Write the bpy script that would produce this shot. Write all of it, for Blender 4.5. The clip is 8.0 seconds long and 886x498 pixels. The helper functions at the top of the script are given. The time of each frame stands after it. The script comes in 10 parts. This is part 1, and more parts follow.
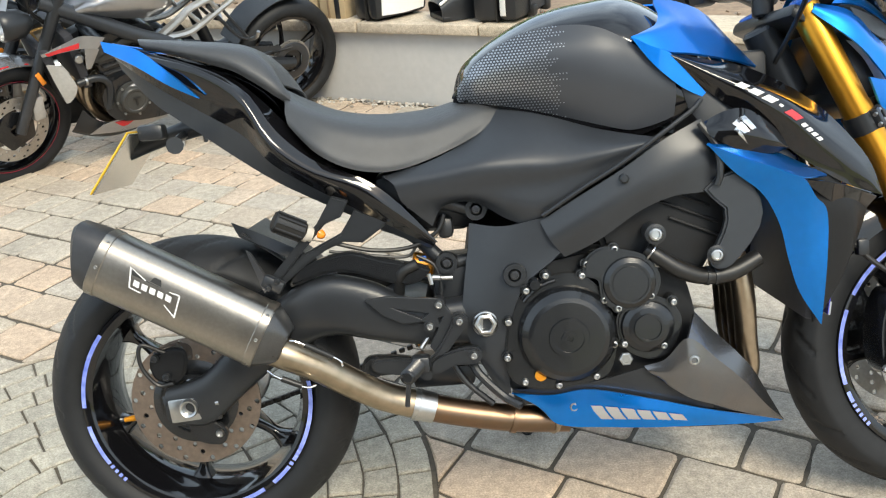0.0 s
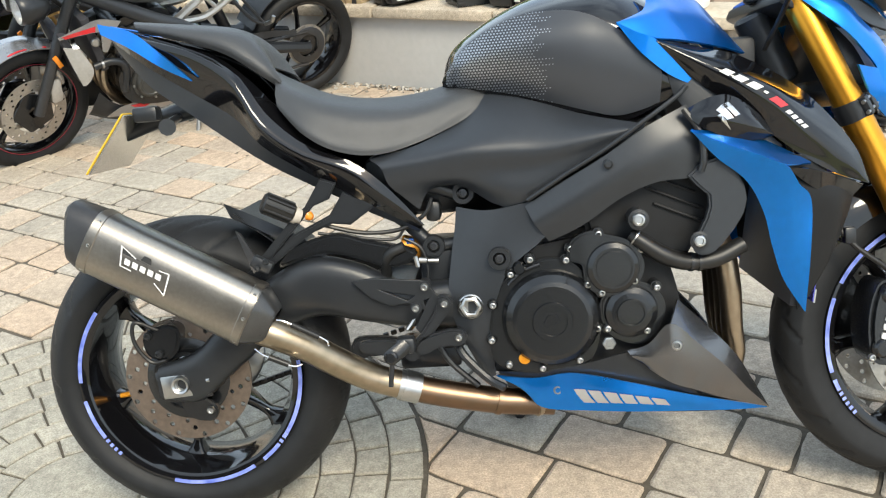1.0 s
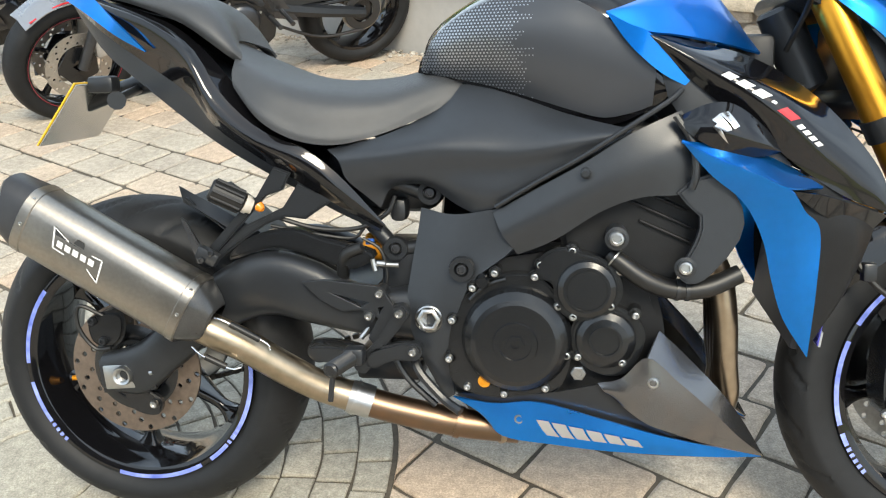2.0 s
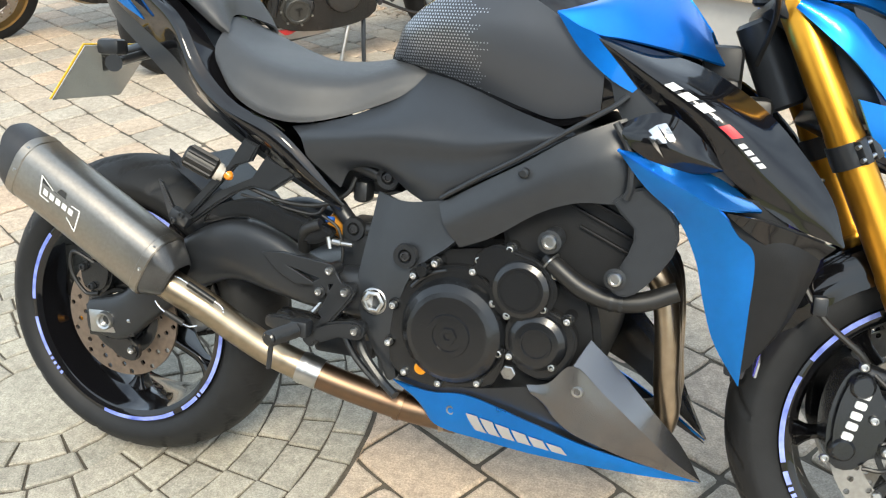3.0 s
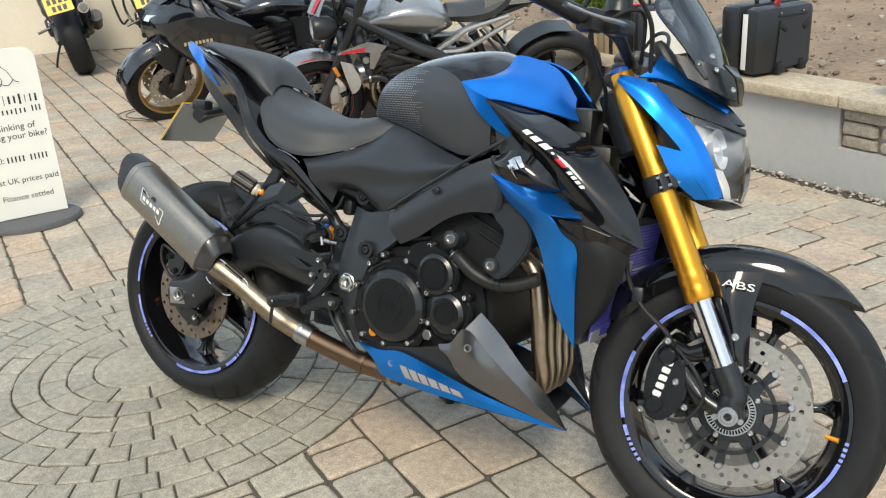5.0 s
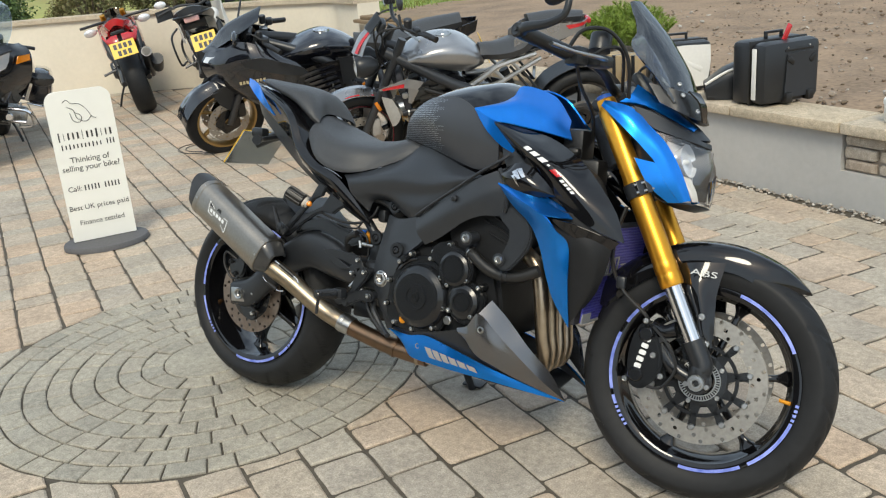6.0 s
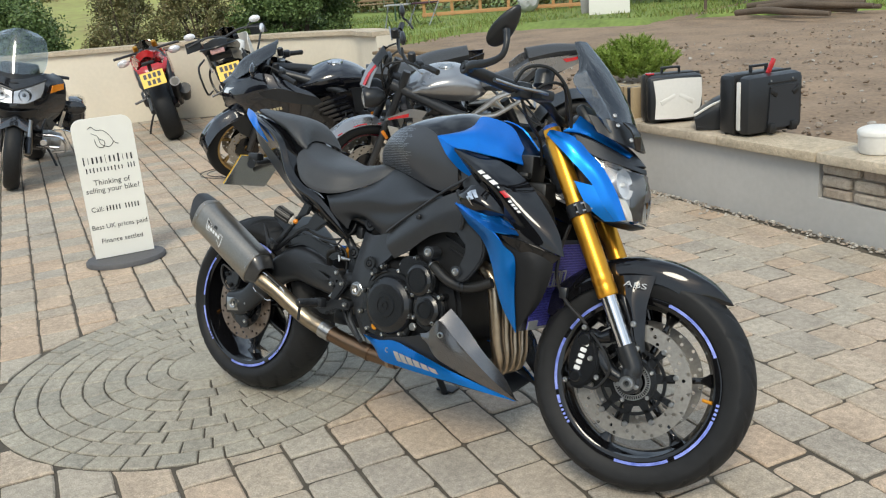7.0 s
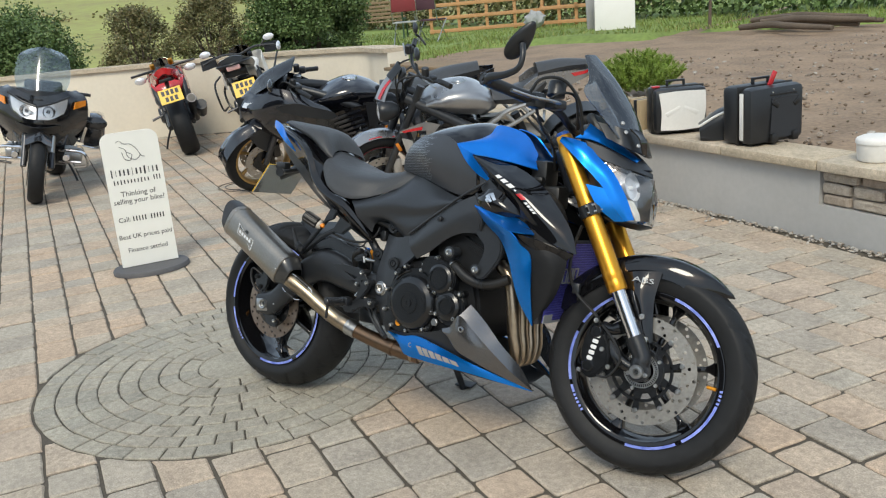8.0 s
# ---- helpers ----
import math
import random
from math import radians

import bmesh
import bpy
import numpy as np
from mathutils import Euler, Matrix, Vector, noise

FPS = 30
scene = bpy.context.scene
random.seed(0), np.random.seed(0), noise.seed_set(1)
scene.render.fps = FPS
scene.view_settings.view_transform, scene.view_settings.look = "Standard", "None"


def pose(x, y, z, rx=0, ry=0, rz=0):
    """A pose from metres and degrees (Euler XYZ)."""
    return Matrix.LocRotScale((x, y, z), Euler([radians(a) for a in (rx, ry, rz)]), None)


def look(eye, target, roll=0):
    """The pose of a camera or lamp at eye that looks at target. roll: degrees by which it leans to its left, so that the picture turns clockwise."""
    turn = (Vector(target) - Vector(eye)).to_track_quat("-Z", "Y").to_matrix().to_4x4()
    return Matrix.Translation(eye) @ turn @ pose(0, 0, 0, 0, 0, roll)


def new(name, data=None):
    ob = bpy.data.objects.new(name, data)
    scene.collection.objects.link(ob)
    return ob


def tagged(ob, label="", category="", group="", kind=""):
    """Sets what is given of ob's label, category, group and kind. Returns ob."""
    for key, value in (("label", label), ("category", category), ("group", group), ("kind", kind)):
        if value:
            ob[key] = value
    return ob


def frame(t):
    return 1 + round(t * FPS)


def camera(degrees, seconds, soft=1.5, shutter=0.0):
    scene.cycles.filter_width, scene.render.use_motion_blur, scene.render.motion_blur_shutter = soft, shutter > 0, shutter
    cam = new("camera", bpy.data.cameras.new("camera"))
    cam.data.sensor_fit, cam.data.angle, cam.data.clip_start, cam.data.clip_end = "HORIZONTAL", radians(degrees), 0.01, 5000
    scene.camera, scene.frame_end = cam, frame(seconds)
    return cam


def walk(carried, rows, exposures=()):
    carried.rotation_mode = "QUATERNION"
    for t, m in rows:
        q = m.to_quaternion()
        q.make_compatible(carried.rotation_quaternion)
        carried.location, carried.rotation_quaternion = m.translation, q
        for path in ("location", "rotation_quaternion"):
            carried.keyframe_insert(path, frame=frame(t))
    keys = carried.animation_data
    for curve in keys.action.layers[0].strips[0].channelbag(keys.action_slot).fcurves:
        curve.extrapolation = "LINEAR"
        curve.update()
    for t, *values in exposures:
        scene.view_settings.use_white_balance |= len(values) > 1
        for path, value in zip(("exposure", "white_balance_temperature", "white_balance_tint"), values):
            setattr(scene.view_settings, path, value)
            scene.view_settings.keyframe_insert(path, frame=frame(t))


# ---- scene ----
cam = camera(52.4, 8.0, 1.2)
PATH = [
    (0, (0.516, -1.412, 1.3), (0.496, 0.396, 0.447), -5.3),
    (0.5, (0.532, -1.426, 1.297), (0.487, 0.381, 0.441), -5.7),
    (1, (0.588, -1.433, 1.296), (0.508, 0.364, 0.421), -5.4),
    (1.5, (0.653, -1.372, 1.275), (0.511, 0.409, 0.377), -4.6),
    (1.7, (0.694, -1.316, 1.267), (0.515, 0.456, 0.357), -4.2),
    (2.8, (1.057, -1.175, 1.267), (0.529, 0.501, 0.311), -3.5),
    (3, (1.095, -1.188, 1.269), (0.531, 0.48, 0.32), -2.6),
    (3.5, (1.234, -1.274, 1.277), (0.576, 0.382, 0.369), -2.4),
    (4, (1.384, -1.406, 1.309), (0.63, 0.246, 0.469), -2.6),
    (4.5, (1.556, -1.471, 1.312), (0.696, 0.153, 0.523), -3.1),
    (4.7, (1.645, -1.512, 1.313), (0.752, 0.107, 0.549), -3.3),
    (5.8, (1.96, -1.827, 1.355), (0.948, -0.236, 0.689), -4.5),
    (6, (2.012, -1.891, 1.362), (0.982, -0.304, 0.714), -4.7),
    (6.5, (2.158, -1.955, 1.379), (1.089, -0.38, 0.766), -4.7),
    (7, (2.316, -2.009, 1.391), (1.219, -0.442, 0.808), -4.7),
    (7.5, (2.355, -2.105, 1.397), (1.244, -0.54, 0.835), -4.8),
    (8, (2.386, -2.185, 1.4), (1.273, -0.617, 0.852), -5.1),
]
walk(cam, [(t, look(eye, target, roll)) for t, eye, target, roll in PATH], [(0, 0.86, 6950, 7), (1.5, 0.93, 6950, 7), (3, 1.04, 6950, 7), (3.5, 0.93, 6950, 7), (4.5, 0.58, 6950, 7), (6, 0.3, 6950, 7), (8, 0.16, 6700, 7.5)])

# light: bright haze, a weak wide sun from beyond the bike's nose
SUN_AZ, SUN_EL = radians(-66), radians(48)
world = bpy.data.worlds.new("sky")
scene.world = world
world.use_nodes = True
wn = world.node_tree
sky = wn.nodes.new("ShaderNodeTexSky")
sky.sky_type, sky.sun_disc = "NISHITA", False
sky.sun_elevation, sky.sun_rotation = SUN_EL, radians(90) - SUN_AZ
sky.air_density, sky.dust_density = 1.0, 3.0
mixw = wn.nodes.new("ShaderNodeMixRGB")
mixw.inputs[2].default_value = (5.9, 7.2, 8.9, 1)
wn.links.new(sky.outputs[0], mixw.inputs[1])
# broken cloud all over the sky
sky_at = wn.nodes.new("ShaderNodeTexCoord")
cloud = wn.nodes.new("ShaderNodeTexNoise")
cloud.inputs["Scale"].default_value, cloud.inputs["Detail"].default_value = 2.6, 5.0
wn.links.new(sky_at.outputs["Generated"], cloud.inputs["Vector"])
cover = wn.nodes.new("ShaderNodeMapRange")
cover.inputs[1].default_value, cover.inputs[2].default_value, cover.inputs[3].default_value, cover.inputs[4].default_value = 0.38, 0.6, 0.3, 0.95
wn.links.new(cloud.outputs[0], cover.inputs[0])
wn.links.new(cover.outputs[0], mixw.inputs[0])
wn.links.new(mixw.outputs[0], wn.nodes["Background"].inputs[0])
wn.nodes["Background"].inputs[1].default_value = 0.12
sun = new("sun", bpy.data.lights.new("sun", "SUN"))
sun.data.energy, sun.data.angle, sun.data.color = 1.8, radians(20), (1.0, 0.94, 0.82)
sun.matrix_world = look((0, 0, 0), (-math.cos(SUN_EL) * math.cos(SUN_AZ), -math.cos(SUN_EL) * math.sin(SUN_AZ), -math.sin(SUN_EL)))

# ---- materials ----
def material(name, color, rough=0.5, metal=0.0, vary=0.12, grain=60.0, bump=0.0, bump_scale=200.0, coat=0.0, stain=0.0, flake=0.0, rand=0.0, spec=0.5, stretch=(1, 1, 1), color2=None):
    """A surface with variation at two scales, a fine relief and, where asked, a clear coat, flakes or stains."""
    m = bpy.data.materials.new(name)
    m.use_nodes = True
    nt = m.node_tree
    b = nt.nodes["Principled BSDF"]
    b.inputs["Roughness"].default_value, b.inputs["Metallic"].default_value = rough, metal
    b.inputs["Specular IOR Level"].default_value = spec
    b.inputs["Coat Weight"].default_value, b.inputs["Coat Roughness"].default_value = coat, 0.04
    tc = nt.nodes.new("ShaderNodeTexCoord")
    mp = nt.nodes.new("ShaderNodeMapping")
    mp.inputs["Scale"].default_value = stretch
    nt.links.new(tc.outputs["Object"], mp.inputs[0])

    def noise_at(scale, detail=3.0):
        n = nt.nodes.new("ShaderNodeTexNoise")
        n.inputs["Scale"].default_value, n.inputs["Detail"].default_value = scale, detail
        nt.links.new(mp.outputs[0], n.inputs["Vector"])
        return n

    fine, broad = noise_at(grain), noise_at(grain / 14, 4.0)
    mix = nt.nodes.new("ShaderNodeMath")
    mix.operation = "MULTIPLY_ADD"
    nt.links.new(fine.outputs[0], mix.inputs[0])
    mix.inputs[1].default_value = 0.5
    half = nt.nodes.new("ShaderNodeMath")
    half.operation = "MULTIPLY"
    half.inputs[1].default_value = 0.5
    nt.links.new(broad.outputs[0], half.inputs[0])
    nt.links.new(half.outputs[0], mix.inputs[2])
    ramp = nt.nodes.new("ShaderNodeValToRGB")
    ramp.color_ramp.elements[0].position, ramp.color_ramp.elements[1].position = 0.3, 0.7
    lo = [c * (1 - vary) for c in color]
    hi = [min(1, c * (1 + vary)) for c in (color2 or color)]
    ramp.color_ramp.elements[0].color, ramp.color_ramp.elements[1].color = (*lo, 1), (*hi, 1)
    nt.links.new(mix.outputs[0], ramp.inputs[0])
    out = ramp.outputs[0]
    if rand:
        info = nt.nodes.new("ShaderNodeObjectInfo")
        hsv = nt.nodes.new("ShaderNodeHueSaturation")
        mr = nt.nodes.new("ShaderNodeMapRange")
        mr.inputs[3].default_value, mr.inputs[4].default_value = 1 - rand, 1 + rand
        nt.links.new(info.outputs["Random"], mr.inputs[0])
        nt.links.new(mr.outputs[0], hsv.inputs["Value"])
        nt.links.new(out, hsv.inputs["Color"])
        out = hsv.outputs[0]
    if stain:
        s = noise_at(grain / 30, 6.0)
        sr = nt.nodes.new("ShaderNodeValToRGB")
        sr.color_ramp.elements[0].position, sr.color_ramp.elements[1].position = 0.42, 0.66
        k = 1 - stain
        sr.color_ramp.elements[0].color, sr.color_ramp.elements[1].color = (1, 1, 1, 1), (k, k, k, 1)
        nt.links.new(s.outputs[0], sr.inputs[0])
        mul = nt.nodes.new("ShaderNodeMixRGB")
        mul.blend_type = "MULTIPLY"
        mul.inputs[0].default_value = 1
        nt.links.new(out, mul.inputs[1])
        nt.links.new(sr.outputs[0], mul.inputs[2])
        out = mul.outputs[0]
    nt.links.new(out, b.inputs["Base Color"])
    rr = nt.nodes.new("ShaderNodeMapRange")
    rr.inputs[3].default_value, rr.inputs[4].default_value = max(0.02, rough * 0.8), min(1, rough * 1.2)
    nt.links.new(broad.outputs[0], rr.inputs[0])
    nt.links.new(rr.outputs[0], b.inputs["Roughness"])
    if bump:
        bn = noise_at(bump_scale, 2.0)
        bp = nt.nodes.new("ShaderNodeBump")
        bp.inputs["Strength"].default_value, bp.inputs["Distance"].default_value = bump, 0.002
        nt.links.new(bn.outputs[0], bp.inputs["Height"])
        nt.links.new(bp.outputs[0], b.inputs["Normal"])
    if flake:
        fn = nt.nodes.new("ShaderNodeTexVoronoi")
        fn.inputs["Scale"].default_value = 1500
        nt.links.new(mp.outputs[0], fn.inputs["Vector"])
        fb = nt.nodes.new("ShaderNodeBump")
        fb.inputs["Strength"].default_value, fb.inputs["Distance"].default_value = flake, 0.0005
        nt.links.new(fn.outputs["Color"], fb.inputs["Height"])
        nt.links.new(fb.outputs[0], b.inputs["Normal"])
    return m


def glass(name, tint, rough=0.02, mixin=0.2, ior=1.5):
    """A thin clear sheet: mostly see-through, with a share of glossy reflection."""
    m = bpy.data.materials.new(name)
    m.use_nodes = True
    nt = m.node_tree
    out = nt.nodes["Material Output"]
    nt.nodes.remove(nt.nodes["Principled BSDF"])
    tr, gl, mx, fr = [nt.nodes.new(k) for k in ("ShaderNodeBsdfTransparent", "ShaderNodeBsdfGlossy", "ShaderNodeMixShader", "ShaderNodeFresnel")]
    tr.inputs[0].default_value = (*tint, 1)
    gl.inputs["Roughness"].default_value = rough
    gl.inputs["Color"].default_value = (0.9, 0.9, 0.9, 1)
    fr.inputs[0].default_value = ior
    ad = nt.nodes.new("ShaderNodeMath")
    ad.inputs[1].default_value = mixin * 0.3
    nt.links.new(fr.outputs[0], ad.inputs[0])
    nt.links.new(ad.outputs[0], mx.inputs[0])
    nt.links.new(tr.outputs[0], mx.inputs[1])
    nt.links.new(gl.outputs[0], mx.inputs[2])
    nt.links.new(mx.outputs[0], out.inputs[0])
    return m


RUBBER = material("tyre rubber", (0.014, 0.0148, 0.016), 0.55, vary=0.25, grain=40, bump=0.15, bump_scale=500, spec=0.28)
GLOSS_BLACK = material("gloss black paint", (0.005, 0.005, 0.006), 0.12, coat=1.0, vary=0.1, spec=0.12)
SATIN_BLACK = material("satin black plastic", (0.016, 0.0178, 0.0205), 0.33, vary=0.15, bump=0.12, bump_scale=900)
MATT_BLACK = material("matt black frame paint", (0.023, 0.026, 0.0305), 0.36, vary=0.12, bump=0.1, bump_scale=700)
ENGINE_BLACK = material("engine black enamel", (0.008, 0.0088, 0.0102), 0.25, vary=0.15, coat=0.25, bump=0.1, bump_scale=600)
DARK_GREY = material("dark grey coated metal", (0.085, 0.087, 0.093), 0.36, metal=0.85, vary=0.12, bump=0.08, bump_scale=900)
BELLY_GREY = material("graphite metallic paint", (0.165, 0.165, 0.17), 0.26, metal=0.9, coat=0.5, vary=0.06, flake=0.06)
# shaded copy of the engine black: sheen cut so deeper parts stay dark
SHADE_BLACK = material("dull black for shaded parts", (0.01, 0.0106, 0.0118), 0.5, vary=0.2, bump=0.15, bump_scale=500, spec=0.3)
SEAT = material("seat vinyl", (0.044, 0.046, 0.049), 0.44, vary=0.1, bump=0.25, bump_scale=1200)
BLUE = material("metallic blue paint", (0.0015, 0.225, 0.80), 0.3, metal=0.9, coat=0.45, vary=0.06, flake=0.1)
GOLD = material("gold anodised aluminium", (0.78, 0.36, 0.04), 0.3, metal=0.9, vary=0.06)
CHROME = material("polished chrome", (0.75, 0.75, 0.76), 0.12, metal=1.0, vary=0.03)
STEEL = material("zinc steel", (0.5, 0.5, 0.49), 0.3, metal=1.0, vary=0.15)
DISC = material("brake disc steel", (0.42, 0.4, 0.365), 0.4, metal=0.85, vary=0.2, grain=120, stain=0.2)
RUSTY_DISC = material("worn brake disc steel", (0.33, 0.26, 0.21), 0.42, metal=0.9, vary=0.25, grain=90, stain=0.3)
TITANIUM = material("brushed titanium", (0.35, 0.32, 0.28), 0.34, metal=1.0, vary=0.12, grain=160, stretch=(1, 1, 1), bump=0.06, bump_scale=300)
PIPE = material("heat tinted stainless pipe", (0.36, 0.305, 0.215), 0.36, metal=1.0, vary=0.18, grain=50, color2=(0.42, 0.33, 0.24))
HEADER = material("bronze tinted header pipe", (0.42, 0.34, 0.25), 0.31, metal=1.0, vary=0.2, grain=40)
MID_PIPE = material("brown tinted mid pipe", (0.24, 0.175, 0.12), 0.36, metal=1.0, vary=0.25, grain=40, color2=(0.2, 0.12, 0.075))
CARBON = material("carbon weave", (0.03, 0.03, 0.03), 0.3, vary=0.5, grain=500, coat=0.6)
RIM_BLUE = material("blue rim tape", (0.09, 0.15, 0.62), 0.3, vary=0.3, grain=60, color2=(0.3, 0.36, 0.78))
WHITE_PRINT = material("white print", (0.75, 0.75, 0.74), 0.45, vary=0.05)
SILVER_PRINT = material("silver print", (0.42, 0.43, 0.43), 0.32, metal=0.5, vary=0.05)
MAROON_LINE = material("dark red rim line", (0.22, 0.012, 0.03), 0.35)
RED = material("red paint", (0.5, 0.015, 0.02), 0.25, coat=0.8)
ORANGE = material("orange anodised", (0.75, 0.3, 0.02), 0.35, metal=0.3)
AMBER = material("amber lens", (0.8, 0.25, 0.02), 0.15, coat=0.5)

# ---- building helpers ----
def part(name, bm, mat, parent=None, label="", smooth=True, angle=40):
    """Links a bmesh as one mesh object under a thing or a part."""
    me = bpy.data.meshes.new(name)
    bmesh.ops.recalc_face_normals(bm, faces=bm.faces)
    for fa in bm.faces:
        fa.smooth = smooth
    if smooth:
        lim = radians(angle)
        for e in bm.edges:
            if len(e.link_faces) == 2 and e.calc_face_angle(0) > lim:
                e.smooth = False
    bm.to_mesh(me)
    bm.free()
    if mat:
        me.materials.append(mat)
    ob = new(name, me)
    if parent:
        ob.parent = parent
    if label:
        tagged(ob, label)
    return ob


def thing(name, m, label, category, group="", kind=""):
    ob = new(name)
    ob.empty_display_size = 0.1
    ob.matrix_world = m
    return tagged(ob, label, category, group, kind)


def bm_join(bm, other):
    me = bpy.data.meshes.new("tmp")
    other.to_mesh(me)
    other.free()
    bm.from_mesh(me)
    bpy.data.meshes.remove(me)
    return bm


def box(c, s, bevel=0.0, rot=None, bm=None):
    b = bmesh.new()
    bmesh.ops.create_cube(b, size=1)
    bmesh.ops.scale(b, vec=s, verts=b.verts)
    if bevel:
        bmesh.ops.bevel(b, geom=b.edges[:], offset=bevel, segments=2, affect="EDGES", profile=0.5)
    m = Matrix.Translation(c) @ (rot.to_4x4() if rot else Matrix())
    bmesh.ops.transform(b, matrix=m, verts=b.verts)
    return bm_join(bm, b) if bm else b


def turn(profile, n=48, a0=0.0, a1=360.0, bm=None, m=None):
    """Revolves (radius, y) points about the Y axis."""
    b = bmesh.new()
    full = abs(a1 - a0) >= 360
    rings = []
    for i in range(n if full else n + 1):
        a = radians(a0 + (a1 - a0) * i / n)
        rings.append([b.verts.new((r * math.cos(a), y, r * math.sin(a))) for r, y in profile])
    for i in range(n):
        p, q = rings[i], rings[(i + 1) % len(rings)]
        for j in range(len(profile) - 1):
            b.faces.new((p[j], q[j], q[j + 1], p[j + 1]))
    bmesh.ops.remove_doubles(b, verts=b.verts, dist=1e-6)
    if m:
        bmesh.ops.transform(b, matrix=m, verts=b.verts)
    return bm_join(bm, b) if bm else b


def cyl(p, q, r0, r1=None, n=20, bevel=0.0, bm=None):
    """A closed rod from p to q."""
    p, q = Vector(p), Vector(q)
    r1 = r0 if r1 is None else r1
    d = q - p
    h = d.length
    bv = min(bevel, r0 * 0.5, h * 0.4)
    prof = [(0, 0), (r0 - bv, 0), (r0, bv), (r1, h - bv), (r1 - bv, h), (0, h)] if bv else [(0, 0), (r0, 0), (r1, h), (0, h)]
    return turn(prof, n, bm=bm, m=Matrix.Translation(p) @ d.to_track_quat("Y", "Z").to_matrix().to_4x4())


def spline(pts, n):
    """n + 1 points along a Catmull-Rom curve through pts."""
    pts = [Vector(p) for p in pts]
    if len(pts) == 2:
        return [pts[0].lerp(pts[1], i / n) for i in range(n + 1)]
    ext = [2 * pts[0] - pts[1]] + pts + [2 * pts[-1] - pts[-2]]
    out = []
    for i in range(n + 1):
        u = i / n * (len(pts) - 1)
        k = min(int(u), len(pts) - 2)
        t = u - k
        a, b, c, d = ext[k:k + 4]
        out.append(0.5 * ((2 * b) + (c - a) * t + (2 * a - 5 * b + 4 * c - d) * t * t + (3 * b - a - 3 * c + d) * t ** 3))
    return out


def tube(pts, r, n=12, steps=24, bm=None, caps=True, flat=1.0):
    """A rod swept along a curve; r is one radius or a list spread along it."""
    cur = spline(pts, steps)
    rs = r if isinstance(r, (list, tuple)) else [r, r]
    b = bmesh.new()
    up = Vector((0, 0, 1))
    rings = []
    nrm = None
    for i, p in enumerate(cur):
        tan = (cur[min(i + 1, steps)] - cur[max(i - 1, 0)]).normalized()
        if nrm is None:
            nrm = tan.cross(up if abs(tan.z) < 0.9 else Vector((1, 0, 0))).normalized()
        nrm = (nrm - tan * nrm.dot(tan)).normalized()
        bi = tan.cross(nrm)
        u = i / steps * (len(rs) - 1)
        k = min(int(u), len(rs) - 2)
        rad = rs[k] + (rs[k + 1] - rs[k]) * (u - k)
        rings.append([b.verts.new(p + rad * (nrm * math.cos(2 * math.pi * j / n) + flat * bi * math.sin(2 * math.pi * j / n))) for j in range(n)])
    for i in range(steps):
        for j in range(n):
            b.faces.new((rings[i][j], rings[i][(j + 1) % n], rings[i + 1][(j + 1) % n], rings[i + 1][j]))
    if caps:
        b.faces.new(rings[0][::-1])
        b.faces.new(rings[-1])
    return bm_join(bm, b) if bm else b


def patch(rows, nu=24, nv=12, thick=0.0, bm=None, mirror=False, close=False):
    """A smooth sheet through a net of control points: rows of equally many points. thick turns it into a shell; close joins the last row to the first."""
    along = [spline(r, nu) for r in rows]
    if close:
        along.append(along[0])
    grid = []
    for i in range(nu + 1):
        col = [a[i] for a in along]
        if close:
            ring = spline([col[-2]] + col + [col[1]], (len(col) + 1) * 8)
            grid.append(ring[8:-8])
        else:
            grid.append(spline(col, nv))
    b = bmesh.new()
    vs = [[b.verts.new(p) for p in g] for g in grid]
    for i in range(nu):
        for j in range(len(vs[0]) - 1):
            b.faces.new((vs[i][j], vs[i + 1][j], vs[i + 1][j + 1], vs[i][j + 1]))
    if close:
        bmesh.ops.remove_doubles(b, verts=b.verts, dist=1e-5)
    if thick:
        b.normal_update()
        back = [[b.verts.new(v.co - v.normal * thick) for v in col] for col in vs]
        m = len(vs[0]) - 1
        for i in range(nu):
            for j in range(m):
                b.faces.new((back[i][j], back[i][j + 1], back[i + 1][j + 1], back[i + 1][j]))
            for j in (0, m):
                b.faces.new((vs[i][j], vs[i + 1][j], back[i + 1][j], back[i][j]))
        for j in range(m):
            for i in (0, nu):
                b.faces.new((vs[i][j], vs[i][j + 1], back[i][j + 1], back[i][j]))
    if mirror:
        o = b.copy()
        bmesh.ops.transform(o, matrix=Matrix.Diagonal((1, -1, 1, 1)), verts=o.verts)
        bmesh.ops.reverse_faces(o, faces=o.faces)
        bm_join(b, o)
    return bm_join(bm, b) if bm else b


def plate(outline, y, thick, bevel=0.0, bm=None, holes=()):
    """A flat plate: an (x, z) outline at depth y, thick towards -y."""
    b = bmesh.new()
    f = b.faces.new([b.verts.new((x, y, z)) for x, z in outline])
    r = bmesh.ops.extrude_face_region(b, geom=[f])
    bmesh.ops.translate(b, vec=(0, -thick, 0), verts=[v for v in r["geom"] if isinstance(v, bmesh.types.BMVert)])
    if bevel:
        bmesh.ops.bevel(b, geom=[e for e in b.edges if abs(e.verts[0].co.y - (y - thick)) < 1e-5 and abs(e.verts[1].co.y - (y - thick)) < 1e-5], offset=bevel, segments=2, affect="EDGES")
    return bm_join(bm, b) if bm else b


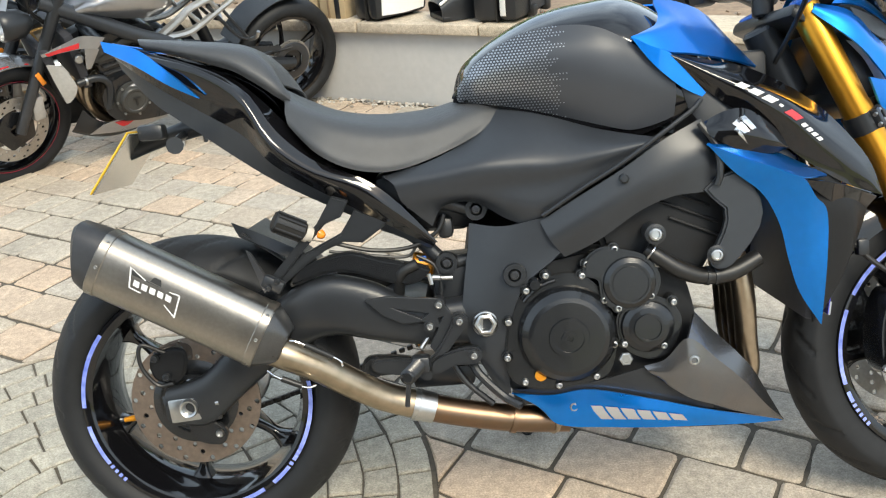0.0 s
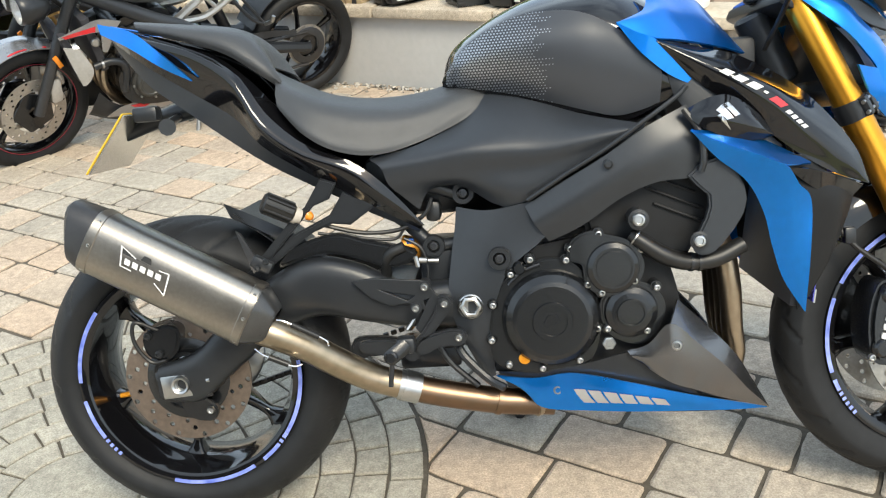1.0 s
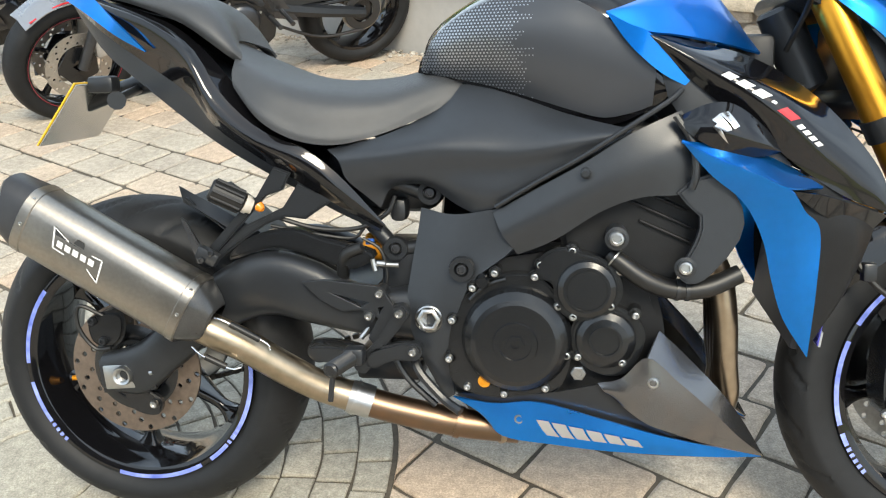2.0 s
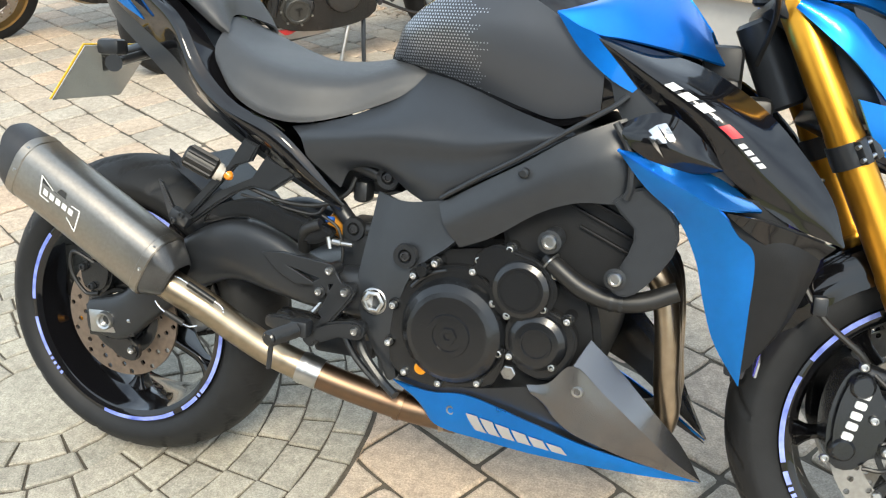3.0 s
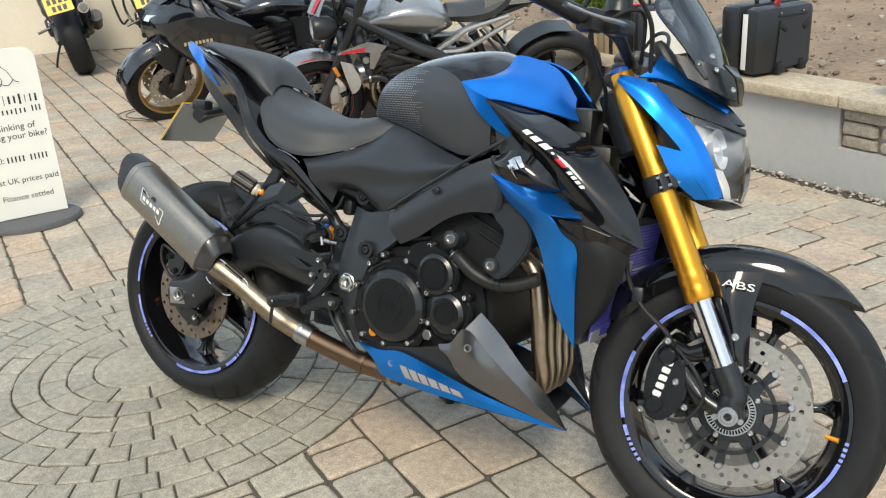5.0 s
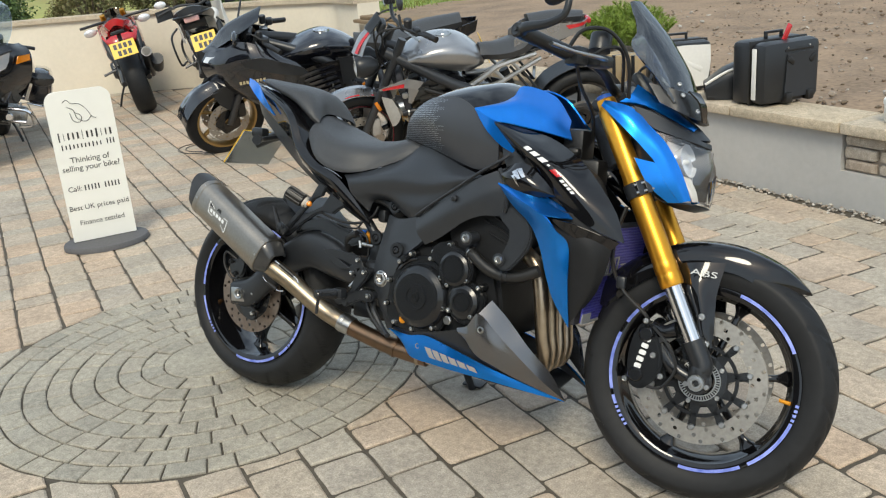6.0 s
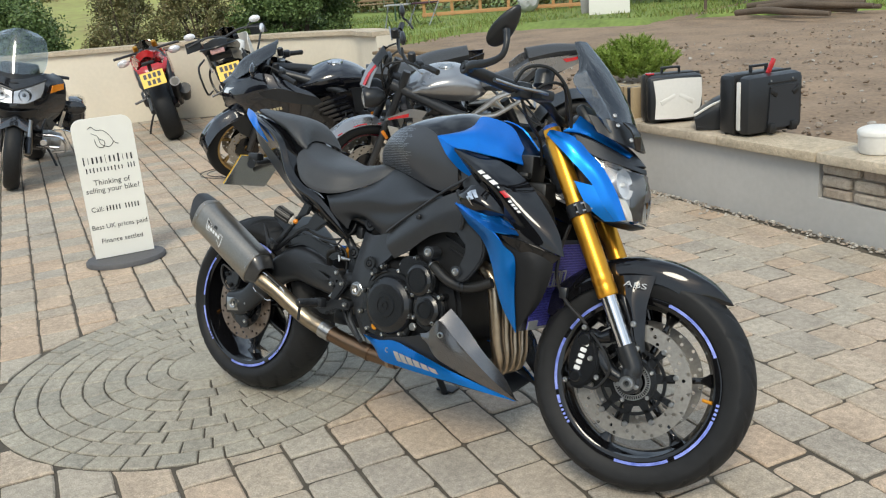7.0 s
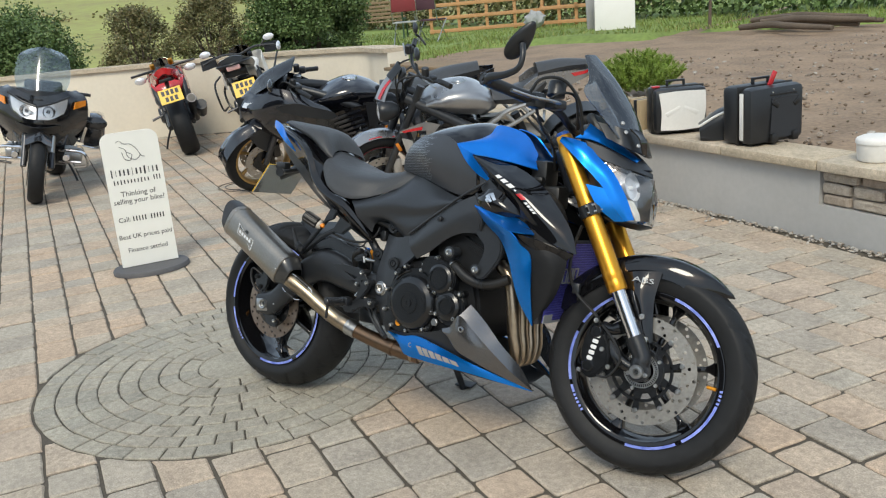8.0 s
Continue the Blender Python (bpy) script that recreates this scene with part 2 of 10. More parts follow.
def smooth_outline(pts, n=4):
    """A closed outline rounded through its points."""
    k = len(pts)
    ext = [Vector((*pts[(i - 1) % k], 0)) for i in range(k + 3)]
    out = []
    for i in range(k):
        a, b, c, d = ext[i:i + 4]
        for j in range(n):
            t = j / n
            v = 0.5 * ((2 * b) + (c - a) * t + (2 * a - 5 * b + 4 * c - d) * t * t + (3 * b - a - 3 * c + d) * t ** 3)
            out.append((v.x, v.y))
    return out


def bolt(p, d, r, h, mat, parent, name="bolt", hexa=False):
    """A button head with a socket, standing at p and facing along d."""
    d = Vector(d).normalized()
    m = Matrix.Translation(p) @ d.to_track_quat("Y", "Z").to_matrix().to_4x4()
    if hexa:
        b = turn([(0, h), (r * 0.45, h), (r * 0.5, h * 0.5), (r * 0.5, h), (r * 0.85, h), (r, h * 0.8), (r, 0), (0, 0)], 6, m=m)
    else:
        b = turn([(0, h * 0.45), (r * 0.5, h * 0.45), (r * 0.55, h), (r * 0.8, h * 0.95), (r, h * 0.45), (r, 0)], 14, m=m)
    return part(name, b, mat, parent)

# ---- the motorcycle's wheels ----
def tyre(r, w, rim_r, name, parent, grooves):
    """A sport tyre: round crown, sidewalls and cut tread grooves."""
    nr, nt = 480, 44
    b = bmesh.new()
    c = w * 0.5
    prof = []
    for j in range(nt + 1):
        s = -1 + 2 * j / nt
        a = s * 2.05
        if abs(a) <= 1.2:
            y, rad = c * math.sin(a) / math.sin(1.2) * 0.99, r - (1 - math.cos(a)) * c * 0.82
        else:
            u = (abs(a) - 1.2) / 0.85
            y = math.copysign(c * (0.99 + 0.02 * math.sin(u * math.pi) - 0.2 * u * u), a)
            top = r - (1 - math.cos(1.2)) * c * 0.82
            rad = top + (rim_r - top) * u
        prof.append((rad, y, s))
    rings = []
    for i in range(nr):
        a = 2 * math.pi * i / nr
        ring = []
        for rad, y, s in prof:
            d = 0.0
            if abs(s) < 0.56:
                for ph, s0, s1, slope in grooves:
                    side = 1 if s > 0 else -1
                    q = (a * 10 / (2 * math.pi) + ph + (0.5 if side > 0 else 0) - abs(s) * slope) % 1.0
                    if s0 < abs(s) < s1 and q < 0.075:
                        d = 0.0035
            ring.append(b.verts.new(((rad - d) * math.cos(a), y, (rad - d) * math.sin(a))))
        rings.append(ring)
    for i in range(nr):
        p, q = rings[i], rings[(i + 1) % nr]
        for j in range(nt):
            b.faces.new((p[j], q[j], q[j + 1], p[j + 1]))
    return part(name, b, RUBBER, parent, angle=60)


def rim(rr, w, hub_w, hub_r, parent, spokes, a0):
    b = turn([(rr + 0.004, -w), (rr + 0.006, -w - 0.004), (rr + 0.004, -w - 0.008), (rr - 0.006, -w - 0.009), (rr - 0.016, -w - 0.004), (rr - 0.02, -w * 0.75),
              (rr - 0.03, -w * 0.4), (rr - 0.03, w * 0.4), (rr - 0.02, w * 0.75), (rr - 0.016, w + 0.004), (rr - 0.006, w + 0.009), (rr + 0.004, w + 0.008), (rr + 0.006, w + 0.004), (rr + 0.004, w)], 96)
    rim_part = part("rim", b, GLOSS_BLACK, parent, "gloss black cast rim")
    part("hub", turn([(0, -hub_w), (hub_r * 0.8, -hub_w), (hub_r, -hub_w * 0.7), (hub_r * 0.8, 0), (hub_r, hub_w * 0.7), (hub_r * 0.8, hub_w), (0, hub_w)], 40), GLOSS_BLACK, parent)
    for k in range(spokes):
        a = radians(a0 + 360 / spokes * k)
        ca, sa = math.cos(a), math.sin(a)
        rows = []
        for r, hw, hy in ((hub_r * 0.8, 0.016, hub_w * 0.55), (hub_r + 0.03, 0.011, hub_w * 0.5), (rr * 0.65, 0.0085, 0.018), (rr - 0.05, 0.01, 0.016), (rr - 0.026, 0.024, 0.022)):
            rows.append([(r * ca - t * hw * sa, y * hy, r * sa + t * hw * ca) for t, y in ((-1, -0.6), (-0.6, -1), (0.6, -1), (1, -0.6), (1, 0.6), (0.6, 1), (-0.6, 1), (-1, 0.6))])
        cols = [[row[j] for row in rows] for j in range(8)]
        part("spoke", patch(cols, nu=14, close=True), GLOSS_BLACK, parent)
    return rim_part


def tape(rr, y, parent, arcs):
    """Coloured tape on the rim's edge: arcs that end in short bars."""
    for a0, a1, bars in arcs:
        pr = [(rr - 0.0045, y), (rr + 0.0035, y)]
        part("rim_tape", turn(pr, max(4, int((a1 - a0) / 2)), a0, a1), RIM_BLUE, parent, "reflective blue rim tape")
        for k in range(bars):
            part("rim_tape", turn(pr, 2, a1 + 1.2 + 3.0 * k, a1 + 2.9 + 3.0 * k), RIM_BLUE, parent, "reflective blue rim tape")


def disc_brake(r, r_in, y, thick, mat, parent, holes, label):
    """A drilled rotor, cut as a ring of cells with round openings."""
    b = bmesh.new()
    n = holes
    rows = 3
    seg = 8
    for row in range(rows):
        ra, rb = r_in + (r - r_in) * row / rows, r_in + (r - r_in) * (row + 1) / rows
        for k in range(n):
            a0, a1 = 2 * math.pi * k / n, 2 * math.pi * (k + 1) / n
            am, rm = (a0 + a1) / 2, (ra + rb) / 2
            hole = k % 3 == row
            corners = []
            for u, v in ((0, 0), (0.5, 0), (1, 0), (1, 0.5), (1, 1), (0.5, 1), (0, 1), (0, 0.5)):
                a, rad = a0 + (a1 - a0) * u, ra + (rb - ra) * v
                corners.append((rad * math.cos(a), rad * math.sin(a)))
            for side in (0, 1):
                yy = y + thick * side
                vo = [b.verts.new((x, yy, z)) for x, z in corners]
                if hole:
                    hr = min(rb - ra, rm * (a1 - a0)) * 0.36
                    vi = []
                    for j in range(seg):
                        ph = 2 * math.pi * (j + 5) / seg
                        da, dr = math.cos(ph + math.pi / 2 * 0) * hr, math.sin(ph) * hr
                        rad, a = rm + dr, am + da / rm
                        vi.append(b.verts.new((rad * math.cos(a), yy, rad * math.sin(a))))
                    for j in range(seg):
                        b.faces.new((vo[j], vo[(j + 1) % seg], vi[(j + 1) % seg], vi[j]))
                    if side == 1:
                        for j in range(seg):
                            b.faces.new((vi0[j], vi0[(j + 1) % seg], vi[(j + 1) % seg], vi[j]))
                    vi0 = vi
                else:
                    b.faces.new(vo)
    bmesh.ops.remove_doubles(b, verts=b.verts, dist=2e-5)
    turn([(r, y), (r, y + thick)], n * 2, bm=b)
    turn([(r_in, y), (r_in, y + thick)], n * 2, bm=b)
    return part("brake_disc", b, mat, parent, label)

# ---- the motorcycle: control nets of its panels, right side, in its own frame (x forward, z up) ----
NET_COWL = [
    [(-0.105, -0.02, 1.003), (-0.02, -0.06, 0.978), (0.084, -0.098, 0.942), (0.175, -0.122, 0.893), (0.229, -0.137, 0.815), (0.297, -0.15, 0.756), (0.376, -0.155, 0.722), (0.432, -0.15, 0.676), (0.501, -0.13, 0.592)],
    [(-0.099, -0.03, 0.996), (-0.008, -0.085, 0.963), (0.09, -0.115, 0.931), (0.166, -0.135, 0.878), (0.215, -0.15, 0.794), (0.282, -0.16, 0.74), (0.364, -0.162, 0.703), (0.425, -0.155, 0.657), (0.497, -0.13, 0.591)],
    [(-0.081, -0.03, 0.971), (-0.004, -0.07, 0.917), (0.08, -0.09, 0.864), (0.162, -0.11, 0.812), (0.211, -0.125, 0.758), (0.28, -0.135, 0.712), (0.349, -0.14, 0.671), (0.417, -0.14, 0.63), (0.492, -0.125, 0.584)],
]
NET_UNDERTAIL = [
    [(-0.081, -0.03, 0.971), (-0.004, -0.07, 0.917), (0.08, -0.09, 0.864), (0.162, -0.11, 0.812), (0.211, -0.125, 0.758), (0.28, -0.135, 0.712), (0.349, -0.14, 0.671), (0.417, -0.14, 0.63), (0.492, -0.125, 0.584)],
    [(-0.074, -0.025, 0.953), (-0.012, -0.06, 0.886), (0.062, -0.08, 0.831), (0.143, -0.095, 0.771), (0.213, -0.105, 0.723), (0.284, -0.115, 0.684), (0.344, -0.12, 0.653), (0.414, -0.125, 0.615), (0.489, -0.12, 0.579)],
]
NET_TAILBLUE = [
    [(-0.106, -0.02, 1.006), (-0.024, -0.062, 0.982), (0.04, -0.1, 0.935), (0.092, -0.105, 0.886)],
    [(-0.096, -0.034, 0.985), (-0.028, -0.078, 0.954), (0.035, -0.095, 0.913), (0.092, -0.105, 0.884)],
]
NET_PILLION = [
    [(-0.042, 0, 1.003), (0.039, 0, 0.993), (0.136, 0, 0.98), (0.178, 0, 0.965), (0.202, 0, 0.938), (0.214, 0, 0.9)],
    [(-0.034, -0.032, 0.998), (0.05, -0.055, 0.985), (0.14, -0.068, 0.97), (0.188, -0.068, 0.953), (0.22, -0.07, 0.922), (0.238, -0.066, 0.886)],
    [(-0.026, -0.04, 0.993), (0.06, -0.072, 0.974), (0.14, -0.088, 0.951), (0.188, -0.096, 0.925), (0.226, -0.097, 0.896), (0.25, -0.085, 0.872)],
    [(-0.02, -0.036, 0.985), (0.062, -0.068, 0.965), (0.146, -0.084, 0.934), (0.192, -0.092, 0.906), (0.226, -0.092, 0.88), (0.245, -0.078, 0.864)],
]
NET_COWL_INNER = [
    [(-0.03, -0.03, 0.982), (0.06, -0.06, 0.955), (0.134, -0.078, 0.925), (0.19, -0.09, 0.882), (0.24, -0.1, 0.828), (0.31, -0.118, 0.755), (0.385, -0.128, 0.71)],
    [(-0.02, -0.062, 0.98), (0.075, -0.095, 0.948), (0.145, -0.112, 0.915), (0.195, -0.126, 0.865), (0.232, -0.136, 0.812), (0.298, -0.15, 0.755), (0.376, -0.155, 0.722)],
]
NET_SEAT = [
    [(0.212, 0, 0.894), (0.276, 0, 0.852), (0.347, 0, 0.832), (0.423, 0, 0.824), (0.5, 0, 0.828), (0.577, 0, 0.842), (0.634, 0, 0.832)],
    [(0.24, -0.09, 0.866), (0.301, -0.12, 0.837), (0.361, -0.13, 0.815), (0.431, -0.125, 0.803), (0.502, -0.105, 0.803), (0.585, -0.078, 0.828), (0.63, -0.07, 0.822)],
    [(0.246, -0.12, 0.841), (0.297, -0.155, 0.793), (0.36, -0.162, 0.759), (0.429, -0.155, 0.748), (0.499, -0.13, 0.761), (0.58, -0.105, 0.798), (0.628, -0.085, 0.81)],
    [(0.255, -0.13, 0.82), (0.308, -0.16, 0.768), (0.363, -0.165, 0.739), (0.427, -0.158, 0.73), (0.498, -0.135, 0.744), (0.573, -0.112, 0.773), (0.614, -0.1, 0.796)],
]
NET_TANK = [
    [(0.547, 0, 0.845), (0.568, 0, 0.901), (0.622, 0, 0.944), (0.71, 0, 0.985), (0.803, 0, 1.002), (0.885, 0, 1.0), (0.975, 0, 0.945), (1.04, 0, 0.875)],
    [(0.553, -0.04, 0.856), (0.586, -0.08, 0.894), (0.644, -0.11, 0.929), (0.708, -0.13, 0.948), (0.791, -0.14, 0.958), (0.856, -0.142, 0.953), (0.92, -0.135, 0.915), (1.0, -0.1, 0.85)],
    [(0.55, -0.045, 0.843), (0.588, -0.085, 0.854), (0.649, -0.12, 0.864), (0.716, -0.15, 0.868), (0.793, -0.165, 0.866), (0.869, -0.17, 0.86), (0.93, -0.172, 0.842), (0.985, -0.165, 0.805)],
    [(0.549, -0.045, 0.841), (0.607, -0.075, 0.83), (0.677, -0.1, 0.814), (0.745, -0.12, 0.793), (0.812, -0.135, 0.771), (0.87, -0.145, 0.759), (0.927, -0.16, 0.782), (0.97, -0.165, 0.799)],
]
NET_TANKBLUE = [
    [(0.858, -0.183, 0.927), (0.888, -0.16, 0.937), (0.911, -0.132, 0.948), (0.922, -0.098, 0.966), (0.928, -0.058, 0.996), (1.01, -0.035, 0.972), (1.066, -0.045, 0.91)],
    [(0.857, -0.184, 0.927), (0.89, -0.174, 0.931), (0.922, -0.156, 0.937), (0.95, -0.134, 0.944), (0.98, -0.11, 0.942), (1.033, -0.1, 0.917), (1.078, -0.075, 0.886)],
    [(0.858, -0.186, 0.925), (0.889, -0.189, 0.908), (0.921, -0.19, 0.896), (0.955, -0.178, 0.892), (0.994, -0.162, 0.885), (1.045, -0.13, 0.874), (1.095, -0.092, 0.861)],
]
NET_BLUEARM = [
    [(0.858, -0.187, 0.926), (0.892, -0.19, 0.907), (0.921, -0.191, 0.894), (0.955, -0.186, 0.853), (0.994, -0.178, 0.809)],
    [(0.857, -0.187, 0.925), (0.886, -0.189, 0.885), (0.91, -0.19, 0.86), (0.945, -0.186, 0.832), (0.993, -0.178, 0.808)],
]
NET_FAIRING = [
    [(0.921, -0.189, 0.894), (1.0, -0.15, 0.877), (1.07, -0.142, 0.857), (1.142, -0.148, 0.816), (1.2, -0.16, 0.765), (1.26, -0.165, 0.69), (1.286, -0.166, 0.624)],
    [(0.922, -0.192, 0.89), (0.985, -0.2, 0.857), (1.045, -0.212, 0.826), (1.115, -0.213, 0.783), (1.18, -0.203, 0.724), (1.24, -0.186, 0.672), (1.285, -0.168, 0.623)],
    [(0.925, -0.192, 0.886), (0.98, -0.186, 0.828), (1.028, -0.196, 0.788), (1.09, -0.202, 0.737), (1.148, -0.203, 0.69), (1.212, -0.194, 0.65), (1.284, -0.169, 0.622)],
]
NET_BADGE_PANEL = [
    [(0.962, -0.205, 0.772), (1.005, -0.215, 0.792), (1.042, -0.217, 0.79), (1.085, -0.212, 0.757), (1.113, -0.2, 0.722)],
    [(0.962, -0.215, 0.765), (1.0, -0.234, 0.765), (1.035, -0.239, 0.757), (1.075, -0.23, 0.737), (1.113, -0.204, 0.72)],
    [(0.966, -0.218, 0.76), (0.99, -0.23, 0.741), (1.03, -0.231, 0.722), (1.072, -0.22, 0.714), (1.113, -0.2, 0.718)],
]
NET_SHROUD = [
    [(0.967, -0.229, 0.739), (1.01, -0.228, 0.69), (1.06, -0.222, 0.647), (1.09, -0.216, 0.59), (1.106, -0.208, 0.53), (1.128, -0.198, 0.466), (1.168, -0.186, 0.403)],
    [(0.967, -0.23, 0.739), (1.026, -0.243, 0.702), (1.084, -0.247, 0.668), (1.125, -0.236, 0.617), (1.137, -0.224, 0.56), (1.149, -0.209, 0.487), (1.169, -0.1865, 0.402)],
    [(0.967, -0.231, 0.739), (1.04, -0.25, 0.705), (1.111, -0.26, 0.675), (1.142, -0.242, 0.638), (1.168, -0.223, 0.606), (1.17, -0.214, 0.515), (1.17, -0.187, 0.402)],
]
NET_SPAR = [
    [(0.685, -0.17, 0.621), (0.75, -0.185, 0.66), (0.828, -0.2, 0.705), (0.896, -0.205, 0.748), (0.958, -0.19, 0.776), (0.994, -0.17, 0.787)],
    [(0.701, -0.185, 0.589), (0.766, -0.2, 0.626), (0.834, -0.21, 0.662), (0.901, -0.215, 0.696), (0.961, -0.21, 0.724), (1.014, -0.19, 0.728)],
    [(0.725, -0.175, 0.555), (0.784, -0.19, 0.583), (0.853, -0.2, 0.629), (0.911, -0.205, 0.652), (0.965, -0.205, 0.656), (1.022, -0.19, 0.659)],
]
NET_ARM = [
    [(0.965, -0.205, 0.661), (0.999, -0.215, 0.625), (0.994, -0.215, 0.586), (0.975, -0.215, 0.548), (0.975, -0.212, 0.526)],
    [(1.02, -0.2, 0.69), (1.06, -0.205, 0.638), (1.058, -0.21, 0.59), (1.022, -0.212, 0.539), (0.997, -0.212, 0.521)],
]
NET_PIVOTPLATE = [
    [(0.56, -0.12, 0.621), (0.554, -0.13, 0.576), (0.543, -0.14, 0.515), (0.536, -0.148, 0.454), (0.552, -0.15, 0.389), (0.593, -0.145, 0.302)],
    [(0.62, -0.15, 0.615), (0.606, -0.155, 0.566), (0.586, -0.16, 0.495), (0.578, -0.162, 0.433), (0.582, -0.158, 0.367), (0.601, -0.148, 0.297)],
    [(0.705, -0.172, 0.63), (0.722, -0.179, 0.572), (0.652, -0.175, 0.51), (0.622, -0.17, 0.442), (0.613, -0.162, 0.366), (0.614, -0.15, 0.303)],
]
NET_SIDECOVER = [
    [(0.411, -0.15, 0.722), (0.498, -0.14, 0.741), (0.571, -0.11, 0.774), (0.625, -0.085, 0.82), (0.706, -0.115, 0.806), (0.802, -0.14, 0.774), (0.899, -0.19, 0.753)],
    [(0.433, -0.161, 0.704), (0.516, -0.169, 0.718), (0.587, -0.174, 0.733), (0.657, -0.174, 0.737), (0.725, -0.179, 0.732), (0.813, -0.189, 0.741), (0.896, -0.195, 0.75)],
    [(0.443, -0.156, 0.674), (0.518, -0.163, 0.684), (0.585, -0.167, 0.688), (0.65, -0.168, 0.688), (0.715, -0.173, 0.69), (0.81, -0.184, 0.714), (0.895, -0.1945, 0.749)],
    [(0.468, -0.142, 0.647), (0.517, -0.15, 0.667), (0.579, -0.158, 0.671), (0.64, -0.166, 0.654), (0.695, -0.172, 0.652), (0.795, -0.18, 0.695), (0.894, -0.196, 0.7485)],
    [(0.493, -0.13, 0.622), (0.516, -0.135, 0.657), (0.573, -0.14, 0.661), (0.631, -0.145, 0.626), (0.675, -0.16, 0.623), (0.781, -0.18, 0.682), (0.893, -0.197, 0.748)],
]
NET_BELLYBLUE = [
    [(0.614, -0.162, 0.305), (0.685, -0.172, 0.3), (0.756, -0.185, 0.31), (0.86, -0.195, 0.289), (0.952, -0.185, 0.261), (1.047, -0.14, 0.225), (1.131, -0.087, 0.189)],
    [(0.639, -0.163, 0.291), (0.693, -0.174, 0.269), (0.769, -0.186, 0.268), (0.859, -0.195, 0.261), (0.958, -0.182, 0.242), (1.049, -0.138, 0.216), (1.131, -0.087, 0.188)],
    [(0.667, -0.162, 0.273), (0.699, -0.17, 0.241), (0.789, -0.18, 0.234), (0.869, -0.188, 0.231), (0.964, -0.175, 0.223), (1.053, -0.135, 0.205), (1.131, -0.086, 0.187)],
]
NET_BELLYFRONT = [
    [(0.948, -0.18, 0.436), (0.994, -0.165, 0.389), (1.052, -0.155, 0.325), (1.096, -0.105, 0.257), (1.133, -0.087, 0.192)],
    [(0.929, -0.212, 0.401), (0.98, -0.2, 0.357), (1.034, -0.18, 0.304), (1.085, -0.135, 0.242), (1.135, -0.088, 0.19)],
]
NET_BELLYGREY = [
    [(0.853, -0.19, 0.349), (0.89, -0.2, 0.362), (0.929, -0.212, 0.401), (0.98, -0.2, 0.357), (1.034, -0.18, 0.304), (1.085, -0.135, 0.242), (1.135, -0.088, 0.19)],
    [(0.862, -0.195, 0.338), (0.895, -0.204, 0.335), (0.932, -0.212, 0.345), (0.975, -0.203, 0.318), (1.026, -0.178, 0.278), (1.08, -0.134, 0.23), (1.134, -0.088, 0.1895)],
    [(0.877, -0.19, 0.324), (0.905, -0.2, 0.304), (0.934, -0.203, 0.286), (0.973, -0.195, 0.27), (1.017, -0.172, 0.247), (1.076, -0.131, 0.217), (1.131, -0.088, 0.189)],
]
NET_RADCOVER = [
    [(1.095, -0.226, 0.668), (1.148, -0.218, 0.61), (1.152, -0.198, 0.492), (1.158, -0.178, 0.404)],
    [(1.182, -0.21, 0.657), (1.218, -0.2, 0.595), (1.214, -0.185, 0.509), (1.183, -0.175, 0.431)],
    [(1.26, -0.175, 0.629), (1.252, -0.165, 0.575), (1.224, -0.16, 0.495), (1.185, -0.165, 0.435)],
]
NET_WINGLET = [
    [(1.123, -0.243, 0.668), (1.17, -0.23, 0.659), (1.225, -0.2, 0.64), (1.275, -0.168, 0.62)],
    [(1.129, -0.24, 0.661), (1.158, -0.225, 0.638), (1.201, -0.2, 0.612), (1.252, -0.17, 0.597)],
]

def surf(rows, u, v):
    """A point of the smooth sheet through a net, u along the rows and v across, 0 to 1."""
    col = [spline_at(r, u) for r in rows]
    return spline_at(col, v)


def spline_at(pts, u):
    pts = [Vector(p) for p in pts]
    if len(pts) == 2:
        return pts[0].lerp(pts[1], u)
    ext = [2 * pts[0] - pts[1]] + pts + [2 * pts[-1] - pts[-2]]
    w = max(0.0, min(1.0, u)) * (len(pts) - 1)
    k = min(int(w), len(pts) - 2)
    t = w - k
    a, b, c, d = ext[k:k + 4]
    return 0.5 * ((2 * b) + (c - a) * t + (2 * a - 5 * b + 4 * c - d) * t * t + (3 * b - a - 3 * c + d) * t ** 3)


def decal(rows, quads, lift=0.0015, n=6):
    """Thin stickers on a sheet: quads of four (u, v) corners."""
    b = bmesh.new()
    for q in quads:
        g = []
        for i in range(n + 1):
            line = []
            for j in range(4):
                s, t = i / n, j / 3
                u = (q[0][0] * (1 - s) + q[1][0] * s) * (1 - t) + (q[3][0] * (1 - s) + q[2][0] * s) * t
                v = (q[0][1] * (1 - s) + q[1][1] * s) * (1 - t) + (q[3][1] * (1 - s) + q[2][1] * s) * t
                p = surf(rows, u, v)
                du, dv = surf(rows, min(1, u + 0.01), v) - surf(rows, max(0, u - 0.01), v), surf(rows, u, min(1, v + 0.02)) - surf(rows, u, max(0, v - 0.02))
                nn = du.cross(dv).normalized()
                if nn.y > 0:
                    nn = -nn
                line.append(b.verts.new(p + nn * lift))
            g.append(line)
        for i in range(n):
            for j in range(3):
                b.faces.new((g[i][j], g[i + 1][j], g[i + 1][j + 1], g[i][j + 1]))
    return b


def mirrored(rows):
    return [[(x, -y, z) for x, y, z in r] for r in rows]


def whole(rows):
    """A net over both sides from one whose first row lies on the middle plane."""
    return mirrored(rows)[:0:-1] + rows


def shifted(rows, dx=0.0, dy=0.0, dz=0.0):
    return [[(x + dx, y + dy, z + dz) for x, y, z in r] for r in rows]


